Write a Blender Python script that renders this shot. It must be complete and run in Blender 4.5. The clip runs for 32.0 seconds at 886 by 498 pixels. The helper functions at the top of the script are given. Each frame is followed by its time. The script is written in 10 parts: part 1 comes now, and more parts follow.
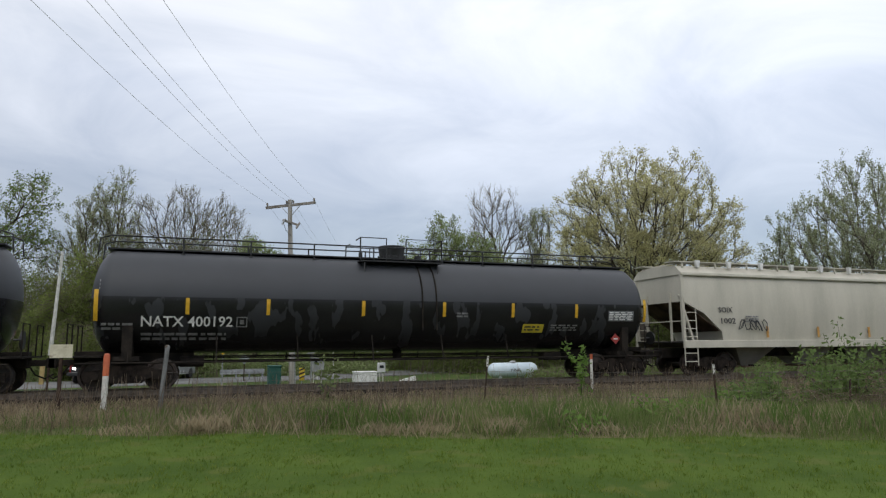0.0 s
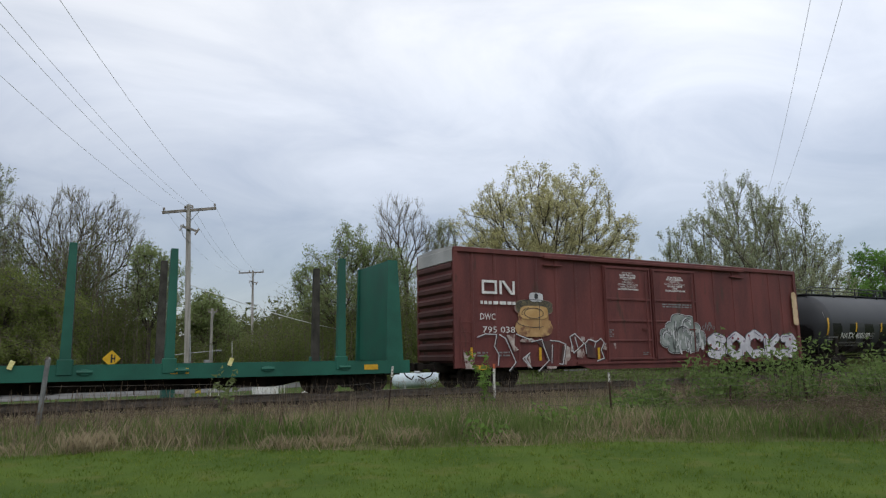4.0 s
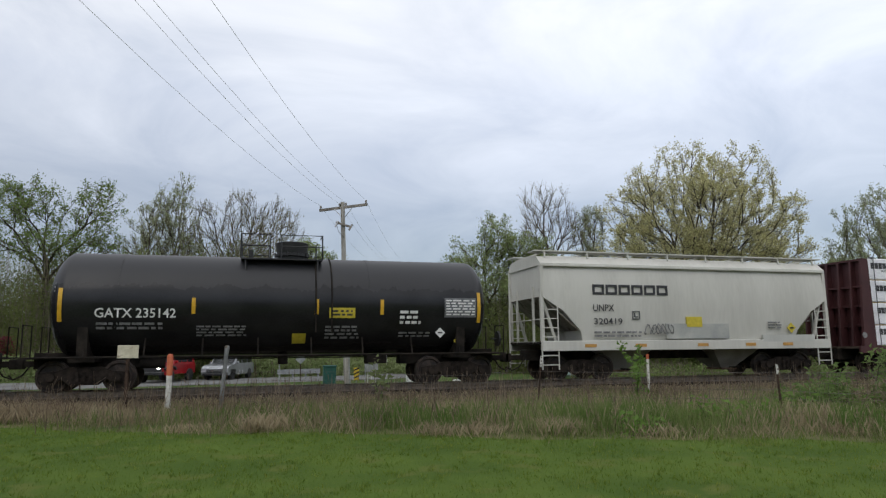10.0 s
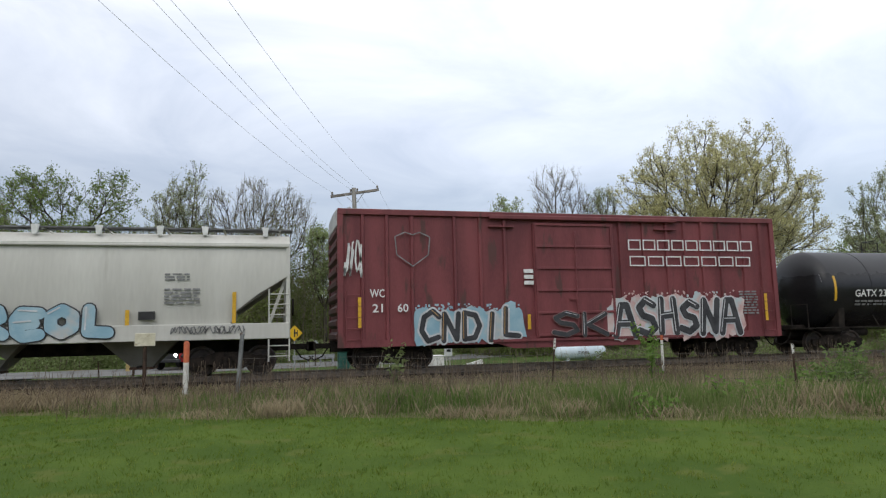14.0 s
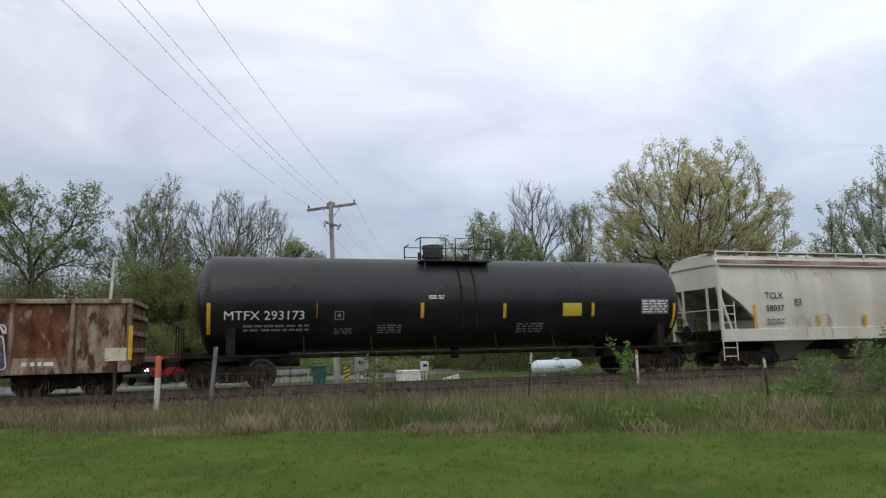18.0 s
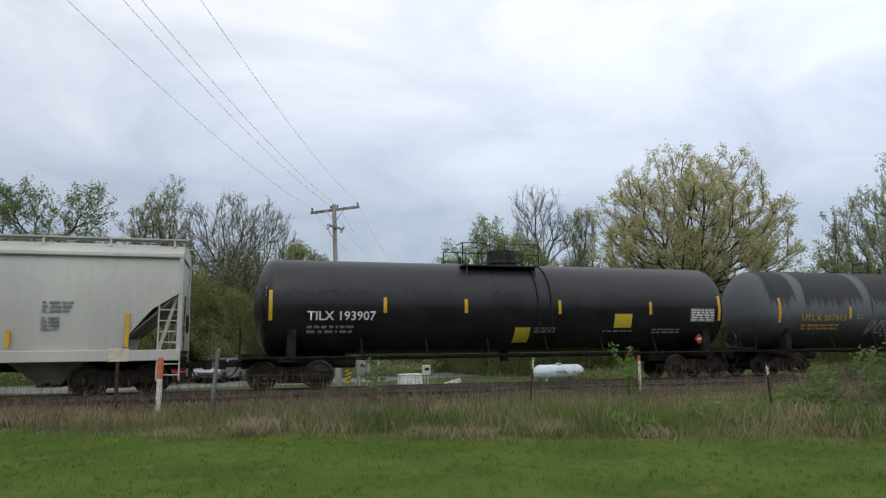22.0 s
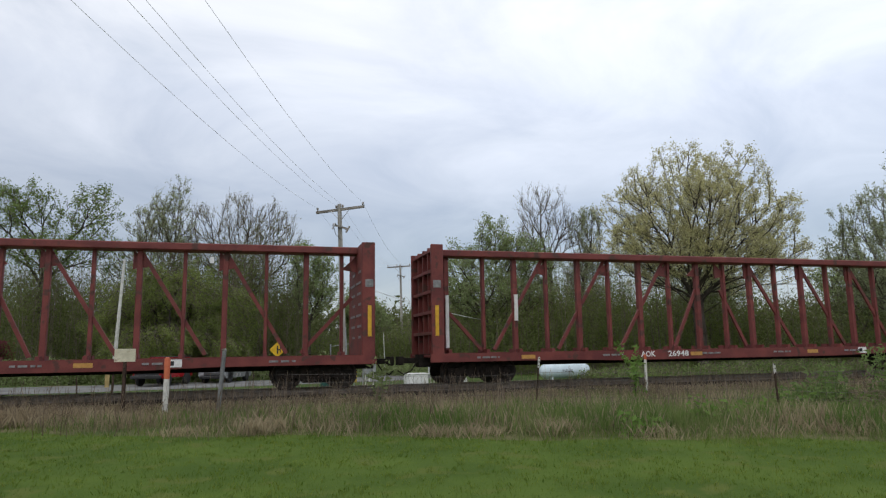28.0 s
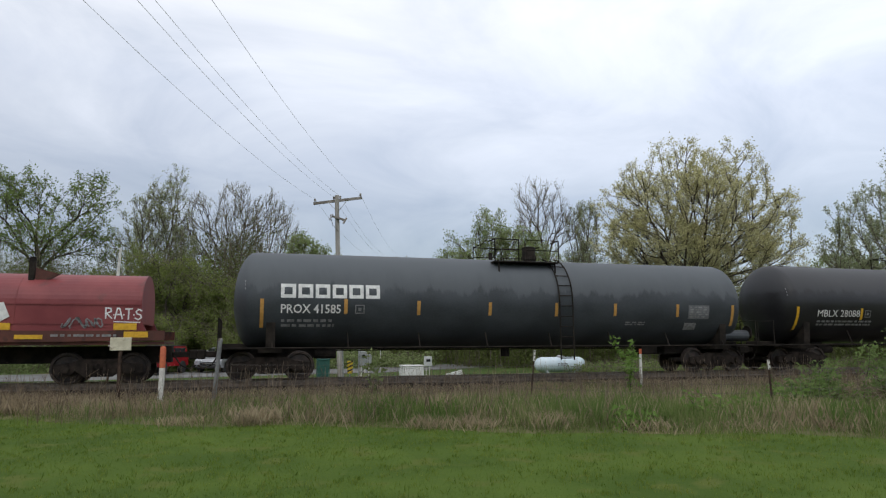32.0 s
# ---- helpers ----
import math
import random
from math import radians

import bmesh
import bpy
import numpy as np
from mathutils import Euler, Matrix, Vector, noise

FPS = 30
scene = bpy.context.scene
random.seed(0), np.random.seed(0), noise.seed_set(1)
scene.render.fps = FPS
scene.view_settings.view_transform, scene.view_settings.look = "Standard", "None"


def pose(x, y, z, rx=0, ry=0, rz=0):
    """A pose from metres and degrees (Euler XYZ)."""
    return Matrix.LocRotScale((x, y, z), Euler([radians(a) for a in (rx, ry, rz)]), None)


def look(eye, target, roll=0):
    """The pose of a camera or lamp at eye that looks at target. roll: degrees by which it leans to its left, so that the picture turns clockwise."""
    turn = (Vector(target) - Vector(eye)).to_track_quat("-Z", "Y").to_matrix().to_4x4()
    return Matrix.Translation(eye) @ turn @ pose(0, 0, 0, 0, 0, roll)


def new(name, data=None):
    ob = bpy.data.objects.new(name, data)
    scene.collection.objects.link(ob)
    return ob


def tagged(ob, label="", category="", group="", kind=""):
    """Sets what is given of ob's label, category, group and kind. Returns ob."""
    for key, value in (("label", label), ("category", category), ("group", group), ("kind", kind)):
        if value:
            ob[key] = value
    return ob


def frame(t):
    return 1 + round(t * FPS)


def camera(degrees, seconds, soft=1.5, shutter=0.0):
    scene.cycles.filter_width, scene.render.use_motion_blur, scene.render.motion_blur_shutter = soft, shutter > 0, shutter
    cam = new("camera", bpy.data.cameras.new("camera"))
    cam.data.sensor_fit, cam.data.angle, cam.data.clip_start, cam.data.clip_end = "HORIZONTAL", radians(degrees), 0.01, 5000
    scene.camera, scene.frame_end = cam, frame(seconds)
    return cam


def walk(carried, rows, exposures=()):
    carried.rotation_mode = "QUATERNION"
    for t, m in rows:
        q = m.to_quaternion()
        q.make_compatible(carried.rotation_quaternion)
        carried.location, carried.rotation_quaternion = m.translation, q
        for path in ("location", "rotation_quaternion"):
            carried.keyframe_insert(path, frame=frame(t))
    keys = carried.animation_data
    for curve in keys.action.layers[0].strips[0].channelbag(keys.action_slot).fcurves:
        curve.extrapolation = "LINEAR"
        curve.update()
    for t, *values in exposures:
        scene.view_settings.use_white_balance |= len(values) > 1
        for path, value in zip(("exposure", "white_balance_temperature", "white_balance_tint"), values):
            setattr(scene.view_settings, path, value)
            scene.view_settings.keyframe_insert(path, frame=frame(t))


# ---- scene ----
# camera
cam = camera(67.01, 32.0, soft=1.25)
PATH = [
    (0, pose(0, 0, 1.65, 98.36, 0.44, -20.19)),
    (0.5, pose(0, 0, 1.65, 98.29, 0.39, -18.59)),
    (1, pose(0, 0, 1.65, 98.36, 0.78, -16.58)),
    (1.5, pose(0, 0, 1.65, 98.61, 0.67, -13.94)),
    (2, pose(0, 0, 1.65, 99.14, 0.01, -11.29)),
    (2.5, pose(0, 0, 1.65, 99.54, -0.02, -9.68)),
    (4.5, pose(0, 0, 1.65, 98.98, 0.88, -31.64)),
    (4.6, pose(0, 0, 1.65, 99.02, 0.82, -28.34)),
    (4.7, pose(0, 0, 1.65, 99.06, 0.75, -24.95)),
    (4.8, pose(0, 0, 1.65, 99.10, 0.68, -21.75)),
    (4.9, pose(0, 0, 1.65, 99.10, 0.60, -18.60)),
    (5, pose(0, 0, 1.65, 99.03, 0.50, -15.50)),
    (5.1, pose(0, 0, 1.65, 98.92, 0.44, -13.45)),
    (5.2, pose(0, 0, 1.65, 98.80, 0.38, -11.55)),
    (5.3, pose(0, 0, 1.65, 98.65, 0.32, -10.05)),
    (5.4, pose(0, 0, 1.65, 98.50, 0.25, -9.05)),
    (5.5, pose(0, 0, 1.65, 98.38, 0.19, -8.49)),
    (6, pose(0, 0, 1.65, 97.91, -0.45, -9.54)),
    (6.5, pose(0, 0, 1.65, 97.62, -0.45, -10.50)),
    (7, pose(0, 0, 1.65, 97.54, -0.14, -11.66)),
    (7.5, pose(0, 0, 1.65, 97.64, 0.17, -12.83)),
    (8, pose(0, 0, 1.65, 97.76, 0.62, -13.88)),
    (8.5, pose(0, 0, 1.65, 97.90, 0.89, -14.75)),
    (9, pose(0, 0, 1.65, 98.08, 0.83, -15.33)),
    (9.5, pose(0, 0, 1.65, 98.25, 0.39, -15.67)),
    (10, pose(0, 0, 1.65, 98.40, 0.54, -15.73)),
    (10.5, pose(0, 0, 1.65, 98.43, 0.62, -15.97)),
    (11, pose(0, 0, 1.65, 98.21, 0.71, -16.16)),
    (11.5, pose(0, 0, 1.65, 97.84, 0.80, -16.40)),
    (12, pose(0, 0, 1.65, 97.62, 0.75, -16.33)),
    (12.5, pose(0, 0, 1.65, 97.36, 0.40, -15.91)),
    (13, pose(0, 0, 1.65, 97.06, 0.73, -15.36)),
    (13.5, pose(0, 0, 1.65, 96.98, 1.07, -14.87)),
    (14, pose(0, 0, 1.65, 97.07, 1.30, -14.59)),
    (14.5, pose(0, 0, 1.65, 97.21, 1.10, -14.53)),
    (15, pose(0, 0, 1.65, 97.30, 1.14, -14.60)),
    (15.5, pose(0, 0, 1.65, 97.51, 1.18, -14.85)),
    (17.5, pose(0, 0, 1.65, 98.18, 1.12, -16.39)),
    (18, pose(0, 0, 1.65, 98.26, 1.28, -16.58)),
    (18.5, pose(0, 0, 1.65, 98.36, 1.21, -16.68)),
    (19, pose(0, 0, 1.65, 98.43, 0.69, -16.83)),
    (19.5, pose(0, 0, 1.65, 98.60, 0.32, -16.84)),
    (20, pose(0, 0, 1.65, 98.67, 0.74, -16.85)),
    (20.5, pose(0, 0, 1.65, 98.60, 1.05, -16.77)),
    (21, pose(0, 0, 1.65, 98.59, 1.10, -16.63)),
    (21.5, pose(0, 0, 1.65, 98.59, 0.80, -16.59)),
    (22, pose(0, 0, 1.65, 98.59, 0.73, -16.41)),
    (22.5, pose(0, 0, 1.65, 98.64, 0.62, -16.36)),
    (23, pose(0, 0, 1.65, 98.60, 0.70, -16.27)),
    (23.5, pose(0, 0, 1.65, 98.59, 0.78, -16.12)),
    (24, pose(0, 0, 1.65, 98.53, 0.99, -16.06)),
    (24.5, pose(0, 0, 1.65, 98.44, 1.16, -15.97)),
    (25, pose(0, 0, 1.65, 98.41, 1.01, -15.96)),
    (25.5, pose(0, 0, 1.65, 98.36, 0.78, -15.94)),
    (27.5, pose(0, 0, 1.65, 98.45, 1.04, -15.89)),
    (28, pose(0, 0, 1.65, 98.53, 0.91, -15.92)),
    (28.5, pose(0, 0, 1.65, 98.58, 0.64, -15.97)),
    (29, pose(0, 0, 1.65, 98.55, 1.10, -15.81)),
    (29.5, pose(0, 0, 1.65, 98.51, 1.18, -15.49)),
    (30, pose(0, 0, 1.65, 98.40, 1.26, -15.26)),
    (30.5, pose(0, 0, 1.65, 98.20, 1.20, -15.22)),
    (31, pose(0, 0, 1.65, 98.01, 1.01, -15.69)),
    (31.5, pose(0, 0, 1.65, 97.90, 0.38, -16.00)),
    (32, pose(0, 0, 1.65, 97.88, 0.25, -16.27)),
]
walk(cam, PATH, [(0.0, 0.0), (2.5, 0.03), (4.5, -0.12), (5.2, -0.1), (6.0, 0.05), (7.0, 0.1), (8.0, -0.08), (9.0, -0.08), (10.0, -0.03), (11.0, 0.12), (12.0, 0.2), (13.0, 0.25), (14.0, 0.2),
                 (15.0, 0.05), (16.0, 0.0), (23.0, 0.0), (24.0, -0.1), (25.0, 0.0), (32.0, 0.03)])

# ---- world and light: a bright overcast spring day ----
world = bpy.data.worlds.new("sky")
scene.world = world
world.use_nodes = True
wn, wl = world.node_tree.nodes, world.node_tree.links
wn.clear()


def wnode(kind, **values):
    n = wn.new(kind)
    for key, val in values.items():
        n.inputs[key].default_value = val
    return n


def wmath(op, a, b):
    n = wn.new("ShaderNodeMath")
    n.operation = op
    for i, src in enumerate((a, b)):
        if isinstance(src, (int, float)):
            n.inputs[i].default_value = src
        else:
            wl.new(src, n.inputs[i])
    return n.outputs[0]


def ramp_stops(node, stops):
    el = node.color_ramp.elements
    while len(el) < len(stops):
        el.new(0.5)
    for e, (p, c) in zip(el, stops):
        e.position, e.color = p, (*c, 1) if len(c) == 3 else c


coord = wn.new("ShaderNodeTexCoord")
sep = wn.new("ShaderNodeSeparateXYZ")
wl.new(coord.outputs["Generated"], sep.inputs[0])
den = wmath("ADD", wmath("MAXIMUM", sep.outputs[2], 0.0), 0.22)
comb = wn.new("ShaderNodeCombineXYZ")
wl.new(wmath("DIVIDE", sep.outputs[0], den), comb.inputs[0])
wl.new(wmath("DIVIDE", sep.outputs[1], den), comb.inputs[1])
cloud = wnode("ShaderNodeTexNoise", Scale=1.7, Detail=10.0, Roughness=0.57, Distortion=0.8)
wl.new(comb.outputs[0], cloud.inputs["Vector"])
cloud_big = wnode("ShaderNodeTexNoise", Scale=0.5, Detail=3.0, Roughness=0.5)
wl.new(comb.outputs[0], cloud_big.inputs["Vector"])
height = wn.new("ShaderNodeValToRGB")
ramp_stops(height, [(0.0, (0.36, 0.375, 0.41)), (0.09, (0.30, 0.32, 0.365)), (0.15, (0.315, 0.34, 0.395)), (0.20, (0.405, 0.43, 0.49)), (0.257, (0.54, 0.565, 0.63)),
                    (0.354, (0.73, 0.755, 0.82)), (0.46, (0.90, 0.91, 0.94)), (0.62, (0.98, 0.98, 0.99)), (1.0, (1.05, 1.05, 1.05))])
wl.new(sep.outputs[2], height.inputs[0])
puff = wn.new("ShaderNodeValToRGB")
ramp_stops(puff, [(0.37, (0.77, 0.80, 0.835)), (0.46, (0.92, 0.93, 0.945)), (0.53, (1.03, 1.03, 1.02)), (0.64, (1.20, 1.185, 1.16))])
both = wmath("ADD", wmath("MULTIPLY", cloud.outputs[0], 0.62), wmath("MULTIPLY", cloud_big.outputs[0], 0.38))
wl.new(both, puff.inputs[0])
mixc = wn.new("ShaderNodeMix")
mixc.data_type, mixc.blend_type = "RGBA", "MULTIPLY"
mixc.inputs[0].default_value = 1.0
wl.new(height.outputs[0], mixc.inputs[6])
wl.new(puff.outputs[0], mixc.inputs[7])
nishita = wn.new("ShaderNodeTexSky")
nishita.sky_type, nishita.sun_disc = "NISHITA", False
nishita.sun_elevation, nishita.sun_rotation = radians(48), radians(215)
thin = wn.new("ShaderNodeMix")
thin.data_type = "RGBA"
thin.inputs[0].default_value = 0.04
wl.new(mixc.outputs[2], thin.inputs[6])
wl.new(nishita.outputs[0], thin.inputs[7])
# the veiled sun stands to the right: the cloud is a little brighter that way
back = wnode("ShaderNodeBackground", Strength=1.0)
wl.new(wmath("ADD", 1.0, wmath("MULTIPLY", sep.outputs[0], 0.16)), back.inputs[1])
wl.new(thin.outputs[2], back.inputs[0])
wout = wn.new("ShaderNodeOutputWorld")
wl.new(back.outputs[0], wout.inputs[0])

sun = new("sun", bpy.data.lights.new("sun", "SUN"))
sun.data.energy, sun.data.angle, sun.data.color = 0.5, radians(40), (1.0, 0.97, 0.92)
sun.matrix_world = look((0, 0, 60), (0 + math.sin(radians(35)) * 50, math.cos(radians(35)) * 50, 60 - 58))
scene.view_settings.exposure = 0.0


# ---- materials ----
def surf(name, c1, c2, scale=3.0, rough=0.7, metal=0.0, bump=0.0, fine=40.0, stretch=(1, 1, 1), spots=None,
         island=0.0, rough_var=0.15, low=0.35, high=0.65, object_random=0.0, relief=0.02):
    """Two colours mixed by noise at two scales, with relief; spots: a third colour in patches (colour, scale, cut)."""
    m = bpy.data.materials.new(name)
    m.use_nodes = True
    nt = m.node_tree
    n, l = nt.nodes, nt.links
    bsdf = n["Principled BSDF"]
    tc = n.new("ShaderNodeTexCoord")
    mp = n.new("ShaderNodeMapping")
    mp.inputs["Scale"].default_value = stretch
    l.new(tc.outputs["Object"], mp.inputs[0])
    na = n.new("ShaderNodeTexNoise")
    na.inputs["Scale"].default_value, na.inputs["Detail"].default_value = scale, 5.0
    l.new(mp.outputs[0], na.inputs["Vector"])
    nb = n.new("ShaderNodeTexNoise")
    nb.inputs["Scale"].default_value, nb.inputs["Detail"].default_value = fine, 3.0
    l.new(mp.outputs[0], nb.inputs["Vector"])
    add = n.new("ShaderNodeMath")
    add.operation = "MULTIPLY_ADD"
    l.new(nb.outputs[0], add.inputs[0])
    add.inputs[1].default_value = 0.35
    sub = n.new("ShaderNodeMath")
    sub.operation = "SUBTRACT"
    l.new(na.outputs[0], sub.inputs[0])
    sub.inputs[1].default_value = 0.175
    l.new(sub.outputs[0], add.inputs[2])
    val = add.outputs[0]
    for amount, node, sock in ((island, "ShaderNodeNewGeometry", "Random Per Island"), (object_random, "ShaderNodeObjectInfo", "Random")):
        if amount:
            src = n.new(node)
            ma = n.new("ShaderNodeMath")
            ma.operation = "MULTIPLY_ADD"
            l.new(src.outputs[sock], ma.inputs[0])
            ma.inputs[1].default_value = amount
            s2 = n.new("ShaderNodeMath")
            s2.operation = "SUBTRACT"
            l.new(val, s2.inputs[0])
            s2.inputs[1].default_value = amount / 2
            l.new(s2.outputs[0], ma.inputs[2])
            val = ma.outputs[0]
    cr = n.new("ShaderNodeValToRGB")
    ramp_stops(cr, [(low, c1), (high, c2)])
    l.new(val, cr.inputs[0])
    col = cr.outputs[0]
    if spots:
        sc, sscale, cut = spots
        ns = n.new("ShaderNodeTexNoise")
        ns.inputs["Scale"].default_value, ns.inputs["Detail"].default_value = sscale, 6.0
        l.new(mp.outputs[0], ns.inputs["Vector"])
        sr = n.new("ShaderNodeValToRGB")
        ramp_stops(sr, [(cut, (0, 0, 0)), (cut + 0.08, (1, 1, 1))])
        l.new(ns.outputs[0], sr.inputs[0])
        mx = n.new("ShaderNodeMix")
        mx.data_type = "RGBA"
        l.new(sr.outputs[0], mx.inputs[0])
        l.new(col, mx.inputs[6])
        mx.inputs[7].default_value = (*sc, 1)
        col = mx.outputs[2]
    l.new(col, bsdf.inputs["Base Color"])
    rr = n.new("ShaderNodeMath")
    rr.operation = "MULTIPLY_ADD"
    l.new(na.outputs[0], rr.inputs[0])
    rr.inputs[1].default_value, rr.inputs[2].default_value = rough_var, rough - rough_var / 2
    l.new(rr.outputs[0], bsdf.inputs["Roughness"])
    bsdf.inputs["Metallic"].default_value = metal
    if rough >= 0.85:
        bsdf.inputs["Specular IOR Level"].default_value = 0.1
    if bump:
        bp = n.new("ShaderNodeBump")
        bp.inputs["Strength"].default_value, bp.inputs["Distance"].default_value = bump, relief
        l.new(add.outputs[0], bp.inputs["Height"])
        l.new(bp.outputs[0], bsdf.inputs["Normal"])
    return m


def leafy(name, c1, c2, c3, scale=0.45, swing=1.1, island=0.55):
    """Leaves and blades: colour by island, a little light through."""
    m = bpy.data.materials.new(name)
    m.use_nodes = True
    n, l = m.node_tree.nodes, m.node_tree.links
    bsdf = n["Principled BSDF"]
    geo = n.new("ShaderNodeNewGeometry")
    tc = n.new("ShaderNodeTexCoord")
    noise_n = n.new("ShaderNodeTexNoise")
    noise_n.inputs["Scale"].default_value = scale
    l.new(tc.outputs["Object"], noise_n.inputs["Vector"])
    ma = n.new("ShaderNodeMath")
    ma.operation = "MULTIPLY_ADD"
    l.new(geo.outputs["Random Per Island"], ma.inputs[0])
    ma.inputs[1].default_value = island
    mb = n.new("ShaderNodeMath")
    mb.operation = "MULTIPLY_ADD"
    l.new(noise_n.outputs[0], mb.inputs[0])
    mb.inputs[1].default_value, mb.inputs[2].default_value = swing, 0.495 - island / 2 - swing / 2
    l.new(mb.outputs[0], ma.inputs[2])
    cr = n.new("ShaderNodeValToRGB")
    ramp_stops(cr, [(0.1, c1), (0.5, c2), (0.95, c3)])
    l.new(ma.outputs[0], cr.inputs[0])
    l.new(cr.outputs[0], bsdf.inputs["Base Color"])
    bsdf.inputs["Roughness"].default_value = 0.75
    bsdf.inputs["Specular IOR Level"].default_value = 0.2
    tr = n.new("ShaderNodeBsdfTranslucent")
    l.new(cr.outputs[0], tr.inputs[0])
    mixs = n.new("ShaderNodeMixShader")
    mixs.inputs[0].default_value = 0.48
    l.new(bsdf.outputs[0], mixs.inputs[1])
    l.new(tr.outputs[0], mixs.inputs[2])
    l.new(mixs.outputs[0], n["Material Output"].inputs[0])
    return m


def tank_paint(name, base, top_tone, zc, radius, top_from, drip=0.0, rough=0.35, bands=None):
    """Tank paint with a second tone on the upper half that runs down the flanks in drips, by the shell's own height."""
    m = surf(name, base, tuple(min(1, c * 1.5 + 0.004) for c in base), 1.2, rough, 0.0, 0.04, 25, (0.6, 0.6, 1.0))
    n, l = m.node_tree.nodes, m.node_tree.links
    bsdf = n["Principled BSDF"]
    old = bsdf.inputs["Base Color"].links[0].from_socket
    tc = n.new("ShaderNodeTexCoord")
    sp = n.new("ShaderNodeSeparateXYZ")
    l.new(tc.outputs["Object"], sp.inputs[0])
    mp = n.new("ShaderNodeMapping")
    mp.inputs["Scale"].default_value = (1.0, 0.15, 0.28)
    l.new(tc.outputs["Object"], mp.inputs[0])
    ns = n.new("ShaderNodeTexNoise")
    ns.inputs["Scale"].default_value, ns.inputs["Detail"].default_value, ns.inputs["Roughness"].default_value = 2.2, 5.0, 0.6
    l.new(mp.outputs[0], ns.inputs["Vector"])
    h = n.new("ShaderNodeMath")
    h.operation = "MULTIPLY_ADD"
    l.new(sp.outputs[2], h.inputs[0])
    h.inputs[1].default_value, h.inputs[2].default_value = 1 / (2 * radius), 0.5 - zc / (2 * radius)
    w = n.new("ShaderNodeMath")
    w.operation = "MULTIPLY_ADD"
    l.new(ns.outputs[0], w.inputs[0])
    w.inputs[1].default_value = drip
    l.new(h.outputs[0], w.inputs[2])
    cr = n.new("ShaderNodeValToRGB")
    ramp_stops(cr, [(top_from + drip / 2, (0, 0, 0)), (min(0.99, top_from + drip / 2 + 0.05), (0.7, 0.7, 0.7)), (1.0, (1, 1, 1))])
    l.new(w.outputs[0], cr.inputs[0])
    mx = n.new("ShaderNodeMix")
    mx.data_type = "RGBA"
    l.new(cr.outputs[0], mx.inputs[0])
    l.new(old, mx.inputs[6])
    mx.inputs[7].default_value = (*top_tone, 1)
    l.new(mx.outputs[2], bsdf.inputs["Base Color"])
    if bands:
        # dark residue that covers each course of plates and runs down in drips, with clean shell left of each seam; the
        # belly's shade is painted in too
        span, seams = bands

        def op(kind, a, b, c=None):
            q = n.new("ShaderNodeMath")
            q.operation = kind
            for i, src in enumerate((a, b, c)):
                if src is None:
                    continue
                if isinstance(src, (int, float)):
                    q.inputs[i].default_value = src
                else:
                    l.new(src, q.inputs[i])
            return q.outputs[0]

        wob = n.new("ShaderNodeTexNoise")
        wob.inputs["Scale"].default_value, wob.inputs["Detail"].default_value = 0.9, 4.0
        l.new(tc.outputs["Object"], wob.inputs["Vector"])
        lean = op("MULTIPLY", op("SUBTRACT", 1.0, h.outputs[0]), op("MULTIPLY", wob.outputs[0], 0.9))
        along = op("DIVIDE", op("ADD", sp.outputs[0], op("SUBTRACT", lean, 0.1)), span)
        bay = n.new("ShaderNodeValToRGB")
        stops = [(0.0, (0, 0, 0))]
        for a, b in zip(seams, seams[1:]):
            stops += [(a / span, (0, 0, 0)), ((a + 0.05) / span, (1, 1, 1)), ((b - 0.5) / span, (1, 1, 1)), ((b - 0.42) / span, (0, 0, 0))]
        ramp_stops(bay, stops)
        l.new(along, bay.inputs[0])
        run = n.new("ShaderNodeTexNoise")
        rm = n.new("ShaderNodeMapping")
        rm.inputs["Scale"].default_value = (5.0, 0.3, 0.45)
        l.new(tc.outputs["Object"], rm.inputs[0])
        l.new(rm.outputs[0], run.inputs["Vector"])
        run.inputs["Scale"].default_value, run.inputs["Detail"].default_value = 1.6, 4.0
        edge = n.new("ShaderNodeValToRGB")
        ramp_stops(edge, [(0.48, (0, 0, 0)), (0.60, (1, 1, 1))])
        l.new(op("ADD", h.outputs[0], op("MULTIPLY", op("SUBTRACT", run.outputs[0], 0.5), 0.42)), edge.inputs[0])
        # shade of the underside put into the colour, darker towards the bottom
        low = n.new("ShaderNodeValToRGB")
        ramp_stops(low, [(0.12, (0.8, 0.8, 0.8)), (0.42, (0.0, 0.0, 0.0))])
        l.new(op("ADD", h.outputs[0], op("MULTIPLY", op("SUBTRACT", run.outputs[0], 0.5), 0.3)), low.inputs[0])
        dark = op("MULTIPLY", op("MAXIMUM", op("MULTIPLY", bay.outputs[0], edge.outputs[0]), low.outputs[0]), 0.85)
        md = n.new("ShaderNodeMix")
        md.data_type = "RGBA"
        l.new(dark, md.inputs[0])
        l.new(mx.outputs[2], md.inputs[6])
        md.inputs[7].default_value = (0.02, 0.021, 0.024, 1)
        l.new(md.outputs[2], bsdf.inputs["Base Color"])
    bsdf.inputs["Specular IOR Level"].default_value = 0.3
    rg = n.new("ShaderNodeMath")
    rg.operation = "MULTIPLY_ADD"
    l.new(cr.outputs[0], rg.inputs[0])
    rg.inputs[1].default_value, rg.inputs[2].default_value = 0.25, rough
    l.new(rg.outputs[0], bsdf.inputs["Roughness"])
    return m


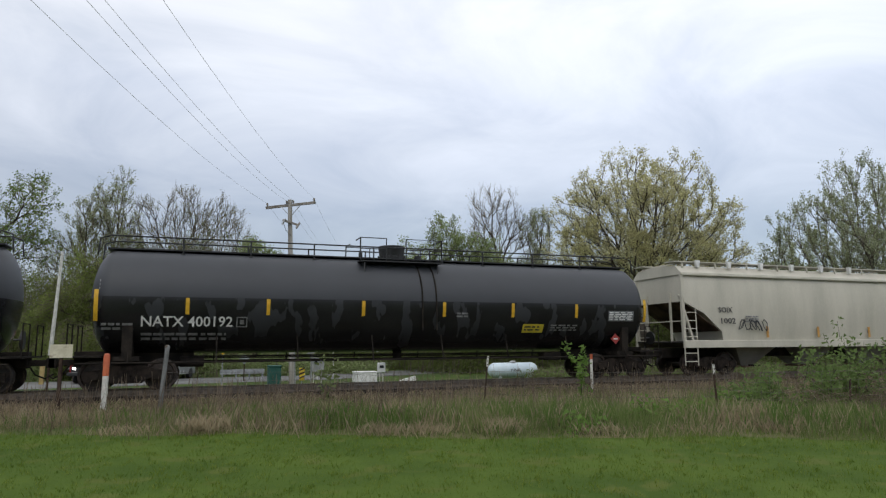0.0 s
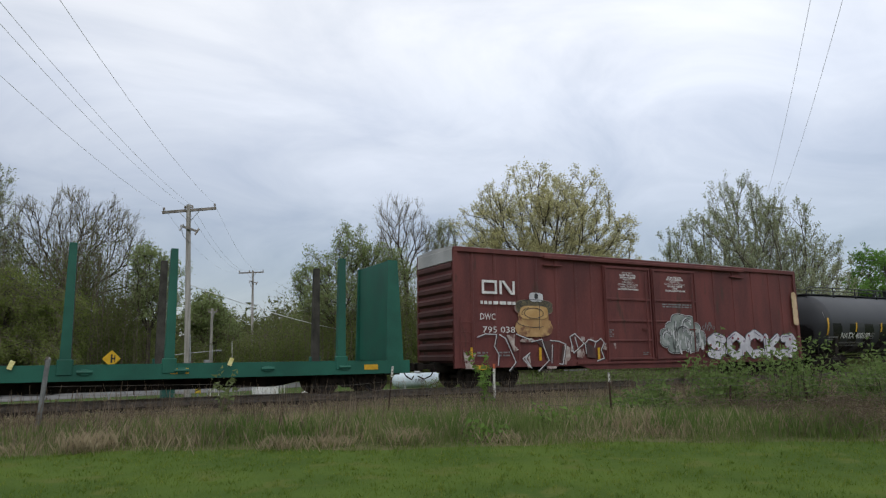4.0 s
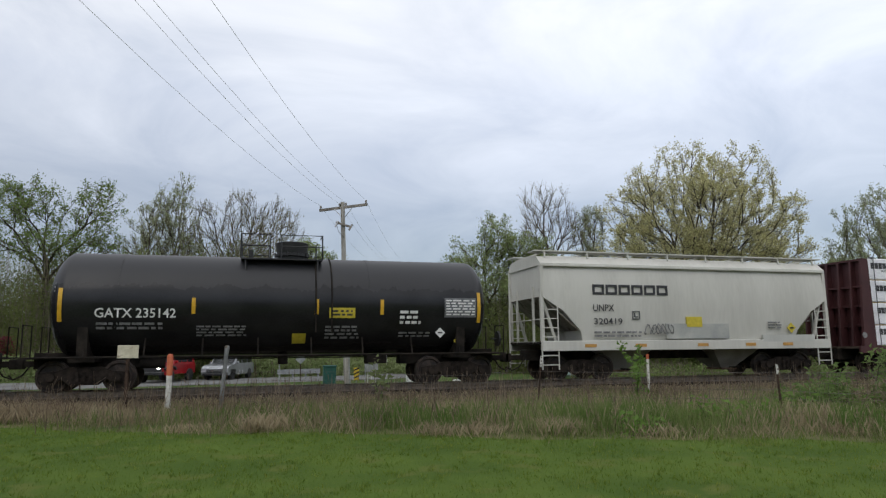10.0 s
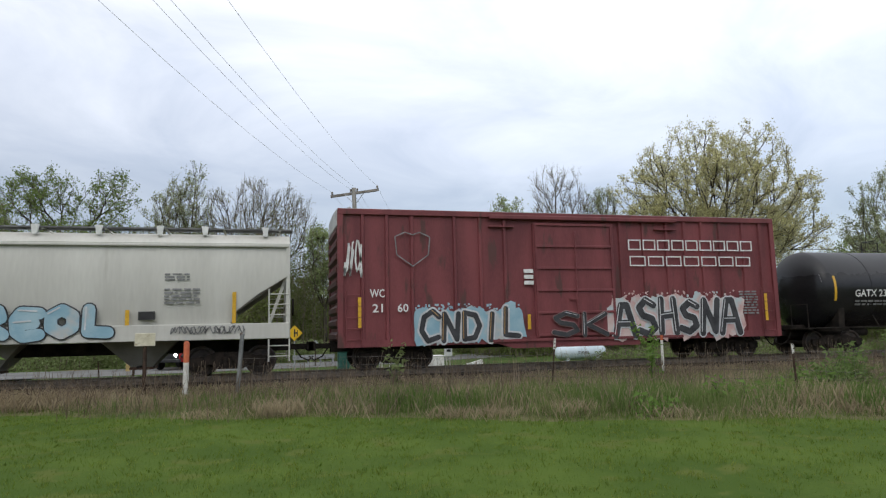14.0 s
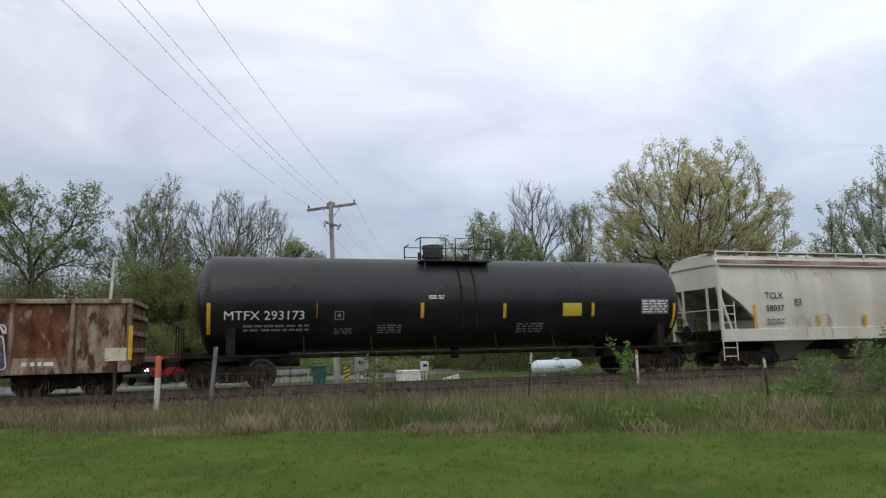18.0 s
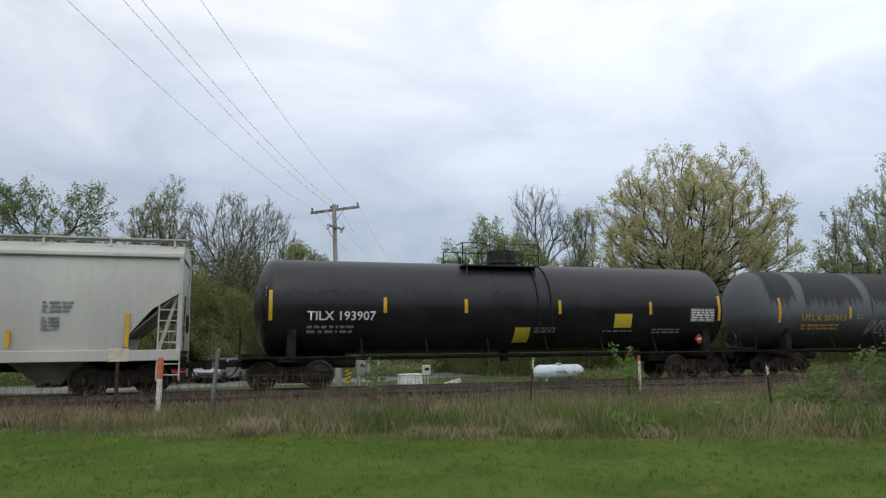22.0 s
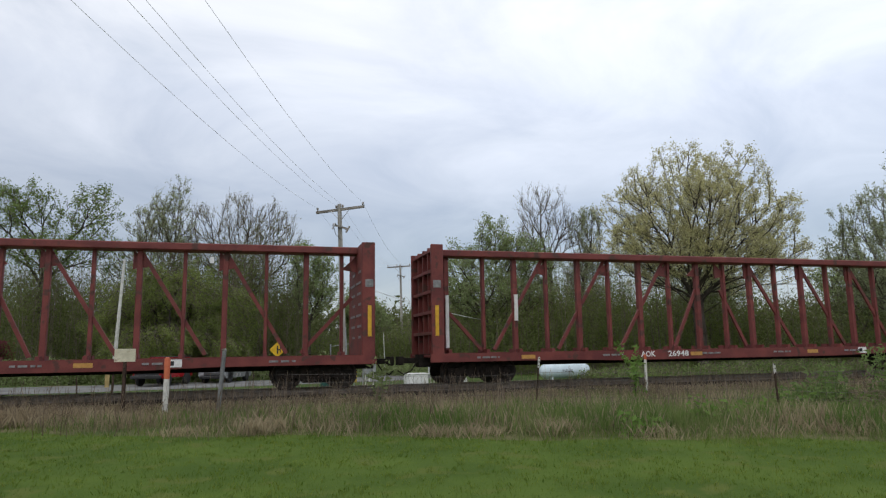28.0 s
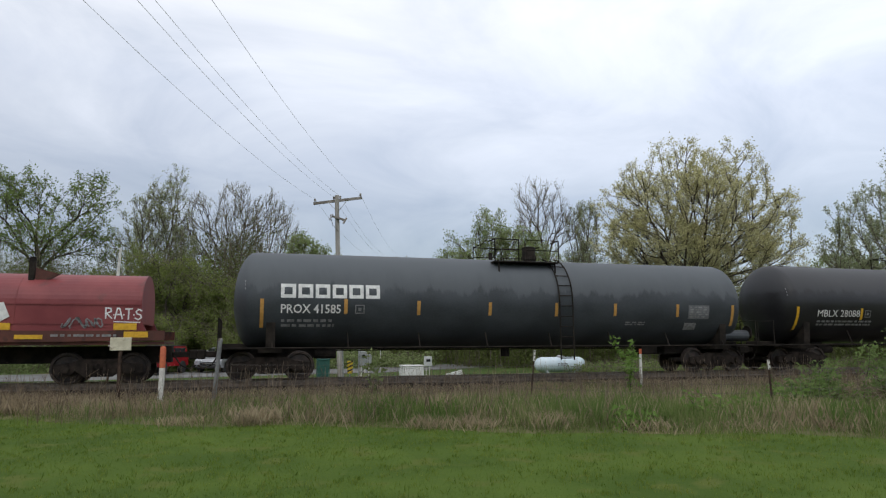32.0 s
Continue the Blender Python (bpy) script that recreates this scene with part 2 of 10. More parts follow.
def glow(name, colour, strength):
    m = bpy.data.materials.new(name)
    m.use_nodes = True
    b = m.node_tree.nodes["Principled BSDF"]
    b.inputs["Base Color"].default_value = (*colour, 1)
    b.inputs["Emission Color"].default_value, b.inputs["Emission Strength"].default_value = (*colour, 1), strength
    return m


WHITE = surf("white_paint", (0.62, 0.62, 0.60), (0.78, 0.78, 0.76), 4, 0.6, bump=0.05)
BLACK = surf("black_paint", (0.012, 0.012, 0.013), (0.025, 0.025, 0.026), 4, 0.5)
LETTER = surf("letter_white", (0.6, 0.6, 0.58), (0.78, 0.78, 0.76), 6, 0.6)
LETTER_DIM = surf("letter_grey", (0.135, 0.135, 0.135), (0.26, 0.26, 0.26), 8, 0.6)
LETTER_DARK = surf("letter_black", (0.02, 0.02, 0.022), (0.05, 0.05, 0.055), 8, 0.6)
LETTER_OCHRE = surf("letter_ochre", (0.35, 0.2, 0.03), (0.5, 0.3, 0.05), 8, 0.6)
LETTER_RED = surf("letter_red", (0.3, 0.03, 0.03), (0.4, 0.05, 0.04), 8, 0.6)
YELLOW = surf("reflector_yellow", (0.55, 0.31, 0.02), (0.70, 0.41, 0.03), 9, 0.35)
ORANGE_OLD = surf("reflector_faded", (0.42, 0.22, 0.05), (0.55, 0.3, 0.08), 9, 0.45)
PLACARD = surf("placard_yellow", (0.50, 0.40, 0.03), (0.62, 0.50, 0.05), 9, 0.5)
UNDER = surf("underframe_black", (0.013, 0.0115, 0.0105), (0.036, 0.030, 0.025), 3, 0.88, bump=0.2)
TRUCK = surf("truck_iron", (0.016, 0.0135, 0.012), (0.042, 0.033, 0.027), 5, 0.88, bump=0.3)
WHEEL = surf("wheel_steel", (0.022, 0.018, 0.016), (0.07, 0.05, 0.04), 6, 0.6, 0.3, 0.2)
TREAD = surf("rail_steel", (0.10, 0.085, 0.07), (0.24, 0.2, 0.17), 8, 0.4, 0.7)
STEEL_GREY = surf("galvanised", (0.3, 0.31, 0.32), (0.45, 0.46, 0.47), 6, 0.45, 0.6)
BARK = surf("bark", (0.045, 0.038, 0.031), (0.10, 0.085, 0.07), 3, 0.95, bump=0.4, stretch=(1, 1, 0.3))
BARK_PALE = surf("bark_pale", (0.07, 0.06, 0.05), (0.145, 0.128, 0.106), 3, 0.95, bump=0.3, stretch=(1, 1, 0.3))
POLE_WOOD = surf("pole_wood", (0.25, 0.235, 0.21), (0.44, 0.42, 0.39), 2, 0.9, bump=0.4, stretch=(4, 4, 0.25))
ARM_WOOD = surf("arm_wood", (0.18, 0.16, 0.14), (0.32, 0.295, 0.265), 3, 0.9, bump=0.3)
GLASS_DARK = surf("window_dark", (0.01, 0.012, 0.014), (0.03, 0.033, 0.036), 2, 0.08)


# ---- mesh building ----
class Mesh:
    """Collects vertices and faces of one part."""

    def __init__(self):
        self.v, self.f = [], []

    def add(self, verts, faces):
        k = len(self.v)
        self.v += [tuple(p) for p in verts]
        self.f += [tuple(i + k for i in q) for q in faces]
        return self

    def box(self, x0, x1, y0, y1, z0, z1, c=0.0):
        if c <= 0:
            vs = [(x, y, z) for x in (x0, x1) for y in (y0, y1) for z in (z0, z1)]
            return self.add(vs, [(0, 1, 3, 2), (4, 6, 7, 5), (0, 4, 5, 1), (2, 3, 7, 6), (0, 2, 6, 4), (1, 5, 7, 3)])
        bm = bmesh.new()
        bmesh.ops.create_cube(bm, size=1, matrix=Matrix.LocRotScale(((x0 + x1) / 2, (y0 + y1) / 2, (z0 + z1) / 2), None, (x1 - x0, y1 - y0, z1 - z0)))
        bmesh.ops.bevel(bm, geom=bm.edges[:], offset=c, segments=1, affect="EDGES", profile=0.5)
        bm.verts.ensure_lookup_table()
        self.add([w.co for w in bm.verts], [[w.index for w in q.verts] for q in bm.faces])
        bm.free()
        return self

    def obox(self, centre, size, rot):
        m = Matrix.LocRotScale(centre, Euler([radians(a) for a in rot]), None)
        h = [s / 2 for s in size]
        vs = [m @ Vector((x, y, z)) for x in (-h[0], h[0]) for y in (-h[1], h[1]) for z in (-h[2], h[2])]
        return self.add(vs, [(0, 1, 3, 2), (4, 6, 7, 5), (0, 4, 5, 1), (2, 3, 7, 6), (0, 2, 6, 4), (1, 5, 7, 3)])

    def cyl(self, p0, p1, r0, r1=None, n=10, caps=True):
        p0, p1 = Vector(p0), Vector(p1)
        r1 = r0 if r1 is None else r1
        q = (p1 - p0).to_track_quat("Z", "Y")
        vs = []
        for p, r in ((p0, r0), (p1, r1)):
            vs += [p + q @ Vector((r * math.cos(a), r * math.sin(a), 0)) for a in (2 * math.pi * i / n for i in range(n))]
        fs = [(i, (i + 1) % n, n + (i + 1) % n, n + i) for i in range(n)]
        if caps:
            fs += [tuple(range(n - 1, -1, -1)), tuple(range(n, 2 * n))]
        return self.add(vs, fs)

    def bar(self, p0, p1, w, d):
        """A bar of rectangular section from p0 to p1; w across in the plane of the side, d in depth (y)."""
        p0, p1 = Vector(p0), Vector(p1)
        along = (p1 - p0).normalized()
        deep = Vector((0, 1, 0)) if abs(along.y) < 0.9 else Vector((1, 0, 0))
        side = along.cross(deep).normalized()
        deep = side.cross(along).normalized()
        vs = [p + side * (a * w / 2) + deep * (b * d / 2) for p in (p0, p1) for a, b in ((-1, -1), (1, -1), (1, 1), (-1, 1))]
        return self.add(vs, [(0, 1, 5, 4), (1, 2, 6, 5), (2, 3, 7, 6), (3, 0, 4, 7), (3, 2, 1, 0), (4, 5, 6, 7)])

    def tube(self, pts, r, n=6):
        """A bent round bar through the points, in one piece."""
        pts = [Vector(p) for p in pts]
        vs, fs = [], []
        up = None
        for k, p in enumerate(pts):
            d = (pts[min(k + 1, len(pts) - 1)] - p).normalized() + (p - pts[max(k - 1, 0)]).normalized()
            d = d.normalized() if d.length > 1e-4 else (pts[k] - pts[k - 1]).normalized()
            if up is None or abs(up.dot(d)) > 0.95:
                up = Vector((0, 0, 1)) if abs(d.z) < 0.9 else Vector((1, 0, 0))
            a = d.cross(up).normalized()
            up = a.cross(d).normalized()
            vs += [p + a * (r * math.cos(2 * math.pi * i / n)) + up * (r * math.sin(2 * math.pi * i / n)) for i in range(n)]
        for k in range(len(pts) - 1):
            fs += [(k * n + i, k * n + (i + 1) % n, (k + 1) * n + (i + 1) % n, (k + 1) * n + i) for i in range(n)]
        fs += [tuple(range(n - 1, -1, -1)), tuple(range((len(pts) - 1) * n, len(pts) * n))]
        return self.add(vs, fs)

    def prism(self, poly, axis, a, b):
        """A polygon drawn in the other two axes (in the order x, y, z) and pulled along axis from a to b."""
        def put(p, s):
            return {"x": (s, p[0], p[1]), "y": (p[0], s, p[1]), "z": (p[0], p[1], s)}[axis]
        n = len(poly)
        vs = [put(p, a) for p in poly] + [put(p, b) for p in poly]
        return self.add(vs, [(i, (i + 1) % n, n + (i + 1) % n, n + i) for i in range(n)] + [tuple(range(n - 1, -1, -1)), tuple(range(n, 2 * n))])

    def lathe(self, profile, n=40, cy=0.0, cz=0.0, axis="x"):
        """Revolves (along, radius) about an axis through (cy, cz)."""
        vs, fs = [], []
        for s, r in profile:
            for i in range(n):
                a = 2 * math.pi * i / n
                p, q = cy + r * math.cos(a), cz + r * math.sin(a)
                vs.append({"x": (s, p, q), "z": (p, q, s), "y": (p, s, q)}[axis])
        for k in range(len(profile) - 1):
            fs += [(k * n + i, k * n + (i + 1) % n, (k + 1) * n + (i + 1) % n, (k + 1) * n + i) for i in range(n)]
        fs += [tuple(range(n - 1, -1, -1)), tuple(range((len(profile) - 1) * n, len(profile) * n))]
        return self.add(vs, fs)

    def slices(self, rows):
        """Horizontal rectangles (z, x0, x1, half width) lofted upwards."""
        vs = []
        for z, x0, x1, w in rows:
            vs += [(x0, -w, z), (x1, -w, z), (x1, w, z), (x0, w, z)]
        fs = []
        for k in range(len(rows) - 1):
            fs += [(k * 4 + i, k * 4 + (i + 1) % 4, k * 4 + 4 + (i + 1) % 4, k * 4 + 4 + i) for i in range(4)]
        fs += [(3, 2, 1, 0), tuple(range(len(rows) * 4 - 4, len(rows) * 4))]
        return self.add(vs, fs)

    def data(self, name, material, smooth=False):
        me = bpy.data.meshes.new(name)
        me.from_pydata(self.v, [], self.f)
        bm = bmesh.new()
        bm.from_mesh(me)
        bmesh.ops.recalc_face_normals(bm, faces=bm.faces[:])
        bm.to_mesh(me)
        bm.free()
        me.materials.append(material)
        if smooth:
            me.shade_smooth()
            try:
                me.set_sharp_from_angle(angle=radians(38))
            except AttributeError:
                pass
        return me


def part(name, mesh, material, parent, label="", smooth=False):
    """Links a Mesh (or mesh data) as ONE object under a thing or a part."""
    me = mesh.data(name, material, smooth) if isinstance(mesh, Mesh) else mesh
    ob = new(name, me)
    ob.parent = parent
    if label:
        ob["label"] = label
    if name == "stencil":
        ob["kind"] = "stuff"
    return ob


def thing(name, label, category, group="", mesh=None, material=None, at=None, kind="", smooth=False):
    ob = new(name, mesh.data(name, material, smooth) if mesh else None)
    if at is not None:
        ob.matrix_world = at if isinstance(at, Matrix) else Matrix.Translation(at)
    return tagged(ob, label, category, group, kind)


def big_mesh(name, verts, faces, material):
    """Mesh data from numpy arrays; faces all of one size."""
    me = bpy.data.meshes.new(name)
    k = faces.shape[1]
    me.vertices.add(len(verts))
    me.vertices.foreach_set("co", np.asarray(verts, dtype=np.float32).ravel())
    me.loops.add(faces.size)
    me.loops.foreach_set("vertex_index", np.asarray(faces, dtype=np.int32).ravel())
    me.polygons.add(len(faces))
    me.polygons.foreach_set("loop_start", np.arange(0, faces.size, k, dtype=np.int32))
    me.update(calc_edges=True)
    me.validate()
    me.materials.append(material)
    return me


def letters(text, cap, x, z, y, material, parent, name="lettering", width=0.0, wrap=None, fat=0.0, spacing=1.0, label="", turn=0):
    """Words in the built-in font, upright on a side that faces -y; wrap: (centre height, radius) of a tank's shell."""
    cu = bpy.data.curves.new("words", "FONT")
    # the built-in M closes up when it is fattened
    cu.body, cu.size, cu.offset, cu.space_character = text, cap / 0.70, 0.0 if "M" in text else fat, spacing
    cu.resolution_u = 2
    tmp = new("words", cu)
    bpy.context.view_layer.update()
    me = bpy.data.meshes.new_from_object(tmp.evaluated_get(bpy.context.evaluated_depsgraph_get()))
    bpy.data.objects.remove(tmp)
    n = len(me.vertices)
    co = np.empty(n * 3, dtype=np.float32)
    me.vertices.foreach_get("co", co)
    co = co.reshape(-1, 3)
    w = co[:, 0].max() - co[:, 0].min()
    sx = width / w if width else 1.0
    lx, lz = (co[:, 0] - co[:, 0].min()) * sx, co[:, 1].copy()
    if turn:
        lx, lz = (-lz, lx) if turn > 0 else (lz, -lx)
    out = np.stack([x + lx, np.full(n, y), z + lz], axis=1)
    if wrap:
        out[:, 1] = -(np.sqrt(np.maximum(0.01, wrap[1] ** 2 - (out[:, 2] - wrap[0]) ** 2)) + 0.012)
    me.vertices.foreach_set("co", out.astype(np.float32).ravel())
    me.update()
    me.materials.clear()
    me.materials.append(material)
    return part(name, me, material, parent, label)


def panel(mesh, x0, x1, z0, z1, y, wrap=None, rows=4, thick=0.008):
    """A thin plate on a car's side; on a tank it follows the shell."""
    if not wrap:
        return mesh.box(x0, x1, y - thick, y + 0.01, z0, z1)
    vs, fs = [], []
    for i in range(rows + 1):
        z = z0 + (z1 - z0) * i / rows
        s = -math.sqrt(max(0.01, wrap[1] ** 2 - (z - wrap[0]) ** 2))
        vs += [(x0, s - thick, z), (x1, s - thick, z), (x1, s + 0.01, z), (x0, s + 0.01, z)]
    for i in range(rows):
        k = 4 * i
        fs += [(k + j, k + (j + 1) % 4, k + 4 + (j + 1) % 4, k + 4 + j) for j in range(4)]
    fs += [(3, 2, 1, 0), tuple(range(4 * rows, 4 * rows + 4))]
    return mesh.add(vs, fs)


def text_bars(mesh, x0, x1, z0, z1, y, lines, wrap=None, seed=1, fill=0.55):
    """Rows of short bars for writing too small to read."""
    rnd = random.Random(seed)
    step = (z1 - z0) / lines
    for i in range(lines):
        z = z1 - (i + 1) * step + step * (1 - fill) / 2
        x = x0
        while x < x1 - 0.04:
            w = min(rnd.uniform(0.08, 0.3), x1 - x)
            panel(mesh, x, x + w, z, z + step * fill, y, wrap, 1, 0.01)
            x += w + rnd.uniform(0.04, 0.09)
    return mesh


def diamond(mesh, x, z, r, y, wrap=None):
    s = y
    if wrap:
        zz = min(max(wrap[0], z - r), z + r)
        s = -math.sqrt(max(0.01, wrap[1] ** 2 - (zz - wrap[0]) ** 2)) - 0.015
    return mesh.prism([(x - r, z), (x, z - r), (x + r, z), (x, z + r)], "y", s - 0.01, s + 0.012)

# ---- ground, track bed and road ----
RAIL = 0.45          # top of rail
TRACK_Y = 23.0       # centre line of the track, which runs along x
SPEED = 14.64        # metres a second


def ground_z(x, y):
    """Flat lawn, a little ditch beyond the track, lower land behind."""
    if y < 24:
        return 0.0
    return -0.35 * min(1.0, (y - 24) / 10)


GROUND = surf("ground_earth_grass", (0.038, 0.066, 0.016), (0.078, 0.115, 0.028), 0.5, 0.95, bump=0.4, fine=22, spots=((0.16, 0.13, 0.075), 0.35, 0.6))
LAWN_SOIL = surf("lawn_turf", (0.05, 0.087, 0.0125), (0.077, 0.119, 0.019), 0.55, 0.95, bump=0.15, fine=26, low=0.40, high=0.62, spots=((0.088, 0.112, 0.024), 1.4, 0.57))
STRAW_SOIL = surf("dead_grass_bed", (0.06, 0.085, 0.024), (0.15, 0.13, 0.07), 0.9, 0.95, bump=0.6, fine=26)
BALLAST = surf("ballast_stone", (0.024, 0.019, 0.016), (0.065, 0.052, 0.043), 1.5, 0.95, bump=1.0, fine=28, island=0.5)
ASPHALT = surf("asphalt_grey", (0.13, 0.13, 0.13), (0.2, 0.2, 0.195), 0.6, 0.9, bump=0.2, fine=60)
TIE = surf("tie_wood", (0.03, 0.024, 0.02), (0.08, 0.065, 0.05), 3, 0.9, bump=0.3)

g = Mesh()
xs = [-3000, -400, -150, -60, -30, 0, 30, 60, 150, 400, 3000]
ys = [-3000, -200, -20, 0, 24, 27, 34, 60, 140, 500, 4000]
g.add([(x, y, ground_z(x, y)) for y in ys for x in xs],
      [(j * 11 + i, j * 11 + i + 1, j * 11 + i + 12, j * 11 + i + 11) for j in range(10) for i in range(10)])
thing("ground", "rough spring grass and bare earth around the railway", "ground", mesh=g, material=GROUND, kind="structure")


def edge_y(x):
    """Where the mown lawn ends."""
    return 14.2 - 0.5 * x + 0.25 * math.sin(x * 0.9) + 0.15 * math.sin(x * 2.3)


lawn = Mesh()
lx = [-30 + i * 0.8 for i in range(90)]
lawn.add([(x, y, 0.012) for x in lx for y in (-8.0, max(-7.5, min(21, edge_y(x))))],
         [(2 * i, 2 * i + 2, 2 * i + 3, 2 * i + 1) for i in range(89)])
thing("lawn", "freshly mown green lawn in the foreground", "lawn", mesh=lawn, material=LAWN_SOIL, kind="structure")


def bank_z(x, y):
    """The grassy bank that rises to the shoulder of the track."""
    k = min(1.0, max(0.0, (y - 19.2 - 0.15 * math.sin(x * 1.1)) / 1.6)) * min(1.0, max(0.0, (x + 13.0) / 2.0))
    return (0.17 + 0.03 * math.sin(x * 0.7) + 0.02 * math.sin(x * 2.9)) * k * k * (3 - 2 * k)


verge = Mesh()
vy = [19.0, 19.4, 19.7, 20.0, 20.3, 20.6, 20.9, 21.25]
nv = len(vy) + 1
for x in lx:
    verge.v += [(x, max(-7.5, min(18.9, edge_y(x))) - 0.6, 0.008)] + [(x, y + 0.06 * math.sin(x * 3.1 + y), 0.008 + bank_z(x, y)) for y in vy]
verge.f += [(nv * i + j, nv * i + nv + j, nv * i + nv + j + 1, nv * i + j + 1) for i in range(89) for j in range(nv - 1)]
thing("verge", "strip of dead straw and thatch under the tall grass", "verge", mesh=verge, material=STRAW_SOIL, kind="structure", smooth=True)

bed = Mesh()
bed.prism([(TRACK_Y - 3.3, -0.03), (TRACK_Y + 2.9, -0.45), (TRACK_Y + 1.75, RAIL - 0.2), (TRACK_Y - 1.75, RAIL - 0.2)], "x", -560, 600)
thing("track_bed", "dark stone ballast bed of the railway line", "ballast", mesh=bed, material=BALLAST, kind="structure")
# loose stones on the near shoulder
rs = np.random.RandomState(4)
n = 9000
sx, sf = rs.uniform(-16, 52, n), rs.uniform(0, 1.25, n) ** 0.8
sy, sz = TRACK_Y - 3.2 + sf * 1.2, np.minimum(RAIL - 0.2, -0.05 + sf * 0.30) + 0.005
size = rs.uniform(0.02, 0.055, n)
base = np.array([(1, 0, 0), (-0.5, 0.87, 0), (-0.5, -0.87, 0), (0, 0, 1.0)])
spin = rs.uniform(0, 6.28, n)
tv = np.empty((n, 4, 3))
for k in range(4):
    bx, by, bz = base[k]
    tv[:, k, 0] = sx + size * (bx * np.cos(spin) - by * np.sin(spin))
    tv[:, k, 1] = sy + size * (bx * np.sin(spin) + by * np.cos(spin))
    tv[:, k, 2] = sz + size * bz
idx = np.arange(n)[:, None, None] * 4 + np.array([(0, 1, 3), (1, 2, 3), (2, 0, 3), (0, 2, 1)])[None]
tagged(new("ballast_stones", big_mesh("ballast_stones", tv.reshape(-1, 3), idx.reshape(-1, 3), BALLAST)), "loose broken stones on the shoulder of the track bed", "ballast", kind="stuff")


def rail(y):
    m = Mesh()
    prof = [(-0.07, 0), (0.07, 0), (0.07, 0.015), (0.012, 0.04), (0.012, 0.125), (0.036, 0.135), (0.036, 0.165), (-0.036, 0.165), (-0.036, 0.135), (-0.012, 0.125), (-0.012, 0.04), (-0.07, 0.015)]
    m.prism([(y + a, RAIL - 0.165 + b) for a, b in prof], "x", -560, 600)
    return thing("rail", "rusty steel rail with a worn bright head", "rail", "rails of the track", m, TREAD, kind="structure")


rail(TRACK_Y - 0.755)
rail(TRACK_Y + 0.755)
tie = Mesh().box(-0.115, 0.115, -1.3, 1.3, -0.17, 0.0, 0.01).data("tie", TIE)
ties = thing("railway_ties", "weathered wooden ties under the rails", "tie", kind="structure")
for i in range(120):
    o = part("tie", tie, TIE, ties)
    o.location = (-16 + i * 0.55, TRACK_Y, RAIL - 0.168)

road = Mesh()
road.add([(-60, 41.5, -0.335), (-9, 40.5, -0.335), (9, 44.0, -0.335), (30, 58, -0.335), (60, 90, -0.335), (60, 96, -0.335), (28, 65, -0.335), (8, 51, -0.335), (-9, 49.5, -0.335), (-60, 50, -0.335)],
         [(0, 1, 8, 9), (1, 2, 7, 8), (2, 3, 6, 7), (3, 4, 5, 6)])
thing("road", "grey asphalt road behind the track", "road", mesh=road, material=ASPHALT, kind="structure")
cross = Mesh()
cross.add([(-20.5, 2, 0.02), (-13, 2, 0.02), (-13, 19.5, 0.06), (-20.5, 19.5, 0.06), (-13, 22.0, RAIL - 0.02), (-20.5, 22.0, RAIL - 0.02), (-13, 24.0, RAIL - 0.02), (-20.5, 24.0, RAIL - 0.02), (-12, 41, -0.325), (-20.5, 41, -0.325)],
          [(0, 1, 2, 3), (3, 2, 4, 5), (5, 4, 6, 7), (7, 6, 8, 9)])
thing("crossing_road", "asphalt road that crosses the railway on the level", "road", mesh=cross, material=ASPHALT, kind="structure")

# ---- the train: twenty-six freight cars; each car's space has x from its left end, y from the centre line, z from the rail ----
CARS = []


def car(name, left, label, category="freight car"):
    ob = thing(name, label, category, "cars of the freight train")
    CARS.append((ob, left))
    return ob


WHEEL_R = 0.457
side = Mesh()
side.prism([(-1.2, 0.36), (-1.05, 0.30), (-0.72, 0.30), (-0.62, 0.40), (-0.38, 0.22), (0.38, 0.22), (0.62, 0.40), (0.72, 0.30), (1.05, 0.30), (1.2, 0.36),
            (1.2, 0.58), (0.75, 0.62), (0.45, 0.74), (-0.45, 0.74), (-0.75, 0.62), (-1.2, 0.58)], "y", -0.06, 0.06)
side.box(-0.3, 0.3, -0.1, 0.1, 0.24, 0.30)
for bx in (-0.88, 0.88):
    side.cyl((bx, -0.14, 0.457), (bx, 0.1, 0.457), 0.12, n=12)
for sx_ in (-0.18, 0.0, 0.18):
    side.cyl((sx_, -0.09, 0.30), (sx_, -0.09, 0.6), 0.055, n=8)
SIDE_ME = side.data("sideframe", TRUCK)
bol = Mesh()
bol.box(-0.2, 0.2, -1.1, 1.1, 0.42, 0.72, 0.03)
bol.box(-0.62, -0.5, -0.85, 0.85, 0.30, 0.42).box(0.5, 0.62, -0.85, 0.85, 0.30, 0.42)
BOL_ME = bol.data("truck", TRUCK)
ws = Mesh()
for s in (-1, 1):
    y0 = s * 0.70
    ws.lathe([(y0 - s * 0.02, 0.485), (y0 + s * 0.02, 0.485), (y0 + s * 0.03, 0.462), (y0 + s * 0.13, 0.452), (y0 + s * 0.131, 0.39), (y0 + s * 0.075, 0.36), (y0 + s * 0.085, 0.17), (y0 + s * 0.14, 0.15), (y0 + s * 0.141, 0.09)], 28, axis="y")
    # lifting holes and casting marks that show the turn
    for a in (0.4, 2.5, 4.6):
        ws.cyl((0.27 * math.cos(a), y0 + s * 0.06, 0.27 * math.sin(a)), (0.27 * math.cos(a), y0 + s * 0.1, 0.27 * math.sin(a)), 0.03, n=6)
ws.cyl((0, -1.05, 0), (0, 1.05, 0), 0.085, n=10)
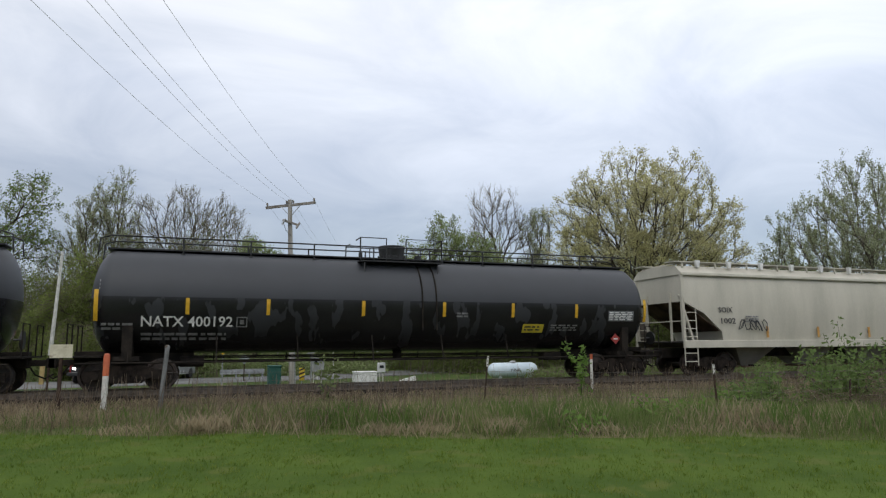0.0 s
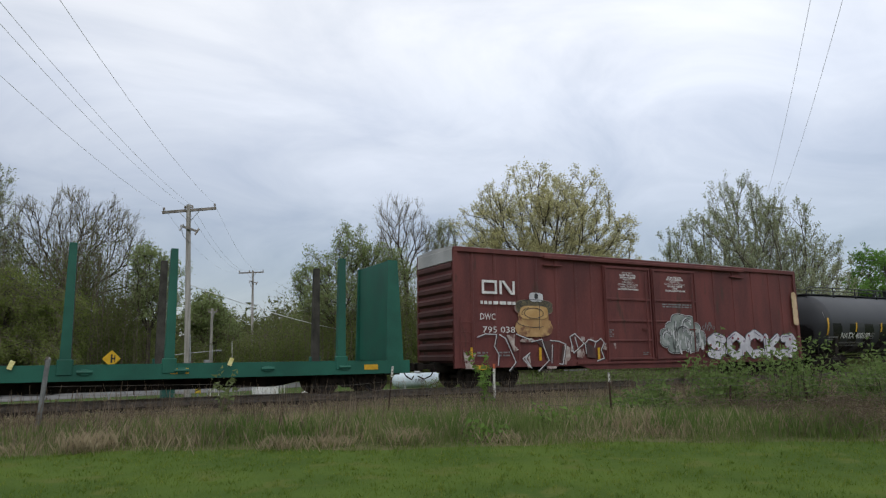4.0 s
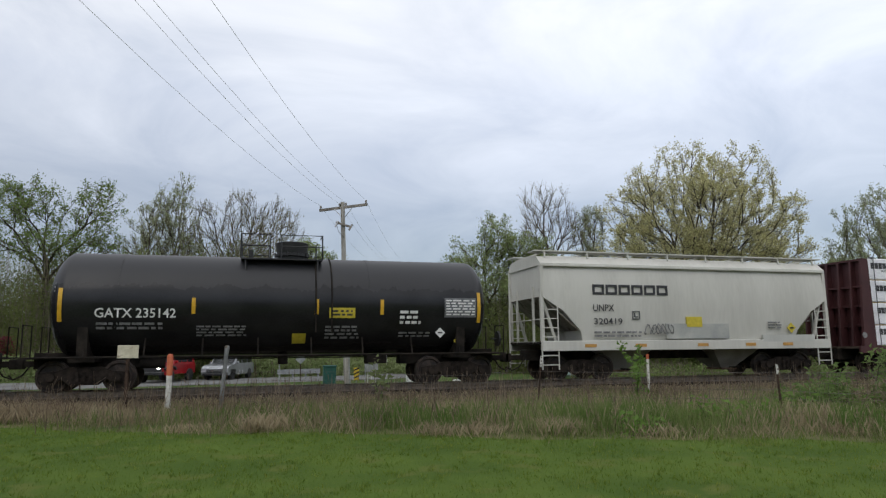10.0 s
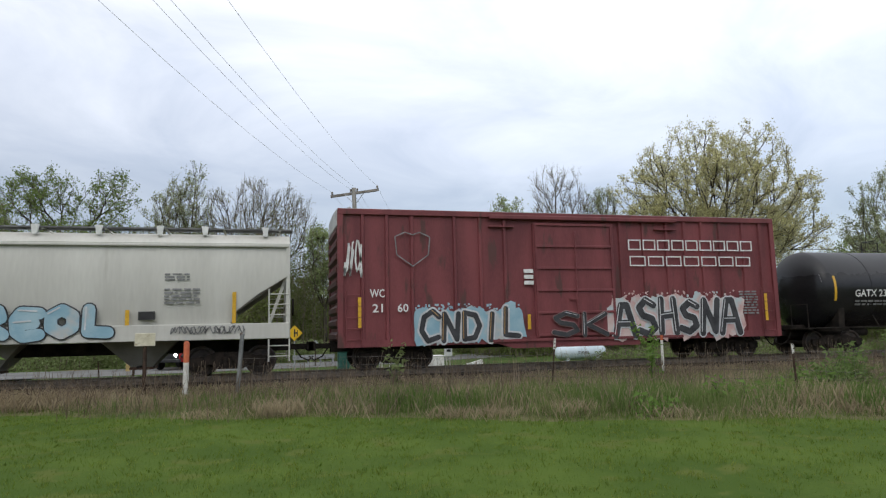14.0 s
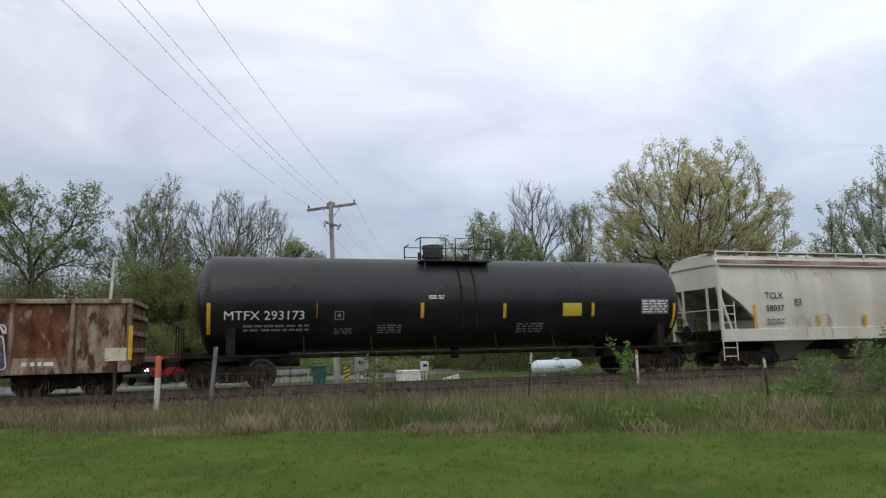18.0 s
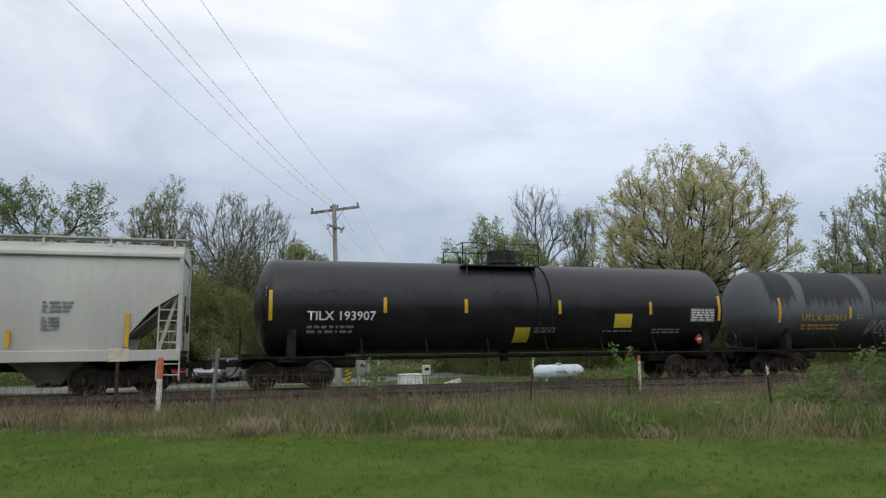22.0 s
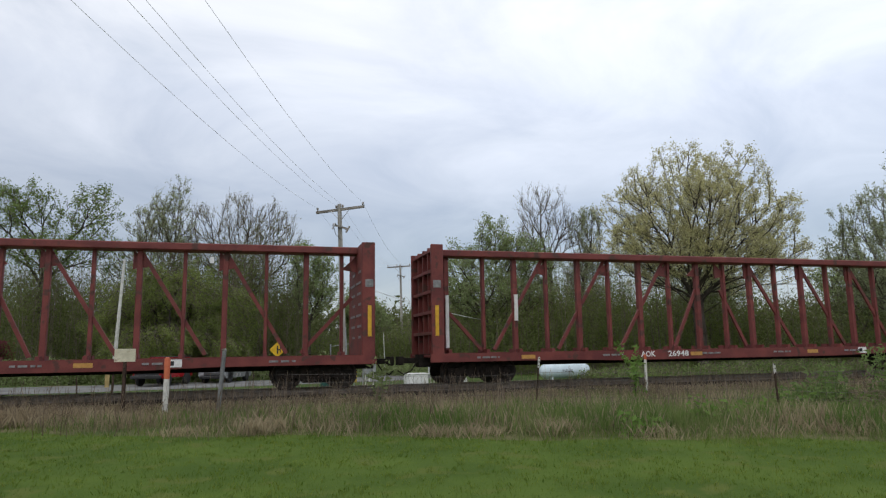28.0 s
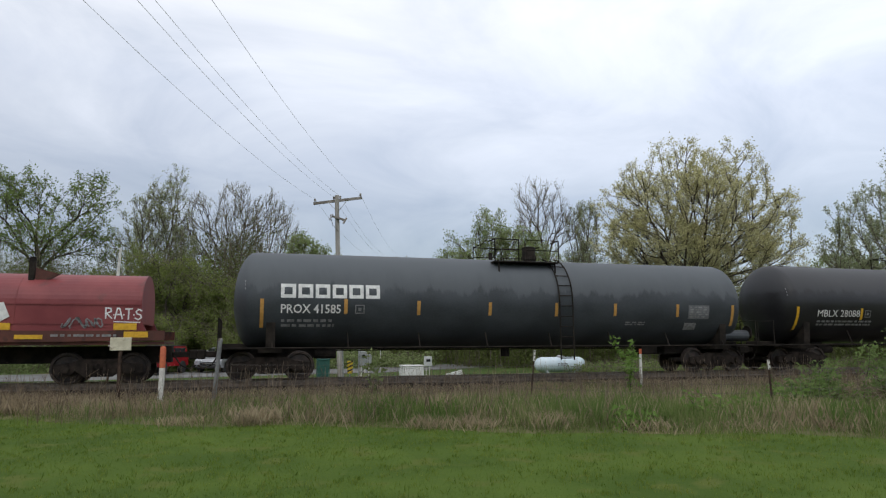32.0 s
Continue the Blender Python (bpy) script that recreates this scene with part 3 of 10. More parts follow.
WS_ME = ws.data("wheelset", WHEEL, True)
rim = Mesh()
for s in (-1, 1):
    rim.lathe([(s * 0.828, 0.449), (s * 0.835, 0.449), (s * 0.835, 0.425), (s * 0.828, 0.425)], 28, axis="y")
RIM_ME = rim.data("tread_rim", TREAD, True)
WHEELS = []


def truck(c, x):
    t = part("truck", BOL_ME, TRUCK, c, "cast-iron bogie with two axles")
    t.location.x = x
    for s in (-1, 1):
        o = part("sideframe", SIDE_ME, TRUCK, t)
        o.location = (0, s * 1.0, 0)
    for dx in (-0.89, 0.89):
        o = part("wheelset", WS_ME, WHEEL, t)
        o.location = (dx, 0, WHEEL_R)
        WHEELS.append((o, c, dx))


def coupler(c, x, way):
    m = Mesh()
    m.box(min(x, x + way * 0.55), max(x, x + way * 0.55), -0.09, 0.09, 0.74, 0.92, 0.02)
    m.box(min(x + way * 0.5, x + way * 0.75), max(x + way * 0.5, x + way * 0.75), -0.16, 0.13, 0.68, 0.98, 0.03)
    m.tube([(x + way * 0.1, -0.35, 0.8), (x + way * 0.3, -0.38, 0.5), (x + way * 0.55, -0.3, 0.38), (x + way * 0.72, -0.12, 0.5)], 0.025, 5)
    part("coupler", m, UNDER, c)


def ladder(c, p0, p1, width, rungs, material, axis="x", r=0.02, name="ladder"):
    """A ladder between foot p0 and top p1; its rungs run along axis."""
    m = Mesh()
    d = Vector((width, 0, 0)) if axis == "x" else Vector((0, width, 0))
    p0, p1 = Vector(p0), Vector(p1)
    m.cyl(p0, p1, r, n=6).cyl(p0 + d, p1 + d, r, n=6)
    for i in range(rungs):
        q = p0.lerp(p1, (i + 0.5) / rungs)
        m.cyl(q, q + d, r * 0.8, n=5)
    return part(name, m, material, c)


def strips(c, rows, y, material, wrap=None, w=0.11):
    for x, z0, z1 in rows:
        m = panel(Mesh(), x - w / 2, x + w / 2, z0, z1, y, wrap)
        part("reflective_strip", m, material, c, "yellow reflective strip")


def tank_car(name, left, length, label, paint, radius=1.60, top=4.27, rail_all=False, dome=(8, 9), plat=(7.2, 9.8), marks=(), strip_list=(), strip_mat=None,
             extras=None, seams=(), seam_mat=None, sill_mat=None, ladder_x=None, iron=None, head=0.66, rungs=True, rail_z=1.02):
    strip_mat, sill_mat, iron = strip_mat or YELLOW, sill_mat or UNDER, iron or BLACK
    c = car(name, left, label, "tank car")
    zc = top - radius
    wrap = (zc, radius)
    L = length
    prof = [(0.0, 0.02)]
    for i in range(1, 9):
        a = i / 8 * math.pi / 2
        prof.append((head * (1 - math.cos(a)), radius * math.sin(a)))
    k = 8
    prof += [(head + (L - 2 * head) * i / k, radius) for i in range(1, k)]
    prof += [(L - x, r) for x, r in reversed(prof[:9])]
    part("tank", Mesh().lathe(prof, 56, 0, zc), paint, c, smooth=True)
    for sx in seams:
        m = Mesh().lathe([(sx - 0.05, radius - 0.01), (sx - 0.05, radius + 0.012), (sx + 0.05, radius + 0.012), (sx + 0.05, radius - 0.01)], 48, 0, zc)
        part("weld_band", m, seam_mat or paint, c, smooth=True)
    # sills, saddles, side rail
    for x0, x1 in ((-0.35, 3.0), (L - 3.0, L + 0.35)):
        part("stub_sill", Mesh().box(x0, x1, -0.3, 0.3, 0.68, 1.16, 0.02), UNDER, c)
    for x in (1.15, L - 1.15):
        m = Mesh()
        m.prism([(-1.35, 0.95), (1.35, 0.95), (1.42, 1.9), (0.9, 1.45), (0, 1.28), (-0.9, 1.45), (-1.42, 1.9)], "x", x - 0.14, x + 0.14)
        m.box(x - 0.35, x + 0.35, -1.35, 1.35, 0.88, 1.0)
        part("saddle", m, sill_mat, c)
    for s in (-1, 1):
        m = Mesh()
        m.tube([(-0.15, s * 1.45, rail_z), (L + 0.15, s * 1.45, rail_z)], 0.03, 6)
        for i in range(8):
            x = 1.2 + (L - 2.4) * i / 7
            m.cyl((x, s * 1.45, rail_z), (x, s * 1.2, zc - math.sqrt(max(0.01, radius ** 2 - 1.2 ** 2))), 0.025, n=5)
        part("side_handrail", m, sill_mat, c)
    for x0, x1 in ((-0.45, 0.5), (L - 0.5, L + 0.45)):
        m = Mesh().box(x0, x1, -1.4, 1.4, 0.98, 1.03)
        part("end_platform", m, sill_mat, c)
    for x in (-0.4, L + 0.4):
        for s in (-1, 1):
            part("end_handrail", Mesh().tube([(x, s * 1.35, 1.02), (x, s * 1.35, 1.95), (x, s * 0.5, 1.95), (x, s * 0.5, 1.02)], 0.022, 5), sill_mat, c)
    m = Mesh().cyl((L + 0.3, -0.95, 1.5), (L + 0.36, -0.95, 1.5), 0.26, n=16)
    m.cyl((L + 0.1, -0.95, 1.5), (L + 0.3, -0.95, 1.5), 0.03, n=6)
    part("brake_wheel", m, iron, c)
    part("air_reservoir", Mesh().cyl((2.6, -0.35, 0.82), (3.3, -0.35, 0.82), 0.16, n=12), UNDER, c)
    part("brake_valve", Mesh().box(L - 4.2, L - 3.5, -0.6, -0.1, 0.7, 1.0, 0.03), UNDER, c)
    m = Mesh()
    m.tube([(3.0, -0.2, 0.98), (L - 3.0, -0.2, 0.98)], 0.03, 5).tube([(3.0, 0.35, 0.92), (L - 3.0, 0.35, 0.92)], 0.02, 5)
    part("brake_rod", m, UNDER, c)
    part("bottom_outlet", Mesh().cyl((L / 2, 0, zc - radius - 0.3), (L / 2, 0, zc - radius + 0.1), 0.16, n=12), UNDER, c)
    # manway and platform
    d0, d1 = dome
    xm, rm = (d0 + d1) / 2, (d1 - d0) / 2
    m = Mesh().lathe([(top - 0.12, rm * 0.8), (top + 0.05, rm * 0.8), (top + 0.06, rm * 0.98), (top + 0.14, rm * 0.98), (top + 0.15, rm * 0.9), (top + 0.5, rm), (top + 0.52, rm * 0.97), (top + 0.55, rm * 0.5)], 20, xm, 0, "z")
    for i in range(10):
        a = 2 * math.pi * i / 10
        m.cyl((xm + rm * math.cos(a), rm * math.sin(a), top + 0.04), (xm + rm * math.cos(a), rm * math.sin(a), top + 0.18), 0.025, n=5)
    part("manway_housing", m, iron, c, "bolted round manway housing", True)
    p0, p1 = plat
    for s in (-1, 1):
        m = Mesh().box(p0, p1, s * 0.95 - 0.28, s * 0.95 + 0.28, top - 0.19, top - 0.15)
        for x in (p0 + 0.15, p1 - 0.15):
            m.cyl((x, s * 1.15, top - 0.17), (x, s * 1.2, top - 0.75), 0.03, n=5)
        part("platform", m, iron, c)
        y = s * 1.18
        m = Mesh().tube([(p0, s * 0.5, top + 0.62), (p0, y, top + 0.62), (p0, y, top - 0.15), (p0, y, top + 0.62), (p0 + 0.9, y, top + 0.62), (p0 + 0.9, y, top - 0.15)], 0.024, 5)
        m.tube([(p0, y, top + 0.25), (p0 + 0.9, y, top + 0.25)], 0.018, 5)
        part("platform_rail", m, iron, c)
        m = Mesh().tube([(p1 - 1.3, y, top - 0.15), (p1 - 1.3, y, top + 0.62), (p1, y, top + 0.62), (p1, y, top - 0.15), (p1, y, top + 0.62), (p1, s * 0.5, top + 0.62)], 0.024, 5)
        m.tube([(p1 - 1.3, y, top + 0.25), (p1, y, top + 0.25)], 0.018, 5)
        part("platform_rail", m, iron, c)
    part("valve", Mesh().cyl((p1 - 0.5, 0, top - 0.1), (p1 - 0.5, 0, top + 0.22), 0.12, n=12), iron, c)
    part("valve", Mesh().cyl((p0 + 0.3, 0.1, top - 0.1), (p0 + 0.3, 0.1, top + 0.28), 0.07, n=10), iron, c)
    if rail_all:
        zt = zc + math.sqrt(radius ** 2 - 0.62 ** 2)
        for y in (-0.62, 0.62):
            m = Mesh()
            m.tube([(0.15, y, zt - 0.1), (0.2, y, zt + 0.42), (0.5, y, zt + 0.52), (L - 0.5, y, zt + 0.52), (L - 0.2, y, zt + 0.42), (L - 0.15, y, zt - 0.1)], 0.026, 5)
            for i in range(1, 9):
                x = 0.5 + (L - 1) * i / 9
                m.cyl((x, y, zt - 0.05), (x, y, zt + 0.52), 0.026, n=5)
                m.box(x - 0.06, x + 0.06, y - 0.05, y + 0.05, zt - 0.2, zt + 0.02)
            part("top_handrail", m, iron, c)
        m = Mesh().box(0.4, L - 0.4, -0.5, 0.5, top + 0.0, top + 0.04)
        part("running_board", m, iron, c)
    xl = ladder_x if ladder_x is not None else xm + rm + 0.15
    m = Mesh()
    gap = 0.07 if rungs else 0.02
    for dx in (0, 0.5):
        pts = []
        for i in range(9):
            a = radians(80 - i * 10)
            pts.append((xl + dx, -(radius + gap) * math.cos(a), zc + (radius + gap) * math.sin(a)))
        pts.append((xl + dx, -(radius + gap), 0.55 if rungs else zc - 0.9))
        m.tube(pts, 0.027, 5)
    for i in range(10 if rungs else 0):
        z = 0.62 + i * 0.36
        y = -(radius + 0.07) if z < zc else -math.sqrt(max(0.02, (radius + 0.07) ** 2 - (z - zc) ** 2))
        m.cyl((xl, y, z), (xl + 0.5, y, z), 0.02, n=5)
    part("side_ladder" if rungs else "strap", m, iron if iron is not BLACK else UNDER, c)
    strips(c, strip_list, -radius, strip_mat, wrap)
    for kind, *v in marks:
        if kind == "text":
            s, x0, x1, z, cap, mat = v
            letters(s, cap, x0, z, -radius, mat, c, "reporting_mark", x1 - x0, wrap, 0.005)
        elif kind == "plate":
            x0, x1, z0, z1, mat = v
            m = Mesh()
            if mat is LETTER_DIM and x1 - x0 < 0.45:
                for a, b, e, f in ((x0, x1, z0, z0 + 0.03), (x0, x1, z1 - 0.03, z1), (x0, x0 + 0.03, z0 + 0.03, z1 - 0.03), (x1 - 0.03, x1, z0 + 0.03, z1 - 0.03), (x0 + 0.1, x1 - 0.1, z0 + 0.09, z1 - 0.09)):
                    panel(m, a, b, e, f, -radius, wrap, 1)
                part("stencil", m, mat, c, "small square stencil")
                continue
            part("placard", panel(m, x0, x1, z0, z1, -radius, wrap), mat, c)
        elif kind == "bars":
            x0, x1, z0, z1, lines, mat = v
            part("stencil", text_bars(Mesh(), x0, x1, z0, z1, -radius - 0.004, lines, wrap, int(x0 * 10)), mat, c, "small stencilled lines")
        elif kind == "diamond":
            x, z, r, mat = v
            part("hazard_placard", diamond(Mesh(), x, z, r, -radius, wrap), mat, c)
            part("placard_bar", Mesh().box(x - r * 0.45, x + r * 0.45, -math.sqrt(max(0.01, radius ** 2 - (min(max(zc, z - r), z + r) - zc) ** 2)) - 0.035, -math.sqrt(max(0.01, radius ** 2 - (min(max(zc, z - r), z + r) - zc) ** 2)) - 0.02, z - r * 0.14, z + r * 0.14), BLACK if mat is not LETTER_RED else WHITE, c)
    part("end_stencil", text_bars(Mesh(), 0.34, 0.62, zc + 0.25, zc + 0.6, 0, 3, (zc, radius * 0.88), 3), LETTER_DIM, c)
    truck(c, 1.2)
    truck(c, L - 1.2)
    coupler(c, -0.3, -1)
    coupler(c, L + 0.3, 1)
    return c



def mirror_paint(name, line, period, gap, skew):
    """Black tank paint with a reflected skyline put into the colour: grey down to a straight line; below it grey is
    left in fingers, or in bays of one period.
    """
    m = surf(name, (0.012, 0.012, 0.013), (0.020, 0.020, 0.021), 1.2, 0.22, 0.0, 0.04, 25, (0.6, 0.6, 1.0))
    n, l = m.node_tree.nodes, m.node_tree.links
    bsdf = n["Principled BSDF"]
    old = bsdf.inputs["Base Color"].links[0].from_socket
    tc = n.new("ShaderNodeTexCoord")
    sp = n.new("ShaderNodeSeparateXYZ")
    l.new(tc.outputs["Object"], sp.inputs[0])

    def op(kind, a, b):
        q = n.new("ShaderNodeMath")
        q.operation = kind
        for i, src in enumerate((a, b)):
            if isinstance(src, (int, float)):
                q.inputs[i].default_value = src
            else:
                l.new(src, q.inputs[i])
        return q.outputs[0]

    def streak(sx, sz, detail):
        mp = n.new("ShaderNodeMapping")
        mp.inputs["Scale"].default_value = (sx, 0.05, sz)
        l.new(tc.outputs["Object"], mp.inputs[0])
        t = n.new("ShaderNodeTexNoise")
        t.inputs["Scale"].default_value, t.inputs["Detail"].default_value = 1.0, detail
        l.new(mp.outputs[0], t.inputs["Vector"])
        return t.outputs[0]

    def ramp(src, stops):
        r = n.new("ShaderNodeValToRGB")
        ramp_stops(r, [(p, (c, c, c)) for p, c in stops])
        l.new(src, r.inputs[0])
        return r.outputs[0]

    z01 = op("DIVIDE", op("SUBTRACT", sp.outputs[2], line - 1.6), 3.2)
    top = ramp(z01, [(0.497, 0.0), (0.507, 1.0)])
    if period:
        bay = op("FRACT", op("DIVIDE", op("ADD", sp.outputs[0], op("ADD", op("MULTIPLY", sp.outputs[2], skew), op("MULTIPLY", streak(3.0, 0.8, 3.0), 0.5))), period), 0.0)
        low = op("MULTIPLY", ramp(bay, [(gap, 0.0), (gap + 0.05, 1.0), (0.94, 1.0), (1.0, 0.0)]), ramp(op("ADD", z01, op("MULTIPLY", streak(2.5, 0.4, 3.0), 0.2)), [(0.16, 0.25), (0.30, 0.85)]))
    else:
        low = op("MULTIPLY", ramp(streak(1.7, 0.75, 3.0), [(0.54, 0.0), (0.57, 0.6)]), ramp(op("ADD", z01, op("MULTIPLY", streak(1.3, 0.3, 2.0), 0.5)), [(0.30, 0.0), (0.42, 1.0), (0.72, 1.0), (0.80, 0.0)]))
    # grey of the painted reflection: upper half plus the gaps between reflected trees
    mask = op("MULTIPLY", op("MAXIMUM", top, low), op("ADD", 0.62, op("MULTIPLY", streak(0.8, 1.6, 6.0), 0.6)))
    mx = n.new("ShaderNodeMix")
    mx.data_type = "RGBA"
    l.new(mask, mx.inputs[0])
    l.new(old, mx.inputs[6])
    mx.inputs[7].default_value = (0.052, 0.055, 0.062, 1)
    l.new(mx.outputs[2], bsdf.inputs["Base Color"])
    bsdf.inputs["Specular IOR Level"].default_value = 0.3
    l.new(op("ADD", 0.22, op("MULTIPLY", mask, 0.3)), bsdf.inputs["Roughness"])
    return m


TANK_FINGERS = mirror_paint("tank_black_mirror_fingers", 2.74, 0, 0, 0)
TANK_BAYS = mirror_paint("tank_black_mirror_bays", 2.66, 1.42, 0.52, 0.18)
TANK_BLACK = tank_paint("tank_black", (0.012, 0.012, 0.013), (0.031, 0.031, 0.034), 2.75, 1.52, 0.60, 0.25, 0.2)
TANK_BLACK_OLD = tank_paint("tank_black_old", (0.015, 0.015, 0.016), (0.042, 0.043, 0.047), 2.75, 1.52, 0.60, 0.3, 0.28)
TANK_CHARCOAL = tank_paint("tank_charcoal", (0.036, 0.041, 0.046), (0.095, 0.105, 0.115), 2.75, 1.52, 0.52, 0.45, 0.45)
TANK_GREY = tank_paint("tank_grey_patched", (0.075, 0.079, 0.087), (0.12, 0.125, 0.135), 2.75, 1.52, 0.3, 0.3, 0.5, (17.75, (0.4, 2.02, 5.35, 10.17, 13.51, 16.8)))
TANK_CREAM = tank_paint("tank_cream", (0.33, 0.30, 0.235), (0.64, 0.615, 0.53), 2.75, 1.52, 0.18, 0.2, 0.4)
BAND_GREY = surf("band_grey", (0.10, 0.105, 0.11), (0.15, 0.155, 0.16), 4, 0.6)
CREAM_IRON = surf("cream_iron", (0.42, 0.40, 0.34), (0.58, 0.56, 0.5), 4, 0.55)


def natx(left, number, w, paint):
    zs = [(2.03, 2.93)] + [(2.23, 2.72)] * 6 + [(2.1, 2.95)]
    xs = [0.3, 2.76, 5.11, 8.13, 10.94, 13.53, 16.11, w - 0.35]
    return tank_car("tank_car", left, w, "long black tank car with painted-in grey reflections and a full-length handrail", paint, rail_all=True, rungs=False, rail_z=0.82, dome=(9.03, 10.0), plat=(8.1, 11.0),
                    strip_list=[(x, a, b) for x, (a, b) in zip(xs, zs)],
                    marks=[("text", number, 1.5, 4.07, 1.88, 0.3, LETTER), ("plate", 4.18, 4.5, 1.86, 2.17, LETTER_DIM), ("bars", 1.5, 3.9, 1.45, 1.72, 2, LETTER_DIM), ("bars", 0.45, 1.3, 1.75, 2.0, 2, LETTER_DIM),
                           ("plate", 13.98, 14.81, 1.7, 2.0, PLACARD), ("bars", 14.05, 14.75, 1.75, 1.95, 2, LETTER_DARK), ("bars", 15.1, 16.2, 1.75, 2.0, 3, LETTER_DIM), ("plate", 17.49, 18.6, 2.12, 2.5, BAND_GREY),
                           ("bars", 17.52, 18.55, 2.15, 2.47, 5, LETTER), ("diamond", 17.95, 1.47, 0.2, LETTER_RED), ("bars", 11.4, 11.8, 2.2, 2.4, 2, LETTER_DIM)])


natx(-3.0, "NATX 400192", 19.45, TANK_FINGERS)
natx(-24.5, "NATX 400180", 19.6, TANK_BAYS)


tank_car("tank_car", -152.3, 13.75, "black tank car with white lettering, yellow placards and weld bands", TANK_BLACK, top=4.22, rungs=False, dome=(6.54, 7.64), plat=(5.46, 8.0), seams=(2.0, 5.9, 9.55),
         strip_list=[(0.55, 2.04, 3.01), (4.16, 2.28, 2.76), (7.82, 2.28, 2.76), (9.9, 2.28, 2.76), (13.2, 2.03, 3.03)],
         marks=[("text", "GATX 235142", 1.46, 3.67, 2.17, 0.27, LETTER), ("bars", 1.5, 3.3, 1.8, 2.05, 2, LETTER_DIM), ("plate", 8.21, 9.03, 2.17, 2.49, PLACARD), ("bars", 8.3, 8.95, 2.22, 2.44, 2, LETTER_DARK),
                ("plate", 7.09, 7.51, 1.38, 1.69, PLACARD), ("bars", 4.25, 5.7, 1.6, 1.95, 4, LETTER_DIM), ("plate", 12.0, 13.1, 2.2, 2.84, BAND_GREY), ("bars", 12.05, 13.05, 2.25, 2.8, 6, LETTER),
                ("diamond", 11.88, 1.7, 0.17, LETTER), ("diamond", 12.56, 1.43, 0.17, PLACARD), ("bars", 10.5, 11.2, 1.95, 2.45, 3, LETTER), ("bars", 8.1, 9.2, 1.5, 1.95, 4, LETTER_DIM), ("bars", 10.5, 11.6, 1.55, 1.75, 2, LETTER_DIM)])
tank_car("tank_car", -168.5, 14.5, "black tank car with faded ochre lettering", TANK_BLACK_OLD, top=4.16, dome=(5.69, 6.7), plat=(4.6, 8.6), seams=(4.4,),
         strip_list=[(0.72, 1.93, 2.83), (5.9, 2.15, 2.62), (8.72, 2.14, 2.6), (11.9, 2.13, 2.59), (13.85, 1.93, 2.83)],
         marks=[("text", "UTLX 676709", 1.6, 4.18, 2.16, 0.27, LETTER_OCHRE), ("bars", 1.65, 3.6, 1.7, 2.05, 3, LETTER_OCHRE), ("plate", 9.27, 10.01, 2.16, 2.48, PLACARD), ("bars", 9.33, 9.95, 2.2, 2.42, 2, LETTER_DARK),
                ("plate", 12.2, 13.25, 1.96, 2.5, BAND_GREY), ("bars", 12.25, 13.2, 2.0, 2.46, 5, LETTER), ("diamond", 12.4, 1.62, 0.17, LETTER_DIM), ("diamond", 13.1, 1.4, 0.17, PLACARD), ("bars", 5.1, 5.7, 2.75, 3.0, 3, LETTER_OCHRE),
                ("bars", 10.6, 11.4, 1.6, 1.75, 1, LETTER_OCHRE)])
tank_car("tank_car", -184.3, 14.2, "black tank car with a white placard, yellow placards and weld bands", TANK_BLACK, top=4.14, rungs=False, dome=(6.64, 7.78), plat=(5.2, 8.5), seams=(2.6, 6.6, 10.6),
         strip_list=[(0.79, 2.07, 3.04), (4.49, 2.28, 2.77), (8.2, 2.28, 2.76), (10.44, 2.26, 2.75), (13.53, 2.07, 3.01)],
         marks=[("text", "GATX 233810", 1.71, 4.04, 2.22, 0.27, LETTER), ("bars", 1.75, 3.6, 1.85, 2.1, 2, LETTER_DIM), ("plate", 8.55, 9.42, 2.18, 2.47, PLACARD), ("bars", 8.62, 9.35, 2.22, 2.43, 2, LETTER_DARK),
                ("diamond", 7.49, 2.03, 0.22, LETTER), ("plate", 7.04, 7.48, 1.32, 1.67, PLACARD), ("diamond", 12.83, 1.4, 0.2, PLACARD), ("plate", 12.2, 13.3, 2.1, 2.84, BAND_GREY), ("bars", 12.25, 13.25, 2.15, 2.8, 6, LETTER),
                ("text", "SR-8754", 10.7, 11.35, 2.33, 0.1, LETTER), ("text", "SR-13450", 10.7, 11.4, 2.18, 0.1, LETTER), ("text", "SR-13449", 10.7, 11.4, 2.03, 0.1, LETTER), ("bars", 4.6, 5.8, 1.6, 1.95, 4, LETTER_DIM), ("bars", 8.4, 9.3, 1.55, 1.95, 4, LETTER_DIM), ("bars", 9.9, 11.4, 1.75, 1.9, 2, LETTER_DIM)])
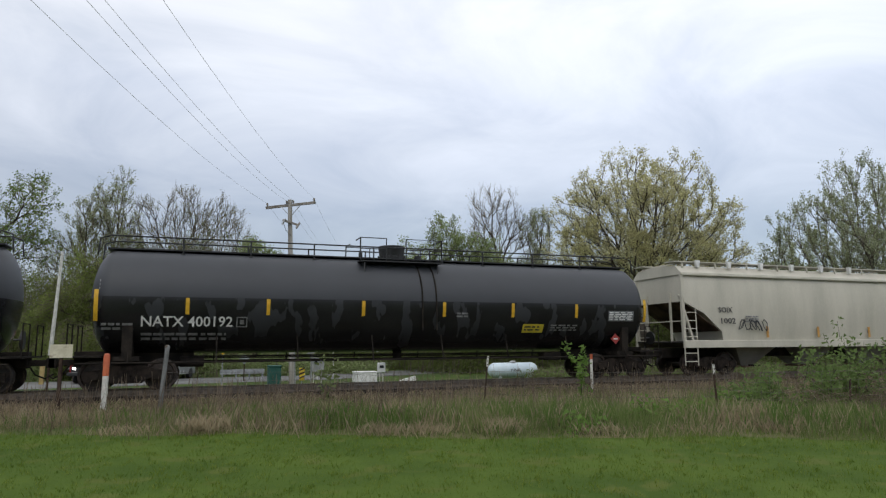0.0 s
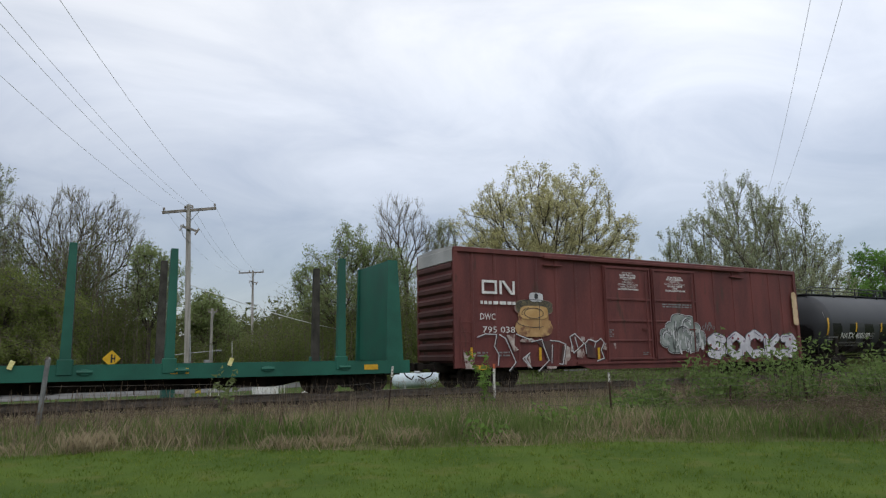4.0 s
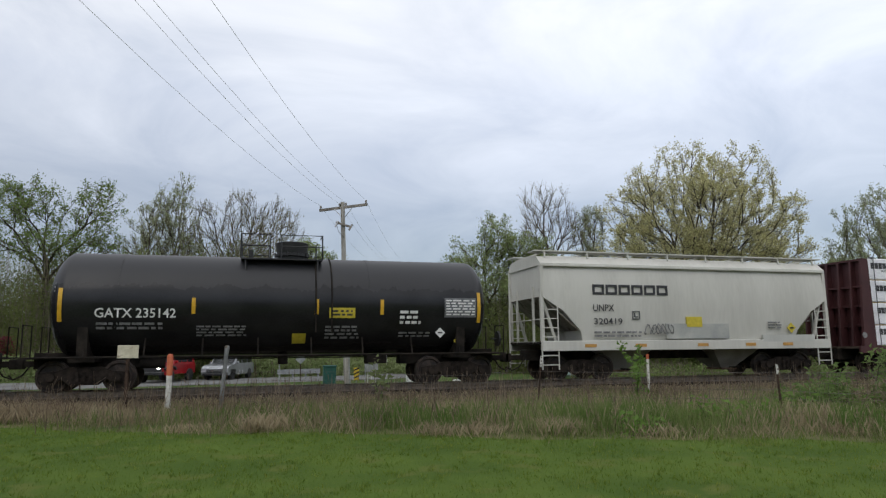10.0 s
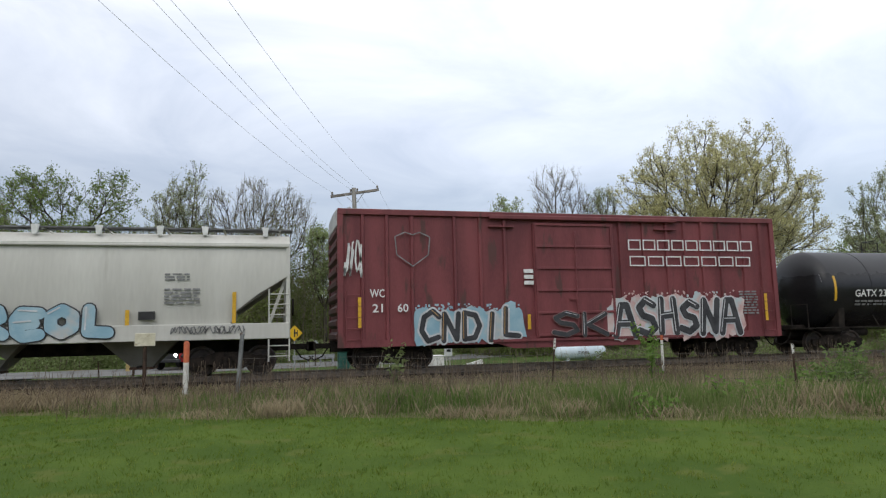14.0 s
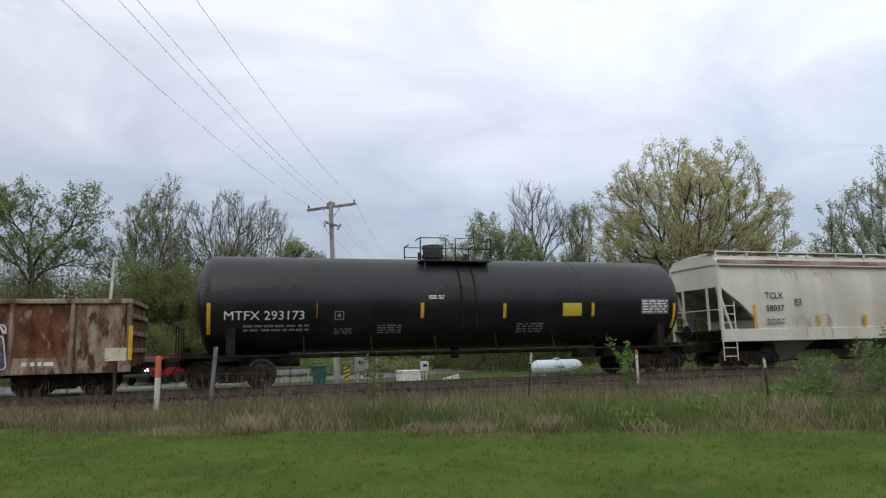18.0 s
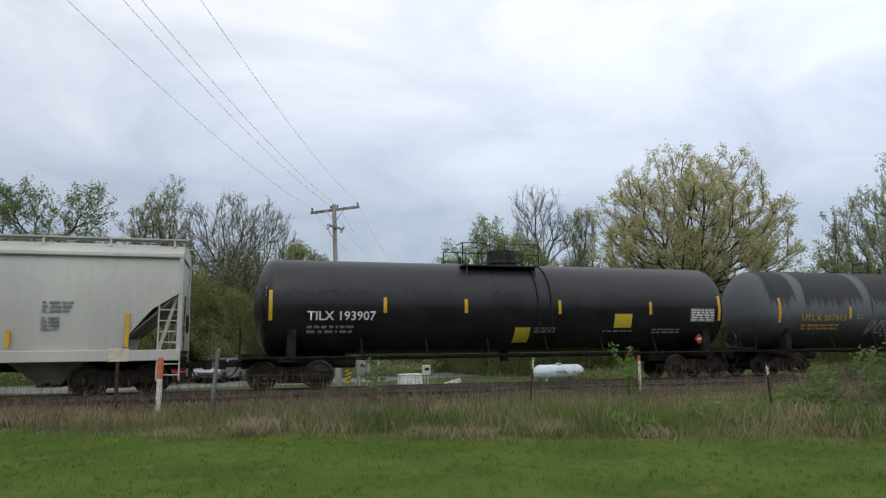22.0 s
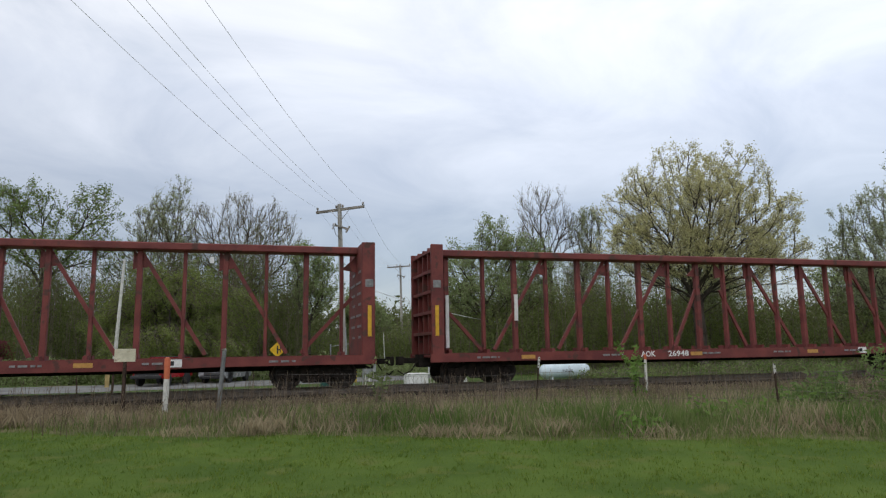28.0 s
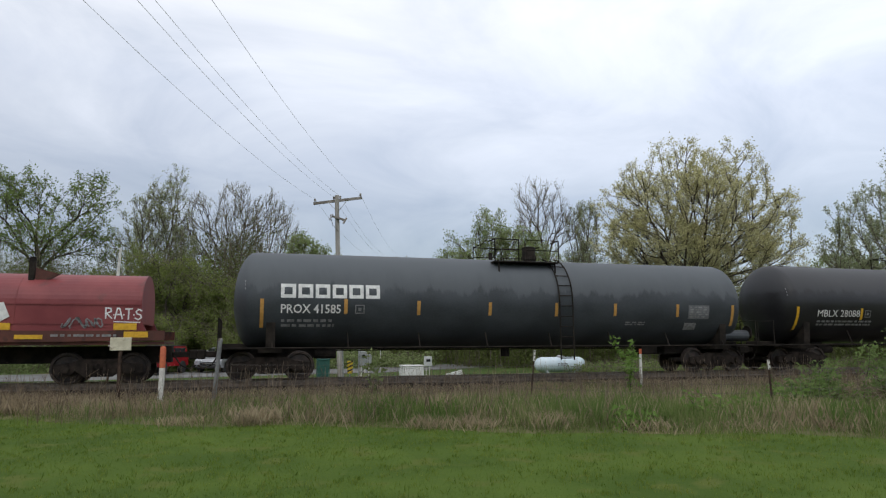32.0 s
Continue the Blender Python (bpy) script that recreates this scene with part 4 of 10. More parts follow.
tank_car("tank_car", -265.0, 17.5, "black tank car with white reporting mark and weld bands", TANK_BLACK, rungs=False, dome=(7.63, 8.4), plat=(7.25, 9.8), seams=(3.8, 9.2, 13.1),
         strip_list=[(0.5, 1.71, 2.65), (3.79, 2.17, 2.65), (7.18, 2.14, 2.64), (10.1, 2.11, 2.61), (13.48, 2.14, 2.62), (16.85, 1.69, 2.6)],
         marks=[("text", "MTFX 293173", 0.95, 3.35, 2.13, 0.27, LETTER), ("bars", 1.5, 3.5, 1.75, 2.0, 2, LETTER_DIM), ("plate", 4.3, 4.6, 2.1, 2.38, LETTER_DIM), ("plate", 12.3, 13.03, 2.16, 2.61, PLACARD),
                ("plate", 15.46, 16.6, 2.2, 2.75, BAND_GREY), ("bars", 15.5, 16.55, 2.23, 2.72, 5, LETTER), ("bars", 7.4, 7.95, 2.75, 2.9, 2, LETTER), ("bars", 4.3, 4.9, 1.65, 1.85, 3, LETTER_DIM), ("bars", 5.7, 6.5, 1.65, 1.95, 4, LETTER_DIM), ("bars", 10.6, 11.6, 1.6, 1.95, 4, LETTER_DIM)])


def tag_scribble(c, x0, x1, z0, z1, mat, seed, wrap=None, y=-1.52, strokes=6, r=0.017):
    """A sprayed tag: looping thin strokes."""
    rnd = random.Random(seed)
    m = Mesh()
    h = z1 - z0
    n = max(3, int((x1 - x0) / (h * 0.55)))
    for k in range(n):
        cx = x0 + (k + 0.5) * (x1 - x0) / n
        pts = []
        a0, turns = rnd.uniform(0, 6), rnd.uniform(0.6, 1.4)
        for i in range(strokes * 3):
            a = a0 + turns * 2 * math.pi * i / (strokes * 3)
            px = cx + (x1 - x0) / n * 0.62 * math.cos(a) * rnd.uniform(0.6, 1.0)
            pz = (z0 + z1) / 2 + h * 0.5 * math.sin(a * 1.3 + k) * rnd.uniform(0.6, 1.0)
            py = y - 0.012
            if wrap:
                py = -math.sqrt(max(0.01, wrap[1] ** 2 - (pz - wrap[0]) ** 2)) - 0.008
            pts.append((px, py, pz))
        for a, b in zip(pts, pts[1:]):
            m.bar(a, b, 2 * r, 0.01)
    part("sprayed_tag", m, mat, c, "thin looping spray-paint tag")


GRAF_TEAL = surf("spray_teal", (0.16, 0.24, 0.25), (0.25, 0.34, 0.35), 5, 0.6)
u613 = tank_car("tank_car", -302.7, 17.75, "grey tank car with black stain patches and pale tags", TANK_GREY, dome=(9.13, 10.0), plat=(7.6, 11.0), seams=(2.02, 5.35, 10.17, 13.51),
                strip_list=[(0.67, 2.1, 3.05), (4.16, 2.25, 2.73), (7.07, 2.25, 2.7), (10.5, 2.22, 2.68), (13.6, 2.2, 2.66), (17.0, 2.14, 3.04)],
                marks=[("text", "UTLX 207613", 1.73, 3.95, 2.17, 0.24, LETTER_OCHRE), ("bars", 1.75, 3.6, 1.8, 2.05, 2, LETTER_OCHRE), ("plate", 15.45, 16.5, 2.15, 2.6, BAND_GREY), ("bars", 15.5, 16.45, 2.18, 2.57, 5, LETTER_DIM),
                       ("plate", 12.4, 13.1, 1.6, 1.85, ORANGE_OLD), ("diamond", 16.4, 1.6, 0.18, LETTER_RED), ("bars", 4.5, 4.9, 2.2, 2.45, 2, LETTER_DIM)])
for x0, x1, z0, z1, sd in ((5.1, 6.3, 1.6, 2.2, 1), (8.7, 9.5, 1.7, 2.2, 2), (10.3, 11.1, 1.65, 2.0, 3), (11.4, 12.2, 1.7, 2.1, 4), (13.3, 14.4, 1.75, 2.25, 5), (14.6, 15.9, 1.7, 2.2, 6)):
    for k in (0, 20, 40, 60):
        tag_scribble(u613, x0, x1, z0, z1, GRAF_TEAL if x0 > 13 or 8 < x0 < 10 else LETTER_DIM, sd + k, (2.67, 1.60), r=0.010)
part("air_tank", Mesh().cyl((17.2, -0.9, 1.42), (18.3, -0.9, 1.42), 0.2, n=14), BAND_GREY, u613)
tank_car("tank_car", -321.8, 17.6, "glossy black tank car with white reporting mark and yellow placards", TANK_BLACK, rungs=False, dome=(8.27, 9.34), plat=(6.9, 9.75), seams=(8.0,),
         strip_list=[(0.48, 2.18, 3.13), (4.09, 2.42, 2.92), (6.86, 2.43, 2.89), (10.32, 2.4, 2.88), (13.97, 2.39, 2.85), (16.95, 2.17, 3.09)],
         marks=[("text", "TILX 193907", 1.6, 3.79, 2.19, 0.28, LETTER), ("bars", 1.6, 3.1, 1.75, 2.05, 2, LETTER_DIM), ("plate", 12.5, 13.21, 1.92, 2.41, PLACARD), ("plate", 8.69, 9.26, 1.43, 1.94, PLACARD),
                ("bars", 9.4, 10.2, 1.75, 1.95, 3, LETTER_DIM), ("plate", 15.68, 16.74, 2.12, 2.63, BAND_GREY), ("bars", 15.72, 16.7, 2.15, 2.6, 5, LETTER), ("bars", 12.1, 13.3, 1.75, 1.85, 1, LETTER_DIM), ("bars", 14.1, 15.3, 1.7, 1.9, 2, LETTER_DIM), ("diamond", 16.2, 1.5, 0.2, LETTER_RED)])
tank_car("tank_car", -359.5, 13.95, "black tank car with a wide railed platform and white lettering", TANK_BLACK_OLD, top=4.16, rungs=False, dome=(6.47, 7.4), plat=(5.4, 9.3), seams=(7.6,),
         strip_list=[(0.69, 1.58, 2.51), (4.23, 2.03, 2.5), (6.27, 2.03, 2.5), (11.0, 2.03, 2.52), (13.56, 1.55, 2.52)],
         marks=[("text", "TILX 200378", 1.75, 4.02, 2.14, 0.27, LETTER), ("bars", 1.75, 3.6, 1.7, 2.0, 2, LETTER_DIM), ("plate", 4.45, 4.75, 2.1, 2.4, LETTER_DIM), ("plate", 10.07, 10.87, 2.11, 2.46, PLACARD), ("bars", 10.15, 10.8, 2.16, 2.4, 2, LETTER_DARK),
                ("plate", 12.37, 13.4, 2.08, 2.67, BAND_GREY), ("bars", 12.4, 13.37, 2.12, 2.63, 6, LETTER), ("bars", 4.8, 5.8, 1.6, 1.9, 4, LETTER_DIM), ("bars", 8.6, 9.8, 1.6, 2.0, 4, LETTER_DIM), ("bars", 10.8, 11.7, 1.75, 1.95, 2, LETTER_DIM), ("plate", 12.0, 12.4, 1.65, 1.95, LETTER_DIM), ("diamond", 13.1, 1.35, 0.2, LETTER)])
tank_car("tank_car", -378.5, 17.1, "cream white tank car with darker belly and ladder", TANK_CREAM, top=4.13, dome=(8.29, 9.2), plat=(7.2, 9.7), seams=(), sill_mat=CREAM_IRON, iron=CREAM_IRON, strip_mat=ORANGE_OLD, ladder_x=7.5,
         strip_list=[(0.9, 2.29, 3.22), (4.17, 2.54, 3.0), (6.67, 2.54, 3.01), (9.46, 2.55, 3.02), (12.9, 2.55, 3.01), (16.3, 2.36, 3.26)],
         marks=[("text", "DBCX  201235", 1.64, 4.0, 2.26, 0.27, LETTER_DARK), ("bars", 1.65, 3.5, 1.85, 2.1, 2, LETTER_DIM), ("plate", 12.23, 13.05, 2.11, 2.39, PLACARD), ("bars", 12.3, 13.0, 2.15, 2.35, 2, LETTER_DARK), ("plate", 15.14, 16.2, 2.22, 2.71, LETTER),
                ("bars", 15.18, 16.15, 2.26, 2.67, 5, LETTER_DIM), ("plate", 13.9, 14.35, 1.75, 1.97, BLACK), ("bars", 13.9, 14.9, 2.35, 2.5, 1, LETTER_DARK), ("diamond", 16.2, 1.6, 0.22, LETTER_RED), ("plate", 4.35, 4.65, 2.25, 2.5, LETTER_DIM), ("bars", 9.4, 10.2, 1.95, 2.0, 1, LETTER_DIM)])
mblx = tank_car("tank_car", -448.3, 17.4, "black tank car with a pale sprayed tag", TANK_BLACK_OLD, rungs=False, dome=(9.0, 9.6), plat=(7.7, 10.3), seams=(9.4,), iron=UNDER,
                strip_list=[(0.64, 1.6, 2.5), (3.83, 2.01, 2.46), (7.58, 2.0, 2.45), (10.35, 2.01, 2.47), (13.2, 2.01, 2.49), (16.7, 1.61, 2.53)],
                marks=[("text", "MBLX 28088", 1.61, 3.73, 2.12, 0.27, LETTER), ("bars", 1.65, 4.4, 1.75, 2.0, 2, LETTER_DIM), ("plate", 4.0, 4.3, 2.1, 2.38, LETTER_DIM), ("plate", 13.52, 14.25, 2.02, 2.33, PLACARD), ("bars", 5.5, 6.6, 2.0, 2.35, 4, LETTER_DIM),
                       ("bars", 10.6, 12.0, 1.6, 2.4, 7, LETTER_DIM), ("bars", 13.2, 14.0, 1.95, 2.0, 1, LETTER_DIM), ("plate", 15.4, 16.4, 2.0, 2.5, BAND_GREY), ("bars", 15.45, 16.35, 2.05, 2.46, 5, LETTER_DIM)])
for sd in (12, 13, 14):
    tag_scribble(mblx, 9.55, 10.75, 2.45, 3.45, LETTER_DIM, sd, (2.67, 1.60), r=0.022)


def block_word(c, x0, x1, z0, z1, count, mat, y=-1.5, wrap=None, name="company_sign", stroke=0.24):
    """A company's word as plain open blocks, one to a letter, in its colour."""
    w = (x1 - x0) / count
    for k in range(count):
        m = Mesh()
        a, b = x0 + k * w, x0 + (k + 1) * w - w * 0.14
        s = (z1 - z0) * stroke
        for q in ((a, a + s, z0, z1), (b - s, b, z0, z1), (a + s, b - s, z0, z0 + s), (a + s, b - s, z1 - s, z1)):
            panel(m, *q, y, wrap, 2)
        part(name, m, mat, c, "plain block of the company's sign")


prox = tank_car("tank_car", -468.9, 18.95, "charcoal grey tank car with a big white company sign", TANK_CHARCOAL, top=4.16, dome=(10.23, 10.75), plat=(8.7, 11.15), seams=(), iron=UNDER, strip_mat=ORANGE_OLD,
                strip_list=[(0.86, 1.65, 2.54), (3.45, 2.09, 2.56), (5.85, 2.07, 2.53), (8.35, 2.07, 2.51), (10.82, 2.06, 2.52), (13.13, 2.08, 2.52), (15.73, 2.07, 2.53), (18.15, 1.74, 2.52)],
                marks=[("text", "PROX 41585", 1.43, 3.29, 2.11, 0.27, LETTER), ("bars", 1.45, 3.1, 1.65, 1.95, 2, LETTER_DIM), ("plate", 3.75, 4.05, 2.1, 2.38, LETTER_DIM), ("plate", 16.2, 17.1, 2.0, 2.5, BAND_GREY), ("bars", 16.25, 17.05, 2.03, 2.47, 5, LETTER_DIM), ("plate", 16.1, 16.6, 1.6, 1.85, LETTER_DIM), ("bars", 13.6, 14.4, 1.75, 1.9, 2, LETTER_DIM)])
block_word(prox, 1.42, 4.62, 2.58, 3.02, 6, LETTER, -1.52, (2.56, 1.60))
part("air_tank", Mesh().cyl((17.9, -0.95, 1.38), (19.2, -0.95, 1.38), 0.22, n=14), TANK_CHARCOAL, prox)


# ---- covered hoppers ----
H_CREAM = surf("hopper_cream", (0.48, 0.47, 0.425), (0.57, 0.56, 0.51), 0.6, 0.65, bump=0.02, fine=9, stretch=(1.2, 1, 0.2), spots=((0.36, 0.34, 0.29), 0.9, 0.68))
H_PALE = surf("hopper_pale_grey", (0.45, 0.45, 0.415), (0.53, 0.53, 0.49), 0.5, 0.6, bump=0.02, fine=8, stretch=(1.0, 1, 0.2))
H_DIRTY = surf("hopper_dirty_cream", (0.53, 0.495, 0.415), (0.66, 0.635, 0.555), 0.8, 0.7, bump=0.03, fine=20, stretch=(1.2, 1, 0.22), spots=((0.34, 0.24, 0.14), 1.1, 0.66))
H_BEIGE = surf("hopper_beige", (0.42, 0.40, 0.33), (0.54, 0.51, 0.43), 0.9, 0.65, bump=0.05, stretch=(1.2, 1, 0.25))
# end sheets: dirt and rust, darkened further for the shade inside the cages
H_STAIN_SHADE = surf("hopper_end_stain_shade", (0.13, 0.115, 0.095), (0.28, 0.26, 0.22), 1.6, 0.8, bump=0.05, spots=((0.09, 0.06, 0.045), 1.8, 0.56))
H_RUST_SHADE = surf("hopper_end_rust_shade", (0.04, 0.026, 0.02), (0.11, 0.075, 0.055), 1.8, 0.85, bump=0.1)
# chutes: dust plus the shade beneath the car, both in the colour
CHUTE_SHADE = surf("chute_dusty_shade", (0.20, 0.19, 0.165), (0.30, 0.29, 0.255), 1.2, 0.8, bump=0.05)
RUST_GATE = surf("gate_rust", (0.10, 0.06, 0.045), (0.18, 0.12, 0.095), 4, 0.9)
H_ROOF = surf("hopper_roof_walk", (0.10, 0.10, 0.10), (0.2, 0.2, 0.2), 3, 0.7)
GRAF_SILVER = surf("spray_silver", (0.46, 0.47, 0.48), (0.62, 0.63, 0.64), 3, 0.5)
GRAF_BLACK = surf("spray_black", (0.02, 0.02, 0.023), (0.05, 0.05, 0.055), 3, 0.6)
GRAF_GREY = surf("spray_dark_grey", (0.06, 0.065, 0.075), (0.17, 0.18, 0.19), 2.5, 0.6, spots=((0.34, 0.345, 0.35), 3.0, 0.55))
GRAF_INK = surf("spray_ink", (0.03, 0.03, 0.04), (0.09, 0.09, 0.105), 2.5, 0.6, spots=((0.26, 0.265, 0.28), 2.6, 0.57))
GRAF_DUST = surf("spray_dusty_pink", (0.22, 0.12, 0.12), (0.32, 0.2, 0.19), 2.5, 0.7)
GRAF_BLUE = surf("spray_pale_blue", (0.22, 0.38, 0.47), (0.34, 0.48, 0.54), 2.0, 0.6, spots=((0.46, 0.46, 0.44), 0.9, 0.56))
GRAF_ROSE = surf("spray_rose_white", (0.5, 0.3, 0.28), (0.6, 0.5, 0.47), 2.0, 0.6, spots=((0.45, 0.52, 0.53), 1.2, 0.54))
GRAF_TAN = surf("spray_tan", (0.45, 0.26, 0.09), (0.58, 0.38, 0.16), 2.0, 0.7)


def blob(m, cx, cz, rx, rz, y, rnd, n=11, jag=0.25):
    pts = []
    for i in range(n):
        a = 2 * math.pi * i / n
        k = 1 + rnd.uniform(-jag, jag)
        pts.append((cx + rx * k * math.copysign(abs(math.cos(a)) ** 0.6, math.cos(a)), cz + rz * k * math.copysign(abs(math.sin(a)) ** 0.6, math.sin(a))))
    y -= 0.00015 * (len(m.f) / n % 40)
    vs = [(cx, y, cz)] + [(p[0], y, p[1]) for p in pts]
    m.add(vs, [(0, 1 + i, 1 + (i + 1) % n) for i in range(n)])


GLYPHS = {
    "A": [[(0, 0), (0.3, 1), (0.6, 1), (1, 0)], [(0.2, 0.4), (0.8, 0.4)]],
    "B": [[(0.1, 0), (0.1, 1), (0.75, 0.9), (0.8, 0.65), (0.2, 0.52), (0.9, 0.4), (0.85, 0.08), (0.1, 0)]],
    "C": [[(0.95, 0.8), (0.6, 1), (0.15, 0.8), (0.05, 0.35), (0.4, 0), (0.95, 0.12)]],
    "D": [[(0.15, 0), (0.1, 1), (0.7, 0.9), (0.95, 0.5), (0.7, 0.05), (0.15, 0)]],
    "E": [[(0.95, 0.95), (0.3, 1), (0.1, 0.7), (0.15, 0.2), (0.4, 0), (0.95, 0.08)], [(0.15, 0.5), (0.75, 0.55)]],
    "F": [[(0.95, 1), (0.15, 0.95), (0.15, 0)], [(0.15, 0.5), (0.75, 0.52)]],
    "G": [[(0.95, 0.85), (0.5, 1), (0.1, 0.75), (0.1, 0.25), (0.5, 0), (0.95, 0.2), (0.9, 0.48), (0.55, 0.45)]],
    "H": [[(0.1, 0), (0.15, 1)], [(0.9, 0), (0.8, 1)], [(0.15, 0.5), (0.85, 0.55)]],
    "I": [[(0.45, 0), (0.55, 1)]],
    "J": [[(0.3, 1), (0.9, 0.95), (0.75, 0.25), (0.4, 0), (0.05, 0.2)]],
    "K": [[(0.15, 0), (0.15, 1)], [(0.9, 1), (0.25, 0.5), (0.95, 0)]],
    "L": [[(0.2, 1), (0.2, 0.1), (0.95, 0.05)]],
    "N": [[(0.1, 0), (0.15, 1), (0.8, 0.05), (0.9, 1)]],
    "O": [[(0.5, 1), (0.1, 0.75), (0.1, 0.25), (0.5, 0), (0.9, 0.25), (0.9, 0.75), (0.5, 1)]],
    "R": [[(0.15, 0), (0.1, 1), (0.75, 0.95), (0.85, 0.65), (0.2, 0.48), (0.95, 0)]],
    "S": [[(0.9, 0.85), (0.5, 1), (0.12, 0.78), (0.3, 0.55), (0.75, 0.45), (0.88, 0.2), (0.5, 0), (0.05, 0.12)]],
    "3": [[(0.1, 0.9), (0.7, 1), (0.85, 0.75), (0.4, 0.55), (0.9, 0.35), (0.7, 0.02), (0.05, 0.1)]],
    "T": [[(0.05, 0.98), (0.95, 1)], [(0.5, 1), (0.48, 0)]],
    "Z": [[(0.05, 0.95), (0.9, 1), (0.15, 0.05), (0.95, 0.02)]],
}


def ribbon(m, pts, w, y):
    """A flat sprayed stroke with round joints."""
    for (ax, az), (bx, bz) in zip(pts, pts[1:]):
        d = math.hypot(bx - ax, bz - az) or 1.0
        px, pz = -(bz - az) / d * w / 2, (bx - ax) / d * w / 2
        y -= 0.0004
        m.add([(ax + px, y, az + pz), (bx + px, y, bz + pz), (bx - px, y, bz - pz), (ax - px, y, az - pz)], [(0, 1, 2, 3)])
    for x, z in pts:
        y -= 0.0004
        m.add([(x + w / 2 * math.cos(k * math.pi / 5), y, z + w / 2 * math.sin(k * math.pi / 5)) for k in range(10)], [tuple(range(10))])


def graffiti(c, x0, x1, z0, z1, word, fill, outline, seed, y=-1.5, glow_mat=None, shine=None, edge=0.075, weight=0.3):
    """A sprayed piece: a cloud behind, fat outlined letter forms, and strokes of shine in them."""
    rnd = random.Random(seed)
    count = len(word)
    w, h, zc = (x1 - x0) / count, z1 - z0, (z0 + z1) / 2
    if glow_mat:
        m = Mesh()
        for k in range(count * 3):
            blob(m, x0 + (k + 0.5) * w / 3 + rnd.uniform(-0.1, 0.1), zc + rnd.uniform(-0.06, 0.14) * h, w * 0.42, h * rnd.uniform(0.42, 0.6), y - 0.003, rnd, 13, 0.22)
        for k in range(count * 14):
            r = rnd.uniform(0.015, 0.05)
            blob(m, rnd.uniform(x0 - 0.1, x1 + 0.1), zc + h * rnd.uniform(0.35, 0.72), r, r, y - 0.0095, rnd, 6, 0.2)
        part("spray_cloud", m, glow_mat, c, "soft cloud of spray paint")
    th = weight * min(w * 1.1, h)
    for k, ch in enumerate(word):
        mo, mf, ms = Mesh(), Mesh(), Mesh()
        lean, grow, drop = rnd.uniform(-0.1, 0.12) * w, rnd.uniform(0.94, 1.12), rnd.uniform(-0.04, 0.05) * h
        bx0, bw = x0 + k * w + th * 0.42, w * 1.16 - th
        bz0, bh = z0 + th * 0.5 + drop, (h - th) * grow
        for j, line in enumerate(GLYPHS[ch]):
            pts = [(bx0 + u * bw + (v - 0.5) * lean, bz0 + v * bh) for u, v in line]
            step = 0.008 * (k % 2) + 0.004 * j
            ribbon(mo, pts, th + 2 * edge, y - 0.012 - step)
            ribbon(mf, pts, th, y - 0.030 - step)
            ribbon(ms, [(px - th * 0.22, pz + th * 0.2) for px, pz in pts[:2]], th * 0.13, y - 0.048 - step)
        part("graffiti_outline", mo, outline, c, "rounded graffiti outlines")
        part("graffiti_fill", mf, fill, c, "fat graffiti letter forms")
        part("graffiti_shine", ms, shine or outline, c, "thin shine strokes on the letters")


def end_gear(c, L, mat, sill_lo, ladders=True, z_top=2.65):
    for x, way in ((0.0, 1), (L, -1)):
        for s in (-1, 1):
            if ladders:
                xa = x if way > 0 else x - 0.62
                ladder(c, (xa, s * 1.52, 0.42), (xa, s * 1.52, z_top), 0.62, 7, mat, r=0.024)
    coupler(c, -0.1, -1)
    coupler(c, L + 0.1, 1)


